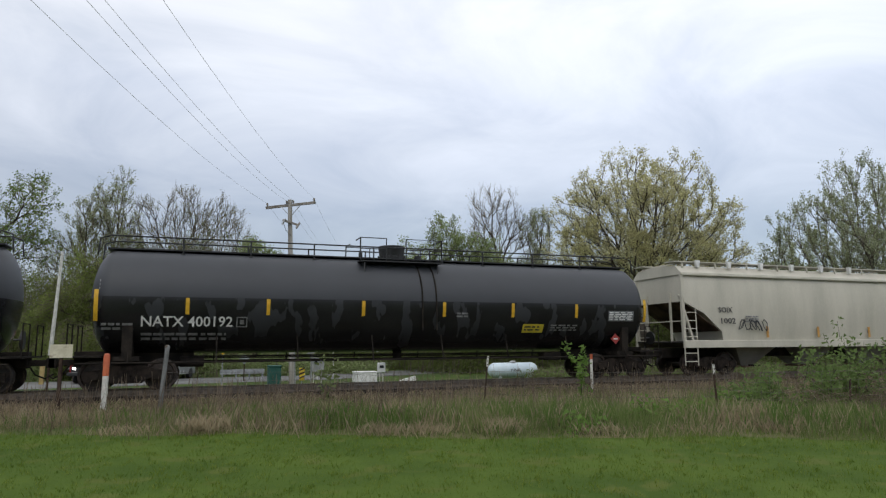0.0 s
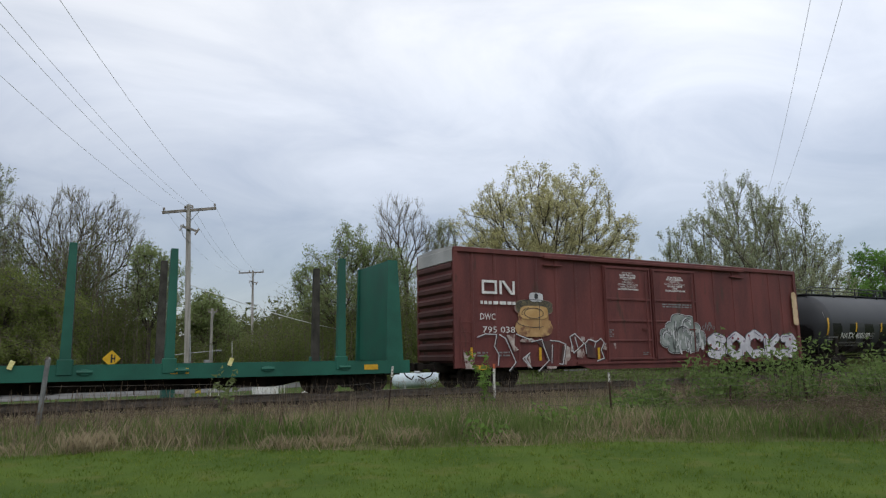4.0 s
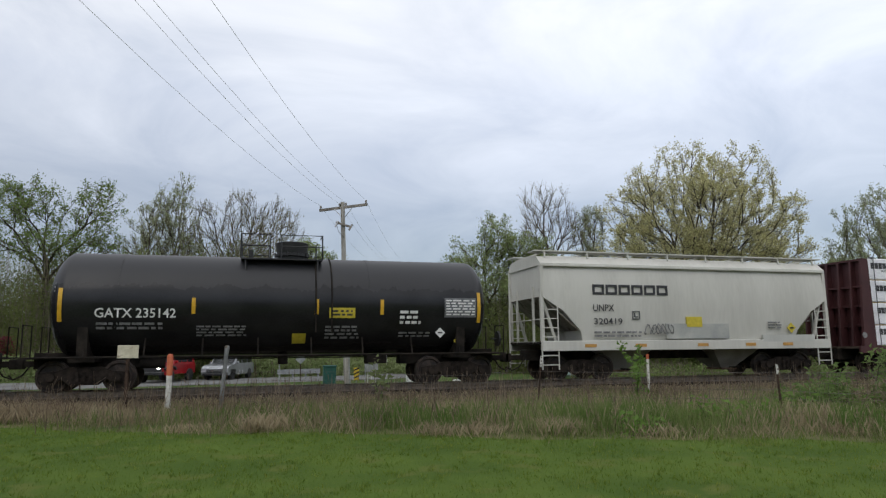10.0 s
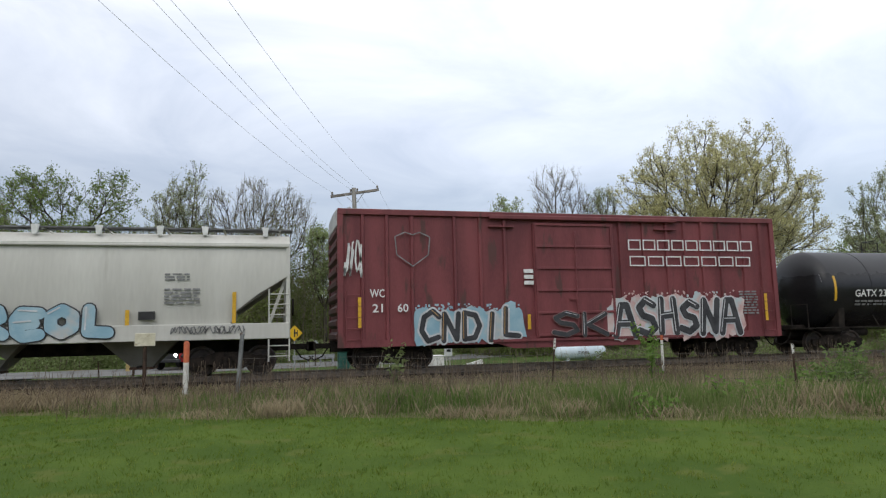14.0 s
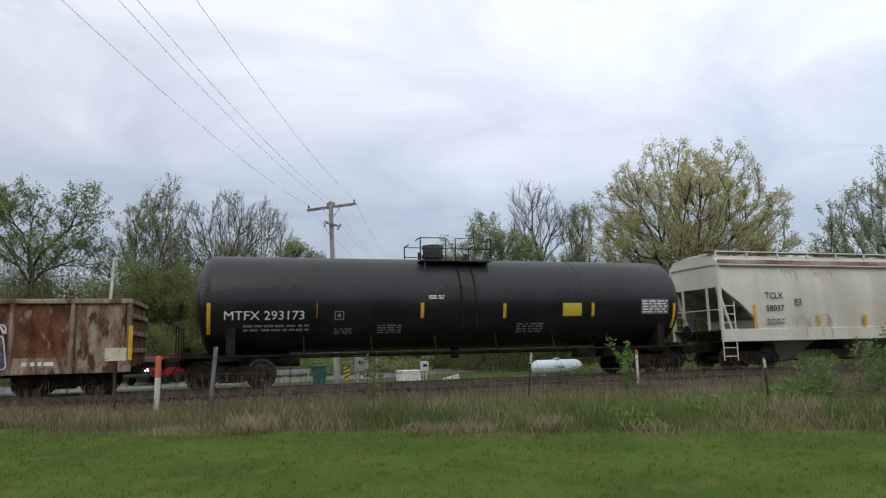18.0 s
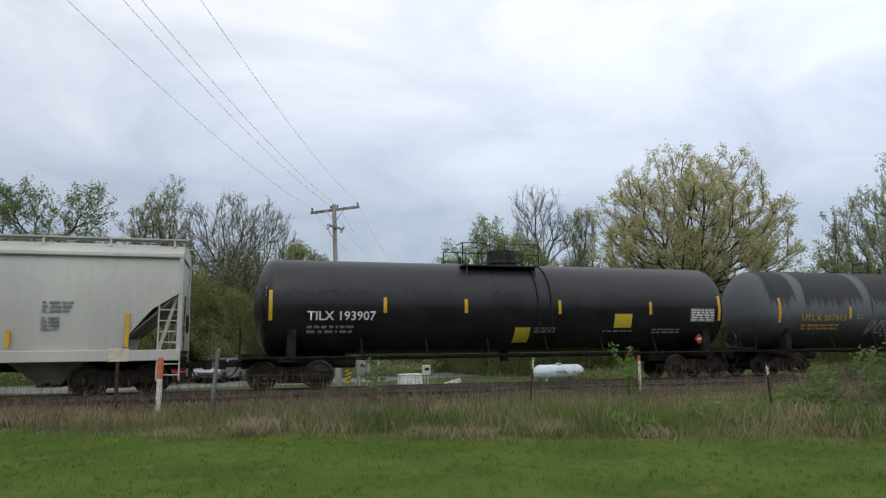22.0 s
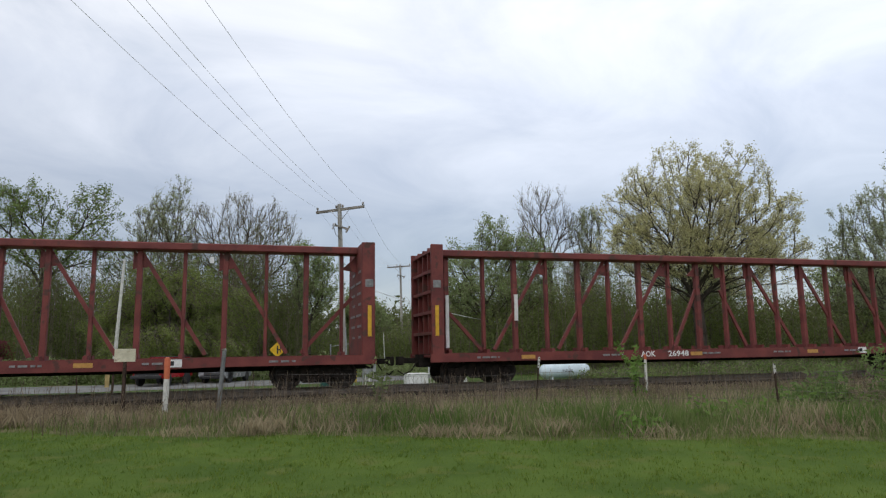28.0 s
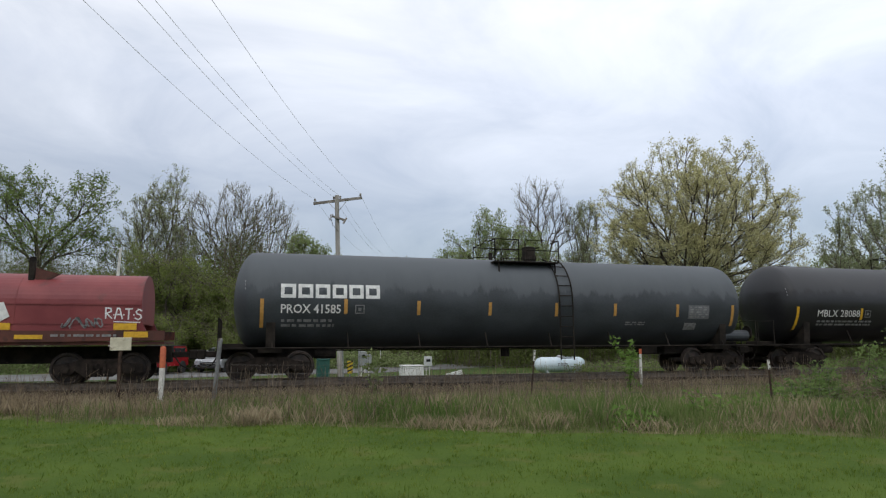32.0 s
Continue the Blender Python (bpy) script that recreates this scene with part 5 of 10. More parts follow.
def hopper(name, left, L, label, paint, roof, sill, cut, chutes, edge_walk=True, stain=None, brackets=(), marks=(), strip_list=(), strip_mat=None, seam=True, post_mat=None):
    """A covered hopper: bulged sides, sloped end sheets behind open cages, outlet chutes, roof walks and hatches."""
    c = car(name, left, label, "hopper car")
    lo, hi = sill
    xc, zc_ = cut
    rows = [(hi - 0.02, xc + 0.1, L - xc - 0.1, 1.42), (hi + 0.35, xc, L - xc, 1.485), (zc_ * 0.5 + 1.0, xc * 0.55, L - xc * 0.55, 1.53), (zc_, 0.06, L - 0.06, 1.545), (3.6, 0.06, L - 0.06, 1.51), (roof - 0.4, 0.06, L - 0.06, 1.41)]
    part("body", Mesh().slices(rows), paint, c, smooth=True)
    part("roof", Mesh().slices([(roof - 0.4, 0.0, L, 1.52), (roof - 0.33, 0.0, L, 1.52), (roof - 0.05, 0.0, L, 1.2), (roof + 0.03, 0.0, L, 0.5)]), paint, c)
    if seam:
        part("side_plate_cap", Mesh().box(0.02, L - 0.02, -1.535, -1.46, roof - 0.44, roof - 0.36, 0.015), paint, c)
    for s in (-1, 1):
        part("side_sill", Mesh().box(0.0, L, s * 1.5 - 0.07, s * 1.5 + 0.07, lo, hi, 0.015), paint, c)
    part("centre_sill", Mesh().box(-0.1, L + 0.1, -0.25, 0.25, 0.72, 1.1), UNDER, c)
    for x in (0.05, L - 0.05):
        for s in (-1, 1):
            part("corner_post", Mesh().box(x - 0.06, x + 0.06, s * 1.46 - 0.06, s * 1.46 + 0.06, hi, roof - 0.38), post_mat or paint, c)
            xb = x + (0.55 if x < 1 else -0.55)
            part("end_brace", Mesh().bar((xb, s * 1.3, hi), (x, s * 1.3, roof - 1.2), 0.09, 0.09), paint, c)
        q = (lambda v: v) if x < 1 else (lambda v: L - v)
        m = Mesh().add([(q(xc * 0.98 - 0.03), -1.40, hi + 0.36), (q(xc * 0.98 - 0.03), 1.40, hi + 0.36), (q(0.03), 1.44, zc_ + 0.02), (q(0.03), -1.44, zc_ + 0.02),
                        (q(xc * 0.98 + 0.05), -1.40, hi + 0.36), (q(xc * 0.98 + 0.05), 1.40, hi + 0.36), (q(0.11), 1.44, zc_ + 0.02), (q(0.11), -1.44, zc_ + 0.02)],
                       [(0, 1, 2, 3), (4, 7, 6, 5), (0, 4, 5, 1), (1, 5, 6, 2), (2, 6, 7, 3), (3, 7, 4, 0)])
        # the sheet's colour holds both its dirt and the shade of the recess
        part("slope_sheet", m, stain or H_STAIN_SHADE, c, "dirty sloped end sheet with the cage's shade in its colour")
        for y in (-0.75, 0.75):
            part("end_post", Mesh().box(min(q(0.0), q(0.07)), max(q(0.0), q(0.07)), y - 0.04, y + 0.04, hi - 0.1, zc_ + 0.4), paint, c)
        part("end_rail", Mesh().tube([(q(-0.02), -1.4, hi + 0.75), (q(-0.02), 1.4, hi + 0.75)], 0.022, 5), paint, c)
        xa, xb = (0.0, xc + 0.2) if x < 1 else (L - xc - 0.2, L)
        part("end_floor", Mesh().box(xa, xb, -1.44, 1.44, hi - 0.1, hi - 0.03), UNDER, c)
    for x0, x1 in chutes:
        m = Mesh()
        xm = (x0 + x1) / 2
        m.slices([(0.34, xm - 0.3, xm + 0.3, 0.4), (0.42, xm - 0.38, xm + 0.38, 0.45), (lo + 0.3, xm - 1.35, xm + 1.35, 1.2)])
        part("outlet_chute", m, CHUTE_SHADE, c)
        part("outlet_gate", Mesh().box(xm - 0.34, xm + 0.34, -0.5, 0.5, 0.26, 0.34, 0.02), RUST_GATE, c)
        part("gate_shaft", Mesh().cyl((xm, -1.1, 0.36), (xm, -0.5, 0.36), 0.035, n=6), UNDER, c)
    ys = (-1.0, 1.0)
    for y in ys:
        part("roof_walk", Mesh().box(-0.1, L + 0.1, y - 0.3, y + 0.3, roof + 0.12, roof + 0.16), H_ROOF if not edge_walk else paint, c)
    n = int(L / 1.7)
    for i in range(n + 1):
        x = 0.3 + (L - 0.6) * i / n
        m = Mesh()
        if edge_walk:
            m.bar((x, -1.3, roof - 0.1), (x, -1.25, roof + 0.13), 0.05, 0.05)
            m.bar((x, 1.3, roof - 0.1), (x, 1.25, roof + 0.13), 0.05, 0.05)
        m.box(x - 0.03, x + 0.03, -1.25, 1.25, roof + 0.08, roof + 0.12)
        part("walk_bracket", m, paint, c)
    for x in brackets:
        part("edge_bracket", Mesh().prism([(x - 0.06, roof - 0.08), (x + 0.06, roof - 0.08), (x + 0.1, roof + 0.2), (x - 0.1, roof + 0.2)], "y", -1.4, -1.28), WHITE, c)
    part("hatch", Mesh().box(0.8, L - 0.8, -0.35, 0.35, roof + 0.0, roof + 0.1, 0.03), paint, c, "long trough hatch on the roof")
    end_gear(c, L, paint, lo)
    strips(c, strip_list, -1.56, strip_mat or YELLOW)
    for kind, *v in marks:
        if kind == "text":
            s, x0, x1, z, cap, mat = v
            letters(s, cap, x0, z, -1.565, mat, c, "reporting_mark", x1 - x0, None, 0.004)
        elif kind == "bars":
            x0, x1, z0, z1, lines, mat = v
            part("stencil", text_bars(Mesh(), x0, x1, z0, z1, -1.56, lines, None, int(x0 * 10)), mat, c, "small stencilled lines")
        elif kind == "plate":
            x0, x1, z0, z1, mat = v
            if mat is BAND_GREY and x1 - x0 < 0.4:
                m = Mesh()
                for a, b, e, f in ((x0, x1, z0, z0 + 0.025), (x0, x1, z1 - 0.025, z1), (x0, x0 + 0.025, z0 + 0.025, z1 - 0.025), (x1 - 0.025, x1, z0 + 0.025, z1 - 0.025), (x0 + 0.08, x1 - 0.08, z0 + 0.08, z0 + 0.11), (x0 + 0.08, x0 + 0.11, z0 + 0.11, z1 - 0.07)):
                    m.box(a, b, -1.568, -1.5, e, f)
                part("stencil", m, mat, c, "small square stencil")
                continue
            part("placard", Mesh().box(x0, x1, -1.575, -1.5, z0, z1), mat, c)
        elif kind == "diamond":
            x, z, r, mat = v
            part("hazard_placard", diamond(Mesh(), x, z, r, -1.58), mat, c)
            part("placard_bar", Mesh().box(x - r * 0.45, x + r * 0.45, -1.598, -1.58, z - r * 0.14, z + r * 0.14), BLACK, c)
    truck(c, 1.75)
    truck(c, L - 1.75)
    part("brake_wheel", Mesh().cyl((L + 0.1, -0.8, 2.1), (L + 0.15, -0.8, 2.1), 0.28, n=16), UNDER, c)
    return c


soix = hopper("hopper_car", 17.94, 17.2, "beige covered hopper car with dark end cages", H_BEIGE, 4.4, (1.1, 1.4), (1.9, 2.9), [(3.6, 4.6), (7.0, 8.0), (10.5, 11.5)], brackets=(1.0, 2.6, 4.3, 6.0, 7.7, 9.4), stain=H_RUST_SHADE,
              marks=[("text", "SOIX", 1.73, 2.44, 2.5, 0.22, LETTER_DARK), ("text", "1002", 1.83, 2.57, 2.06, 0.22, LETTER_DARK), ("bars", 3.1, 3.8, 2.1, 2.4, 3, LETTER_DIM)],
              strip_list=[(x, 1.5, 1.95) for x in (4.2, 7.0, 10.0)], strip_mat=ORANGE_OLD)
tag_scribble(soix, 2.7, 4.2, 1.75, 2.25, LETTER_DARK, 21, None, -1.57)
unpx = hopper("hopper_car", -136.8, 12.3, "short cream covered hopper car with a company sign", H_CREAM, 4.45, (1.05, 1.4), (1.5, 2.92), [(3.1, 4.1), (7.7, 9.0)],
              marks=[("text", "UNPX", 1.98, 2.82, 2.44, 0.24, LETTER_DARK), ("text", "320419", 2.0, 3.13, 1.97, 0.22, LETTER_DARK), ("bars", 2.0, 3.9, 1.5, 1.75, 2, LETTER_DIM), ("plate", 5.78, 6.44, 1.88, 2.25, PLACARD), ("bars", 5.85, 6.4, 2.0, 2.15, 1, LETTER_DIM),
                     ("diamond", 10.44, 1.84, 0.2, PLACARD), ("plate", 9.1, 11.5, 1.32, 1.58, H_PALE), ("plate", 3.55, 3.85, 2.15, 2.45, BAND_GREY), ("bars", 9.4, 10.0, 1.8, 2.1, 3, LETTER_DIM)],
              strip_list=[])
for x in (1.6, 3.6, 6.2, 8.3, 10.0):
    part("reflective_strip", Mesh().box(x, x + 0.45, -1.585, -1.56, 1.17, 1.28), ORANGE_OLD, unpx)
block_word(unpx, 1.99, 5.12, 3.03, 3.39, 6, LETTER_DARK, -1.56, None)
tag_scribble(unpx, 4.0, 5.2, 1.6, 2.0, LETTER_DIM, 31, None, -1.57)
part("overspray", Mesh().box(4.9, 7.6, -1.562, -1.5, 1.45, 2.0), surf("overspray_grey", (0.30, 0.31, 0.30), (0.46, 0.46, 0.42), 1.2, 0.7), unpx, "grey paint patch over old tags")
fpax = hopper("hopper_car", -225.25, 20.95, "long pale grey covered hopper car with graffiti", H_CREAM, 4.4, (1.12, 1.6), (1.65, 3.05), [(3.3, 4.4), (7.5, 8.6), (11.7, 12.9), (16.0, 17.1)], edge_walk=False,
              brackets=[0.4, 0.88, 2.19, 3.54, 5.22, 6.91, 8.6, 10.3, 12.0, 13.7, 15.4, 17.1, 18.4, 20.2],
              marks=[("text", "FPAX", 2.03, 2.86, 2.72, 0.25, LETTER_DARK), ("text", "214441", 2.08, 3.16, 2.3, 0.24, LETTER_DARK), ("bars", 2.1, 3.1, 1.7, 2.0, 2, LETTER_DIM), ("plate", 3.75, 4.05, 2.6, 2.85, BAND_GREY),
                     ("bars", 17.3, 18.0, 2.9, 3.15, 3, LETTER_DIM), ("bars", 17.3, 18.3, 2.2, 2.7, 5, LETTER_DIM), ("plate", 16.6, 17.05, 1.75, 2.0, BLACK)],
              strip_list=[(1.55, 1.65, 2.54), (19.3, 1.61, 2.56), (16.3, 1.6, 2.05), (10.4, 1.6, 2.05), (7.45, 1.6, 2.05)])
graffiti(fpax, 3.2, 7.0, 1.25, 2.5, "EGJR", GRAF_INK, GRAF_SILVER, 41, -1.585, None, GRAF_BLACK)
graffiti(fpax, 7.1, 10.6, 1.2, 2.15, "CANKS", GRAF_GREY, GRAF_SILVER, 42, -1.585, None, GRAF_SILVER)
graffiti(fpax, 11.4, 15.9, 1.2, 2.2, "CREOL", GRAF_BLUE, GRAF_BLACK, 43, -1.585, None, GRAF_SILVER, 0.04, 0.34)
tag_scribble(fpax, 10.9, 11.4, 2.0, 2.35, LETTER_DARK, 44, None, -1.57)
tag_scribble(fpax, 17.5, 19.6, 1.3, 1.55, LETTER_DIM, 45, None, -1.585, r=0.016)
H_SCUFF = surf("hopper_scuffed_rust", (0.27, 0.16, 0.13), (0.46, 0.38, 0.33), 2.2, 0.8, bump=0.05, stretch=(0.5, 1, 1.2), spots=((0.2, 0.09, 0.06), 1.6, 0.56))
tclx = hopper("hopper_car", -246.05, 19.55, "long dirty cream covered hopper car with rust streaks", H_DIRTY, 4.5, (1.12, 1.6), (1.65, 3.2), [(3.3, 4.4), (7.3, 8.4), (11.1, 12.2), (15.0, 16.1)], edge_walk=False,
              marks=[("text", "TCLX", 2.08, 2.94, 2.76, 0.24, LETTER_DARK), ("text", "58037", 2.09, 2.95, 2.28, 0.23, LETTER_DARK), ("plate", 3.5, 3.8, 2.5, 2.75, BAND_GREY), ("bars", 2.1, 2.9, 1.75, 2.0, 2, LETTER_DIM), ("plate", 14.9, 15.4, 1.75, 2.0, BLACK)],
              strip_list=[(1.53, 1.62, 2.52), (4.6, 1.65, 2.1), (7.0, 1.65, 2.1), (15.9, 1.62, 2.1), (18.1, 1.62, 2.5)])
graffiti(tclx, 11.2, 13.9, 1.25, 2.1, "SGEA", GRAF_GREY, LETTER_DIM, 51, -1.585)
part("roof_edge_band", Mesh().box(0.02, 19.53, -1.56, -1.48, 4.12, 4.28, 0.012), H_SCUFF, tclx, "scuffed rusty roof edge")
part("side_plate_cap", Mesh().box(0.02, 19.53, -1.575, -1.47, 4.05, 4.1, 0.01), H_DIRTY, tclx)
for k in range(14):
    part("rail_post", Mesh().box(0.1 + k * 1.485, 0.17 + k * 1.485, -1.32, -1.26, 4.3, 4.62), H_DIRTY, tclx)
part("roof_rail", Mesh().box(0.1, 19.48, -1.33, -1.27, 4.6, 4.65, 0.01), H_DIRTY, tclx)
m = Mesh()
for cx in (3.75, 4.35, 4.95):
    ribbon(m, [(cx + 0.3 * math.cos(a * 0.5), 1.65 + (0.42 if cx < 4.9 else 0.5) * math.sin(a * 0.5)) for a in range(7)], 0.022, -1.562)
for cx in (3.9, 4.7, 5.15):
    ribbon(m, [(cx, 1.62), (cx + 0.06, 1.3), (cx + 0.02, 1.2)], 0.022, -1.585)
part("sprayed_tag", m, LETTER_DIM, tclx, "faded dark sprayed loops")
m = Mesh()
for x, wide, z1 in ((4.15, 0.1, 1.8), (5.12, 0.1, 2.0), (6.9, 0.08, 2.05), (8.0, 0.06, 1.9)):
    ribbon(m, [(x, 1.63), (x + 0.02, z1)], wide, -1.561)
part("sprayed_tag", m, surf("spray_orange_faded", (0.40, 0.24, 0.11), (0.5, 0.36, 0.22), 4, 0.7), tclx, "faded orange smears")
m = Mesh()
rt = random.Random(23)
for x0, z0, n in ((3.0, 3.9, 6), (4.6, 3.85, 12), (11.0, 3.9, 8)):
    for k in range(n):
        x, w = x0 + k * 0.09 + rt.uniform(-0.03, 0.03), rt.uniform(0.03, 0.08)
        zt = z0 + rt.uniform(-0.08, 0.06)
        fall = rt.uniform(0.12, 0.42)
        y = lambda z: -1.51 - 0.035 * (3.6 - z) / 0.4 if z < 3.6 else -1.51 + 0.1 * (z - 3.6) / 0.5
        m.add([(x, y(zt) - 0.004, zt), (x + w, y(zt) - 0.004, zt), (x + w * 0.7, y(zt - fall) - 0.006, zt - fall), (x + w * 0.3, y(zt - fall) - 0.006, zt - fall)], [(0, 3, 2, 1)])
part("rust_stain", m, surf("rust_wash", (0.36, 0.27, 0.16), (0.48, 0.42, 0.32), 5, 0.8), tclx, "pale orange rust runs")["kind"] = "stuff"
tag_scribble(tclx, 8.4, 10.6, 1.65, 2.15, LETTER_DIM, 53, None, -1.57)
part("sprayed_tag", Mesh().prism([(13.6, 2.7), (13.75, 2.7), (13.8, 3.3), (13.68, 3.3)], "y", -1.57, -1.5), LETTER_OCHRE, tclx, "orange spray mark")
brkx = hopper("hopper_car", -344.1, 20.2, "long pale grey covered hopper car with orange strips", H_PALE, 4.5, (1.0, 1.32), (1.5, 3.0), [(3.0, 4.1), (7.0, 8.1), (12.0, 13.1), (16.0, 17.1)],
              marks=[("text", "BRKX", 1.82, 2.7, 2.53, 0.25, LETTER_DARK), ("text", "59476", 1.85, 2.88, 2.04, 0.23, LETTER_DARK), ("bars", 1.85, 3.7, 1.5, 1.8, 2, LETTER_DIM), ("text", "DO NOT HAMMER ON SIDES OF CAR", 8.79, 11.36, 1.98, 0.1, LETTER_RED), ("plate", 3.95, 4.2, 2.25, 2.5, BAND_GREY),
                     ("bars", 16.5, 17.3, 2.4, 2.75, 3, LETTER_DIM), ("bars", 16.5, 17.0, 1.9, 2.3, 4, LETTER_DIM)],
              strip_list=[(1.46, 1.42, 2.37), (4.48, 1.44, 1.89), (7.41, 1.45, 1.91), (10.11, 1.47, 1.92), (12.77, 1.45, 1.91), (15.7, 1.43, 1.9), (18.74, 1.4, 2.39)], strip_mat=YELLOW)


# ---- box cars ----
BOX_RED = surf("boxcar_red", (0.125, 0.026, 0.030), (0.195, 0.046, 0.050), 1.2, 0.65, bump=0.08, fine=24, stretch=(1.2, 1, 0.3), spots=((0.085, 0.032, 0.028), 2.2, 0.60))
BOX_BROWN = surf("boxcar_oxide", (0.09, 0.022, 0.020), (0.15, 0.039, 0.034), 1.2, 0.7, bump=0.08, fine=24, stretch=(1.2, 1, 0.3), spots=((0.06, 0.028, 0.02), 1.4, 0.62))
BOX_DARK = surf("boxcar_end", (0.05, 0.016, 0.014), (0.09, 0.03, 0.025), 1.0, 0.75, bump=0.1)
ROOF_PALE = surf("roof_galvanised", (0.35, 0.35, 0.34), (0.5, 0.5, 0.48), 1.0, 0.5, 0.3)


def boxcar(left, L, label, paint, top, sill, doors, ribs, rib_y=-1.53, rod=0.5, track=None, rails=None):
    c = car("box_car", left, label, "box car")
    part("body", Mesh().box(0.05, L - 0.05, -1.46, 1.46, sill + 0.25, top, 0.02), paint, c)
    part("roof", Mesh().slices([(top - 0.02, 0.0, L, 1.53), (top + 0.06, 0.0, L, 1.53), (top + 0.13, 0.0, L, 0.2)]), ROOF_PALE, c)
    for x in (0.0, L - 0.05):
        part("end_top_sheet", Mesh().box(x - 0.03, x + 0.08, -1.44, 1.44, top - 0.5, top - 0.03, 0.01), ROOF_PALE, c, "pale bare top sheet of the end")
    part("roof_edge", Mesh().box(0.0, L, -1.55, -1.46, top - 0.14, top + 0.05, 0.015), paint, c)
    for s in (-1, 1):
        d0, d1 = doors[0][0], doors[-1][1]
        m = Mesh().prism([(0.05, sill + 0.28), (0.05, sill + 0.05), (d0 - 1.4, sill + 0.05), (d0 - 0.8, sill - 0.12), (d1 + 0.8, sill - 0.12), (d1 + 1.4, sill + 0.05), (L - 0.05, sill + 0.05), (L - 0.05, sill + 0.28)], "y", s * 1.49 - 0.04, s * 1.49 + 0.04)
        part("side_sill", m, paint, c)
        for x in (0.08, L - 0.08):
            part("corner_post", Mesh().box(x - 0.09, x + 0.09, s * 1.49 - 0.05, s * 1.49 + 0.05, sill + 0.05, top), paint, c)
    for x in ribs:
        part("side_rib", Mesh().prism([(x - 0.075, -1.455), (x - 0.04, rib_y), (x + 0.04, rib_y), (x + 0.075, -1.455)], "z", sill + 0.28, top - 0.12), paint, c)
    for x0, x1 in doors:
        d = part("door", Mesh().box(x0, x1, -1.56, -1.44, sill + 0.2, top - 0.3, 0.02), paint, c)
        for z in rails or [sill + 0.25 + (top - 0.65 - sill) * i / 5 for i in range(6)]:
            part("door_rib", Mesh().box(x0 + 0.04, x1 - 0.04, -1.61, -1.55, z, z + 0.09, 0.012), paint, d)
        for x in (x0 + 0.05, x1 - 0.13):
            part("door_stile", Mesh().box(x, x + 0.08, -1.605, -1.55, sill + 0.22, top - 0.34), paint, d)
        xm = x0 + (x1 - x0) * rod
        part("lock_rod", Mesh().cyl((xm, -1.64, sill + 0.4), (xm, -1.64, top - 0.6), 0.025, n=6), paint, d)
        part("lock_handle", Mesh().box(xm - 0.3, xm + 0.1, -1.66, -1.62, sill + 1.5, sill + 1.56), paint, d)
    ta, tb = track or (doors[0][0] - 1.6, doors[-1][1] + 2.6)
    part("door_track", Mesh().box(doors[0][0] - 1.6, doors[-1][1] + 2.6, -1.6, -1.5, sill + 0.1, sill + 0.19), paint, c)
    part("door_track", Mesh().box(ta, tb, -1.64, -1.5, top - 0.2, top - 0.06, 0.02), paint, c)
    for x in (ta, tb - 0.9):
        part("track_stop", Mesh().box(x, x + 0.9, -1.6, -1.46, top - 0.48, top - 0.43, 0.01), paint, c)
    for x, s in ((0.05, -1), (L - 0.05, 1)):
        for i in range(9):
            z = sill + 0.4 + (top - sill - 1.05) * i / 8
            part("end_corrugation", Mesh().prism([(x, z - 0.16), (x + s * 0.1, z - 0.07), (x + s * 0.1, z + 0.07), (x, z + 0.16)], "y", -1.4, 1.4), BOX_DARK, c)
    ladder(c, (L - 0.75, -1.56, sill + 0.1), (L - 0.75, -1.56, sill + 1.9), 0.5, 5, paint, r=0.016)
    ladder(c, (0.25, -1.56, sill + 0.1), (0.25, -1.56, sill + 1.9), 0.5, 5, paint, r=0.016)
    part("centre_sill", Mesh().box(-0.1, L + 0.1, -0.25, 0.25, 0.62, 1.0), UNDER, c)
    part("floor", Mesh().box(0.1, L - 0.1, -1.4, 1.4, sill + 0.15, sill + 0.25), UNDER, c)
    truck(c, 1.9)
    truck(c, L - 1.9)
    coupler(c, -0.1, -1)
    coupler(c, L + 0.1, 1)
    return c


wc = boxcar(-202.8, 16.65, "tall dark red box car with white lettering and graffiti", BOX_RED, 5.2, 0.72, [(6.72, 9.79)], [0.8, 1.6, 2.44, 3.91, 4.81, 5.69, 10.1, 11.04, 12.0, 12.75, 13.49, 14.27, 15.27, 16.04])
for x0, x1, z0, z1, word in ((10.39, 15.7, 3.98, 4.36, "wi"), (10.42, 15.6, 3.4, 3.76, "ce")):
    n = 9 if word == "wi" else 7
    block_word(wc, x0, x1, z0, z1, n, LETTER, -1.55, None, "company_sign", 0.11)
m = Mesh()
shield = [(1.86, 4.35), (2.2, 4.5), (2.45, 4.42), (2.7, 4.5), (3.04, 4.35), (2.98, 3.75), (2.45, 3.37), (1.92, 3.75)]
for a, b in zip(shield, shield[1:] + shield[:1]):
    m.bar((a[0], -1.55, a[1]), (b[0], -1.55, b[1]), 0.035, 0.02)
part("company_sign", m, LETTER_DIM, wc, "plain shield outline")
letters("WC", 0.26, 1.02, 2.36, -1.55, LETTER, wc, "reporting_mark", 0.48, None, 0.005)
letters("21", 0.26, 1.1, 1.88, -1.55, LETTER, wc, "reporting_mark", 0.34, None, 0.005)
letters("60", 0.26, 1.92, 1.88, -1.55, LETTER, wc, "reporting_mark", 0.36, None, 0.005)
graffiti(wc, 2.6, 6.1, 0.85, 1.9, "CNDIL", GRAF_BLACK, GRAF_SILVER, 61, -1.57, GRAF_BLUE, GRAF_TAN, 0.06, 0.22)
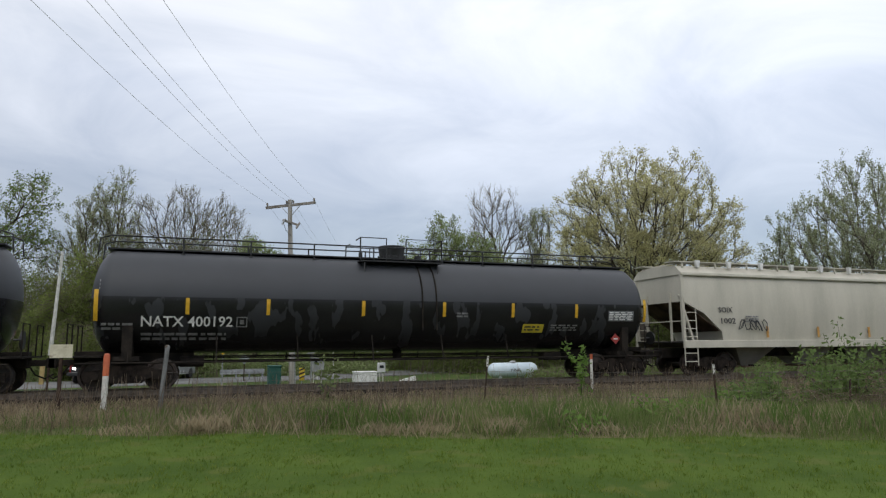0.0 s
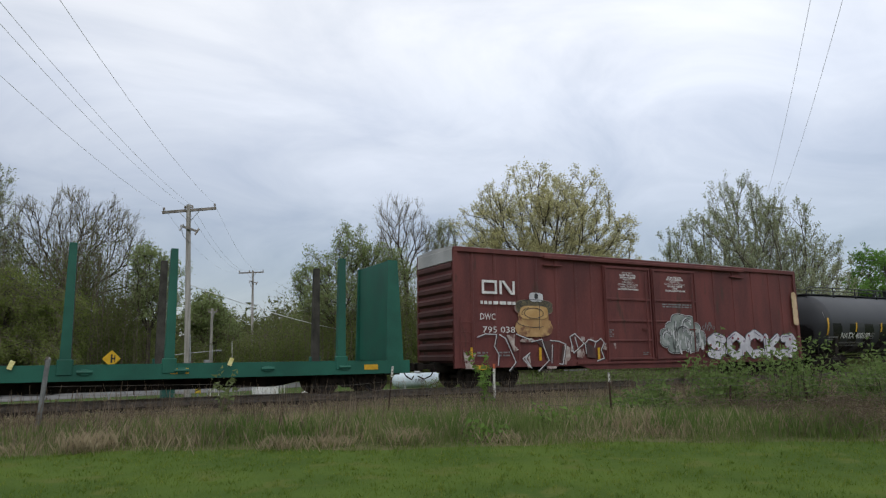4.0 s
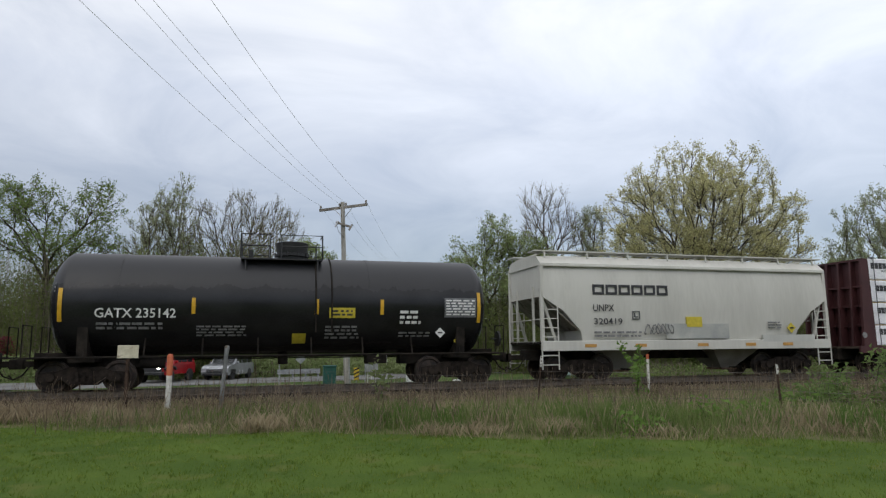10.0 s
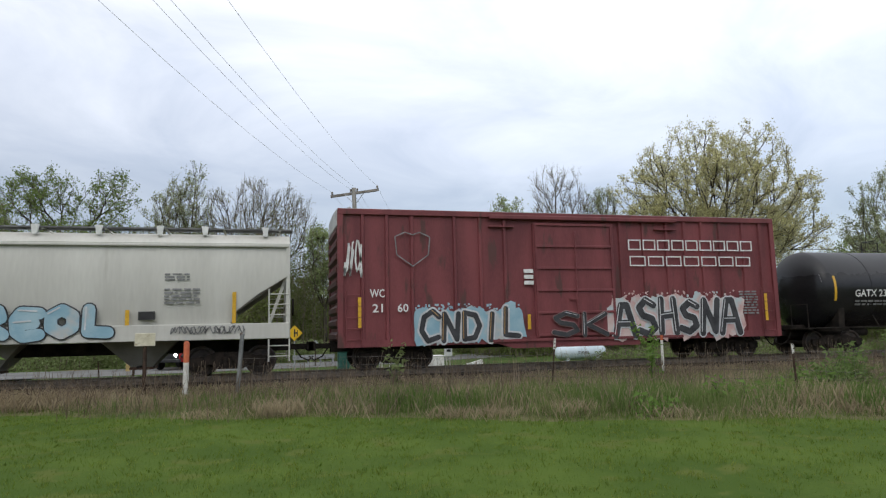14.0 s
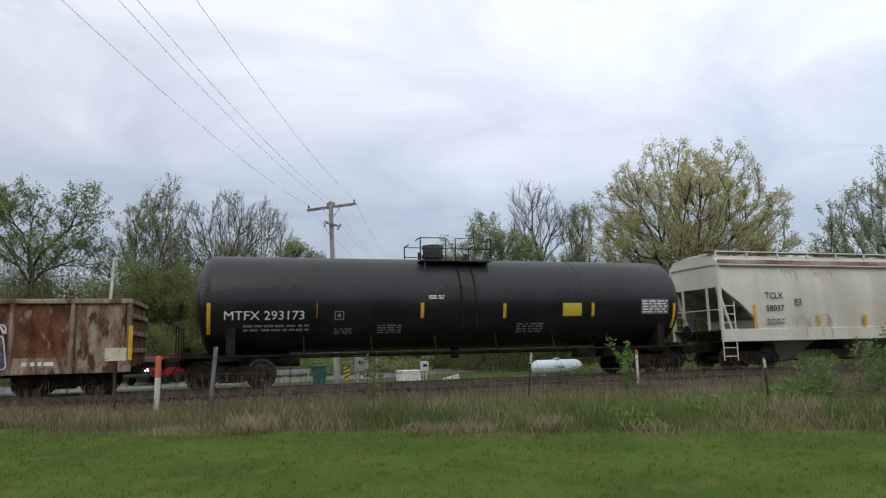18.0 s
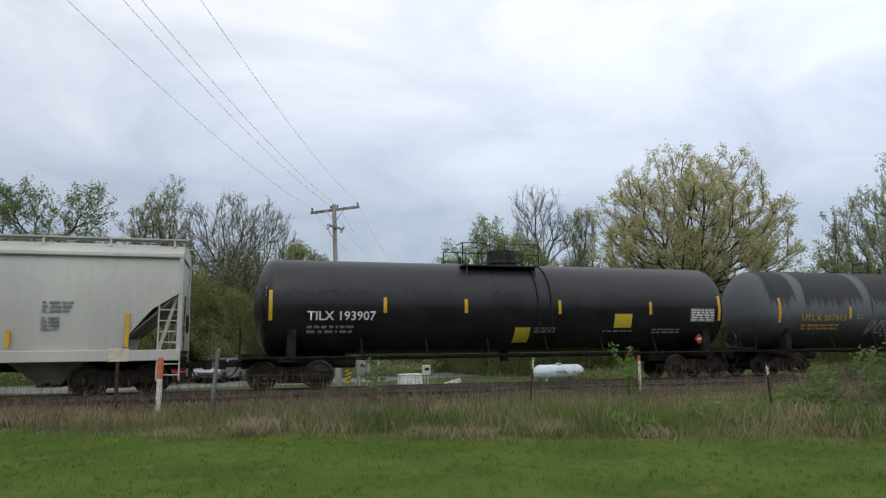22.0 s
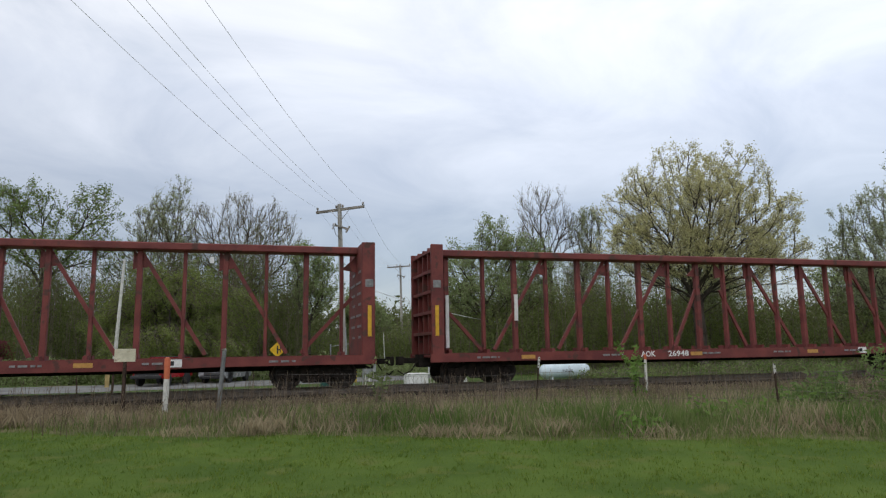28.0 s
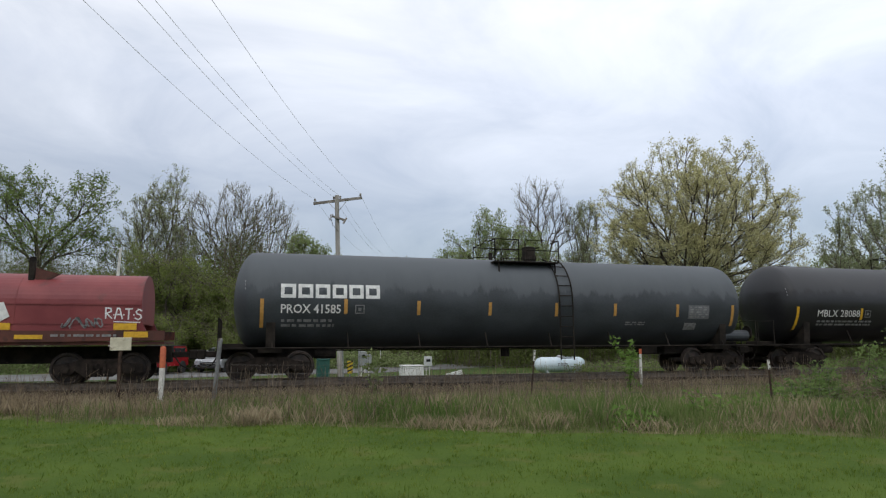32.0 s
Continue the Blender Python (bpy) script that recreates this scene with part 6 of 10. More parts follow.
graffiti(wc, 9.6, 14.8, 0.85, 2.2, "ASHSNA", GRAF_BLACK, GRAF_SILVER, 62, -1.57, GRAF_ROSE, GRAF_SILVER, 0.05, 0.25)
graffiti(wc, 7.2, 9.3, 0.9, 1.8, "SK", GRAF_BLACK, GRAF_DUST, 63, -1.63, None, GRAF_SILVER, 0.025, 0.17)
tag_scribble(wc, 0.2, 0.75, 3.0, 4.3, LETTER, 64, None, -1.56, r=0.025)
strips(wc, [(0.69, 1.39, 2.36), (16.05, 1.36, 2.37), (6.47, 1.23, 1.73), (3.9, 1.2, 1.7), (12.0, 1.2, 1.7)], -1.56, YELLOW)
part("stencil", text_bars(Mesh(), 14.9, 15.7, 1.6, 2.5, -1.55, 9, None, 65), LETTER_DIM, wc, "small stencilled lines")
for z in (2.75, 2.95, 3.15):
    part("white_mark", Mesh().box(6.35, 6.68, -1.56, -1.5, z, z + 0.13), LETTER, wc)

cn = boxcar(-46.54, 20.0, "long oxide brown box car with graffiti letters", BOX_BROWN, 5.22, 0.72, [(7.2, 9.85), (9.95, 12.7)], [0.81, 1.82, 2.87, 3.77, 4.75, 5.75, 6.6, 13.98, 15.33, 16.68, 17.96, 18.86], rib_y=-1.492, rod=0.86, track=(4.1, 16.0), rails=(0.97, 1.72, 2.55, 3.46, 4.8))
part("company_sign", (lambda q: (block_word(cn, 1.2, 1.98, 3.53, 4.05, 1, LETTER, -1.55, None, "company_sign", 0.18), q)[1])(panel(Mesh(), 1.99, 2.09, 3.53, 4.05, -1.55)), LETTER, cn)
part("company_sign", Mesh().prism([(2.09, 4.05), (2.21, 4.05), (2.63, 3.53), (2.51, 3.53)], "y", -1.56, -1.5), LETTER, cn)
part("company_sign", panel(Mesh(), 2.59, 2.69, 3.53, 4.05, -1.55), LETTER, cn)
part("stencil", text_bars(Mesh(), 1.13, 2.7, 3.12, 3.27, -1.55, 1, None, 66, 0.8), LETTER, cn, "white stencilled line")
letters("DWC", 0.24, 1.1, 2.55, -1.55, LETTER, cn, "reporting_mark", 0.67)
letters("795 038", 0.23, 1.2, 2.07, -1.55, LETTER, cn, "reporting_mark", 1.45)
SPRAY_LILAC = surf("spray_lilac_white", (0.46, 0.455, 0.5), (0.66, 0.65, 0.69), 2.2, 0.55, spots=((0.3, 0.26, 0.32), 3.2, 0.6))
SPRAY_VIOLET = surf("spray_violet_line", (0.12, 0.10, 0.17), (0.22, 0.18, 0.27), 3, 0.6)
graffiti(cn, 13.05, 19.5, 0.88, 2.14, "SOCK3", SPRAY_LILAC, GRAF_INK, 90, -1.575, None, SPRAY_VIOLET, 0.04, 0.28)
rc = random.Random(17)
m = Mesh()
for k in range(16):
    blob(m, 13.3 + k * 0.38, rc.uniform(0.95, 2.1), 0.07, 0.06, -1.635, rc, 8, 0.2)
part("graffiti_dots", m, surf("spray_wine", (0.16, 0.02, 0.04), (0.22, 0.03, 0.06), 4, 0.6), cn, "wine-red sprayed dots")["kind"] = "stuff"
# a sprayed thundercloud: pale rim, dark line, grey puffs, hatching below
SPRAY_SAGE = surf("spray_sage", (0.16, 0.19, 0.175), (0.30, 0.33, 0.31), 2.4, 0.6, spots=((0.42, 0.43, 0.42), 2.0, 0.54))
puffs = [(11.65 + (cx - 11.65) * 0.86, cz + 0.04, r * 0.9) for cx, cz, r in ((10.45, 1.85, 0.42), (10.85, 2.15, 0.42), (11.35, 2.42, 0.5), (11.95, 2.38, 0.46), (12.45, 2.1, 0.42), (12.8, 1.8, 0.38), (11.6, 1.9, 0.62), (12.2, 1.7, 0.5), (11.0, 1.65, 0.5))]
for grow, dy, mat, nm in ((0.05, -1.616, GRAF_SILVER, "cloud_rim"), (0.028, -1.619, GRAF_BLACK, "cloud_line"), (0.0, -1.622, SPRAY_SAGE, "cloud_fill")):
    m = Mesh()
    for cx, cz, r in puffs:
        blob(m, cx, cz, r + grow, r + grow, dy, random.Random(int(cx * 100)), 20, 0.03)
    part(nm, m, mat, cn, "sprayed grey cloud")
for mat, count, wide in ((GRAF_SILVER, 30, (0.05, 0.09)), (GRAF_BLACK, 46, (0.016, 0.034)), (LETTER_DIM, 22, (0.014, 0.024))):
    m = Mesh()
    for k in range(count):
        cx, cz, r = puffs[k % len(puffs)]
        if k % 3 == 0:
            # a curl that follows a puff's rim
            a0, q = rc.uniform(0.2, 1.8), r * rc.uniform(0.45, 0.9)
            pts = [(cx + q * math.cos(a0 + i * 0.35), cz + q * math.sin(a0 + i * 0.35)) for i in range(rc.randint(3, 6))]
        else:
            # a hanging drip
            x0, z0 = cx + rc.uniform(-0.85, 0.85) * r, cz + rc.uniform(-0.3, 0.5) * r
            fall = rc.uniform(0.15, 0.55)
            pts = [(x0, z0), (x0 + rc.uniform(-0.08, 0.08), z0 - fall * 0.5), (x0 + rc.uniform(-0.06, 0.06), max(1.08, z0 - fall))]
        ribbon(m, pts, rc.uniform(*wide), -1.628 if mat is GRAF_SILVER else -1.634)
    part("cloud_hatching", m, mat, cn, "sprayed curls and drips")["kind"] = "stuff"
tag_scribble(cn, 12.95, 13.7, 2.2, 2.6, LETTER_DIM, 77, None, -1.56, r=0.014)
# a worn row of broken letter outlines low on the side, with pale and dark patches in them
rn = random.Random(7)
m = Mesh()
for shape in ([(2.12, 1.98), (2.5, 2.0), (2.46, 1.6), (2.66, 1.42), (2.45, 1.36)], [(2.85, 1.05), (3.15, 1.28), (3.22, 0.72), (3.1, 0.72)], [(4.88, 1.6), (5.12, 1.5), (5.15, 1.1), (4.92, 0.82), (4.8, 0.84)], [(0.2, 1.45), (0.36, 1.2), (0.75, 1.3), (0.62, 0.9), (0.72, 0.72), (0.3, 0.75)]):
    m.prism([(x + 0.15, z) for x, z in shape], "y", -1.535, -1.5)
for cx, cz, rx, rz in ((5.7, 1.25, 0.22, 0.2), (5.85, 1.84, 0.1, 0.1), (6.33, 1.84, 0.1, 0.08), (7.0, 1.52, 0.12, 0.16), (7.5, 1.55, 0.07, 0.12), (3.1, 1.78, 0.3, 0.08), (4.2, 0.72, 0.25, 0.05), (5.3, 1.45, 0.1, 0.12)):
    blob(m, cx + 0.12, cz, rx, rz, -1.537 if cx < 7.15 else -1.57, rn, 12, 0.2)
part("graffiti_fill", m, surf("spray_worn_white", (0.30, 0.22, 0.20), (0.5, 0.45, 0.41), 4, 0.7, spots=((0.16, 0.07, 0.06), 5.0, 0.54)), cn, "worn pale patches of spray paint")
m = Mesh()
for shape in ([(3.5, 1.72), (4.22, 1.76), (4.18, 0.95), (4.0, 0.98), (3.85, 1.45)], [(6.0, 1.7), (6.4, 1.5), (6.5, 1.05), (6.0, 1.1)], [(4.66, 0.85), (4.76, 0.83), (4.88, 1.55), (4.78, 1.58)]):
    m.prism([(x + 0.15, z) for x, z in shape], "y", -1.533, -1.5)
part("graffiti_fill", m, surf("spray_worn_dark", (0.05, 0.028, 0.028), (0.09, 0.045, 0.04), 3, 0.75), cn, "dark sprayed letter fields")
m, md = Mesh(), Mesh()
for k, line in enumerate(([(0.82, 1.9), (1.15, 2.02), (1.66, 2.0), (1.55, 1.55), (1.74, 1.25), (1.7, 0.86)], [(1.78, 2.0), (2.05, 1.86), (2.5, 0.95), (2.2, 0.64)], [(2.55, 2.02), (3.2, 1.8)], [(2.82, 1.08), (3.15, 1.3), (2.95, 1.1), (3.22, 0.72), (2.82, 1.08)],
                          [(3.25, 1.72), (3.75, 1.82), (3.85, 1.5), (4.07, 1.0), (3.55, 0.6)], [(4.25, 1.6), (4.2, 0.9)], [(4.15, 1.78), (4.6, 1.74), (4.92, 1.62), (4.74, 0.84), (4.56, 0.86)], [(5.14, 1.92), (5.4, 2.05), (5.86, 1.66), (5.3, 1.28), (5.14, 1.92)], [(5.4, 1.9), (5.52, 1.5)],
                          [(5.95, 1.25), (5.92, 1.66), (6.1, 1.82), (6.5, 1.72), (6.75, 1.86), (6.92, 1.68), (6.74, 1.4), (6.88, 1.05), (6.5, 0.94)], [(6.45, 1.68), (6.4, 1.5)])):
    ribbon(m, [(x + 0.15, z) for x, z in line], 0.036, -1.548)
    ribbon(md, [(x + 0.2, z - 0.03) for x, z in line], 0.03, -1.541)
part("graffiti_outline", m, GRAF_SILVER, cn, "thin pale broken letter outlines")
part("graffiti_outline", md, GRAF_BLACK, cn, "thin dark shadow lines of the letters")
for x0, x1, z0, z1, lines in ((0.95, 1.4, 1.16, 1.38, 2), (1.88, 2.38, 1.16, 1.38, 2), (4.95, 6.1, 0.56, 0.64, 1), (7.3, 7.6, 1.9, 2.25, 4), (9.2, 9.6, 1.15, 1.3, 2)):
    part("stencil", text_bars(Mesh(), x0, x1, z0, z1, -1.538 if x0 < 7 else -1.57, lines, None, int(x0 * 9)), LETTER_DIM, cn)
# a tan bust under a broad flat hat
m = Mesh()
blob(m, 3.55, 2.72, 0.74, 0.46, -1.53, rn, 18, 0.04)
blob(m, 3.57, 2.26, 0.9, 0.36, -1.53, rn, 18, 0.05)
part("painted_figure", m, surf("spray_tan_worn", (0.36, 0.2, 0.08), (0.5, 0.32, 0.14), 2.4, 0.7, spots=((0.2, 0.09, 0.05), 2.2, 0.57)), cn, "tan sprayed bust")
m = Mesh()
blob(m, 3.59, 3.06, 0.92, 0.305, -1.545, rn, 20, 0.03)
part("painted_hat", m, GRAF_DUST, cn, "pale edge of a broad hat")
m = Mesh()
blob(m, 3.59, 3.07, 0.9, 0.29, -1.55, rn, 20, 0.03)
part("painted_hat", m, surf("spray_olive", (0.10, 0.085, 0.05), (0.2, 0.17, 0.10), 4, 0.7), cn, "olive sprayed hat brim")
m = Mesh()
blob(m, 3.55, 2.86, 0.68, 0.26, -1.555, rn, 18, 0.04)
part("painted_face", m, GRAF_TAN, cn, "tan sprayed face")
m = Mesh()
blob(m, 3.69, 3.46, 0.34, 0.18, -1.56, rn, 16, 0.04)
part("painted_hat", m, GRAF_SILVER, cn, "pale crown of the hat")
m = Mesh()
blob(m, 3.69, 3.5, 0.09, 0.11, -1.565, rn, 12, 0.04)
ring = lambda cx, cz, rx, rz, a0, a1: [(cx + rx * math.cos(a0 + (a1 - a0) * i / 16), cz + rz * math.sin(a0 + (a1 - a0) * i / 16)) for i in range(17)]
for line in (ring(3.55, 2.83, 0.46, 0.2, 0, 6.28), ring(3.53, 2.82, 0.55, 0.24, 2.0, 3.4), ring(3.57, 2.5, 0.82, 0.22, 3.0, 5.2), ring(3.59, 3.08, 0.9, 0.28, 0.3, 2.8), [(3.83, 3.2), (3.79, 2.2)]):
    ribbon(m, line, 0.024, -1.568)
for k in range(8):
    a = 0.25 + k * 0.38
    ribbon(m, ring(3.59 + 0.76 * math.cos(a), 3.06 + 0.17 * math.sin(a), 0.08, 0.07, 0, 6.28), 0.016, -1.568)
part("painted_lines", m, GRAF_BLACK, cn, "black sprayed contour lines")
m = Mesh()
for z in (2.75, 3.15, 3.55, 3.95):
    blob(m, 19.72, z, 0.2, 0.24, -1.57, rn, 12, 0.1)
part("graffiti_fill", m, surf("spray_gold", (0.5, 0.36, 0.2), (0.62, 0.47, 0.3), 3, 0.6), cn, "gold sprayed bubbles one above another")
for xm, top_z, lines in ((8.55, 4.68, ("IMPORTANT:", "CLOSE THIS DOOR", "BEFORE CLOSING", "MAIN DOOR", "IMPORTANT:", "FERMER CETTE PORTE", "AVANT DE FERMER", "LA PORTE PRINCIPALE")),
                         (11.35, 4.6, ("CLOSE AND LOCK", "BOTH DOORS BEFORE", "MOVING CAR", "FERMER ET VERROUILLER", "LES DEUX PORTES", "AVANT", "DE DEPLACER LE WAGON"))):
    for k, line in enumerate(lines):
        w = len(line) * 0.062
        letters(line, 0.07, xm - w / 2, top_z - 0.1 * k - 0.07, -1.57, LETTER, cn, "notice", w, None, 0.004)
part("stencil", text_bars(Mesh(), 10.5, 12.3, 3.2, 3.4, -1.57, 2, None, 70), LETTER_DIM, cn)
strips(cn, [(0.7, 1.14, 1.52), (3.8, 1.0, 1.5), (6.75, 1.0, 1.48), (14.0, 1.2, 1.7)], -1.56, YELLOW)
part("reflective_strip", panel(Mesh(), 0.88, 1.42, 0.69, 0.86, -1.56), YELLOW, cn, "yellow reflective strip")

# ---- bulkhead flat cars ----
F_GREEN = surf("flat_green", (0.007, 0.082, 0.055), (0.012, 0.12, 0.08), 1.0, 0.5, bump=0.05, spots=((0.02, 0.07, 0.05), 1.8, 0.66))
F_RUST = surf("flat_rust_brown", (0.06, 0.02, 0.014), (0.12, 0.036, 0.024), 1.2, 0.75, bump=0.12, spots=((0.035, 0.016, 0.012), 1.6, 0.6))
F_RED = surf("stake_red", (0.10, 0.025, 0.018), (0.16, 0.045, 0.032), 1.2, 0.7, bump=0.08)
F_WORN = surf("bulkhead_worn", (0.05, 0.022, 0.02), (0.105, 0.04, 0.034), 1.4, 0.8, bump=0.2, stretch=(1, 1, 0.5), spots=((0.03, 0.018, 0.017), 1.1, 0.56))
F_MAROON = surf("flat_maroon", (0.042, 0.011, 0.013), (0.07, 0.02, 0.021), 1.0, 0.65, bump=0.06)
DECK = surf("deck_plank", (0.05, 0.04, 0.03), (0.12, 0.095, 0.075), 3, 0.9, bump=0.3)
CHROME_TAPE = surf("strap_yellow", (0.7, 0.62, 0.2), (0.85, 0.8, 0.4), 5, 0.3)


def bulkhead(c, x, way, paint, top, inner=None, open_back=False):
    """An end wall: braced outside, plated towards the load; way is +1 where the load lies at larger x."""
    b = part("bulkhead", Mesh().box(min(x + way * 0.42, x + way * 0.5), max(x + way * 0.42, x + way * 0.5), -1.4, 1.4, 1.1, top, 0.01), inner or paint, c)
    for s in (-1, 1):
        poly = [(x - way * 0.02, 1.1), (x + way * 0.62, 1.1), (x + way * 0.62, 1.6), (x + way * 0.56, top), (x + way * 0.2, top)]
        part("bulkhead_side", Mesh().prism(poly, "y", s * 1.44 - 0.05, s * 1.44 + 0.05), paint, b)
    for y in (-0.9, -0.3, 0.3, 0.9):
        poly = [(x + way * 0.02, 1.1), (x + way * 0.42, 1.1), (x + way * 0.42, top - 0.05), (x + way * 0.24, top - 0.05)]
        part("bulkhead_rib", Mesh().prism(poly, "y", y - 0.05, y + 0.05), paint, b)
    if open_back:
        for y0 in (-1.36, 0.95):
            xr = x + way * 0.13
            for k in range(7):
                part("ladder_rung", Mesh().cyl((xr + way * 0.02 * k, y0, 1.5 + k * 0.42), (xr + way * 0.02 * k, y0 + 0.4, 1.5 + k * 0.42), 0.022, n=6), paint, b)
        part("grab_iron", Mesh().tube([(x + way * 0.1, -0.6, 2.3), (x + way * 0.02, -0.6, 2.3), (x + way * 0.02, -0.2, 2.3), (x + way * 0.1, -0.2, 2.3)], 0.02, 5), paint, b)
    elif inner:
        for z in (1.75, 2.4, 3.05, 3.7):
            for y0, y1 in ((-1.3, -0.08), (0.08, 1.3)):
                part("wear_plate", Mesh().obox((x + way * 0.515, (y0 + y1) / 2, z + 0.22), (0.035, y1 - y0, 0.46), (0, way * 4, 0)), inner, b)
    for z in ((2.9, top - 0.08) if open_back else (1.9, 2.7, 3.5, top - 0.08)):
        part("bulkhead_girt", Mesh().box(min(x + way * 0.25, x + way * 0.43), max(x + way * 0.25, x + way * 0.43), -1.4, 1.4, z, z + 0.08), paint, b)
    return b


# dark tone for the far row of stakes, standing in for shade on them
STAKE_SHADE = surf("stake_shade", (0.035, 0.035, 0.03), (0.085, 0.08, 0.07), 2.0, 0.85)


def flat_car(left, L, label, paint, stake_paint, stakes, top=4.55, deck=1.1, low=0.66, inner=None, deep=0.0, open_back=False, clear=(0, 0)):
    c = car("bulkhead_flat_car", left, label, "flat car")
    for s in (-1, 1):
        poly = [(0, deck), (0, low), (L * 0.22, low), (L * 0.3, low - deep), (L * 0.7, low - deep), (L * 0.78, low), (L, low), (L, deck)]
        part("side_sill", Mesh().prism(poly, "y", s * 1.47 - 0.04, s * 1.47 + 0.04), paint, c)
    part("deck", Mesh().box(0.05, L - 0.05, -1.43, 1.43, deck - 0.1, deck - 0.02), DECK, c)
    part("centre_sill", Mesh().prism([(-0.1, 1.0), (-0.1, 0.58), (2.9, 0.58), (4.4, 0.30), (L - 4.4, 0.30), (L - 2.9, 0.58), (L + 0.1, 0.58), (L + 0.1, 1.0)], "y", -0.45, 0.45), UNDER, c)
    for x in np.linspace(3.2, L - 3.2, 9):
        part("cross_bearer", Mesh().box(x - 0.06, x + 0.06, -1.4, 1.4, low + 0.1, deck - 0.1), UNDER, c)
    bulkhead(c, 0.25, 1, paint, top + 0.05, inner, open_back)
    bulkhead(c, L - 0.25, -1, paint, top + 0.05, inner, open_back)
    for x in stakes:
        for s in (-1, 1):
            st = part("stake", Mesh().prism([(x - 0.14, deck), (x + 0.14, deck), (x + 0.10, top), (x - 0.10, top)], "y", s * 1.40 - 0.12, s * 1.40 + 0.12), stake_paint if s < 0 else STAKE_SHADE, c)
            part("stake_pocket", Mesh().box(x - 0.2, x + 0.2, s * 1.45 - 0.1, s * 1.45 + 0.1, deck - 0.28, deck + 0.16, 0.02), paint, c)
    for x in np.arange(1.9, L - 1.5, 2.55):
        if clear[0] < x < clear[1]:
            continue
        part("winch", Mesh().box(x - 0.11, x + 0.11, -1.56, -1.46, deck - 0.3, deck - 0.12, 0.02).cyl((x - 0.2, -1.55, deck - 0.2), (x + 0.2, -1.55, deck - 0.2), 0.05, n=8), paint, c)
    truck(c, 1.9)
    truck(c, L - 1.9)
    coupler(c, -0.1, -1)
    coupler(c, L + 0.1, 1)
    return c


def side_marks(c, rows, y=-1.525):
    for x0, x1, z0, z1, mat in rows:
        part("reflective_strip", Mesh().box(x0, x1, y, -1.5, z0, z1), mat, c)


arx = flat_car(-73.05, 24.7, "bright green bulkhead flat car with empty stakes", F_GREEN, F_GREEN, [2.54, 7.72, 10.3, 14.15, 16.85, 22.2], open_back=True, clear=(3.9, 6.4))
letters("ARX 233", 0.3, 4.17, 0.72, -1.52, LETTER, arx, "reporting_mark", 1.93, None, 0.008)
side_marks(arx, [(1.14, 1.65, 0.8, 0.95, YELLOW), (6.65, 7.2, 0.8, 0.97, YELLOW), (11.7, 12.2, 0.8, 0.97, YELLOW), (16.9, 17.4, 0.8, 0.97, YELLOW), (23.0, 23.5, 0.8, 0.97, YELLOW), (0.4, 0.9, 1.05, 1.2, LETTER)])
part("stencil", text_bars(Mesh(), 8.0, 9.0, 0.78, 0.98, -1.52, 2, None, 71), LETTER_DIM, arx, "small stencilled lines")
part("stencil", text_bars(Mesh(), 0.35, 0.95, 1.5, 1.75, -1.745 + 0.24, 4, None, 72), LETTER, arx, "small stencilled lines")
for x in (5.3, 11.2, 18.6, 12.9):
    part("strap_end", Mesh().obox((x, -1.56, 1.13), (0.12, 0.06, 0.24), (0, 20, 0)), CHROME_TAPE, arx, "shiny loose strap end")
topx = flat_car(-96.47, 21.5, "rusty brown bulkhead flat car with empty red stakes", F_RUST, F_RED, [2.63, 6.04, 9.15, 12.13, 15.26, 18.65], inner=F_WORN, clear=(9.2, 11.6))
letters("TOPX 114157", 0.2, 9.57, 0.7, -1.52, LETTER_DIM, topx, "reporting_mark", 1.6)
side_marks(topx, [(3.67, 4.16, 0.73, 0.85, YELLOW), (6.95, 7.46, 0.72, 0.85, YELLOW), (0.25, 0.7, 1.2, 1.35, YELLOW), (13.3, 13.8, 0.72, 0.85, YELLOW), (17.4, 17.9, 0.72, 0.85, YELLOW), (20.8, 21.2, 1.2, 1.4, YELLOW)])
for x in (3.9, 10.8, 17.3):
    part("strap_end", Mesh().obox((x, -1.56, 1.13), (0.14, 0.06, 0.24), (0, 25, 0)), CHROME_TAPE, topx, "shiny loose strap end")

# ---- the lumber car and its load ----
lum = flat_car(-123.0, 24.35, "maroon bulkhead flat car loaded with wrapped lumber", F_MAROON, F_MAROON, [], top=4.62, deck=1.12, low=0.84, deep=0.06, clear=(8.2, 10.4))
letters("CN", 0.2, 8.48, 0.84, -1.52, LETTER, lum, "reporting_mark", 0.34)
letters("626826", 0.2, 9.0, 0.84, -1.52, LETTER, lum, "reporting_mark", 1.05)
side_marks(lum, [(x, x + 0.4, 0.88, 1.0, YELLOW) for x in (1.6, 3.1, 8.0, 10.9, 16.0, 20.5)])
for x in (0.28, 24.07):
    part("round_mark", Mesh().cyl((x, -1.51, 1.55), (x, -1.495, 1.55), 0.12, n=14), LETTER_DIM, lum)
WRAP = surf("lumber_wrap", (0.76, 0.76, 0.795), (0.88, 0.88, 0.905), 2.2, 0.42, bump=1.0, fine=7, stretch=(0.8, 1, 1.6), relief=0.055)
SAWN = surf("sawn_lumber", (0.42, 0.30, 0.15), (0.58, 0.44, 0.25), 3, 0.8, bump=0.3, stretch=(0.3, 1, 6))
STRAP = surf("load_strap", (0.08, 0.08, 0.085), (0.15, 0.15, 0.155), 4, 0.5)
load = thing("lumber_load", "four tiers of lumber packs in white printed wrap", "lumber")
CARS.append((load, -123.0))
rl = random.Random(11)
tiers = [(1.12, 1.93), (1.98, 2.84), (2.89, 3.77), (3.82, 4.68)]
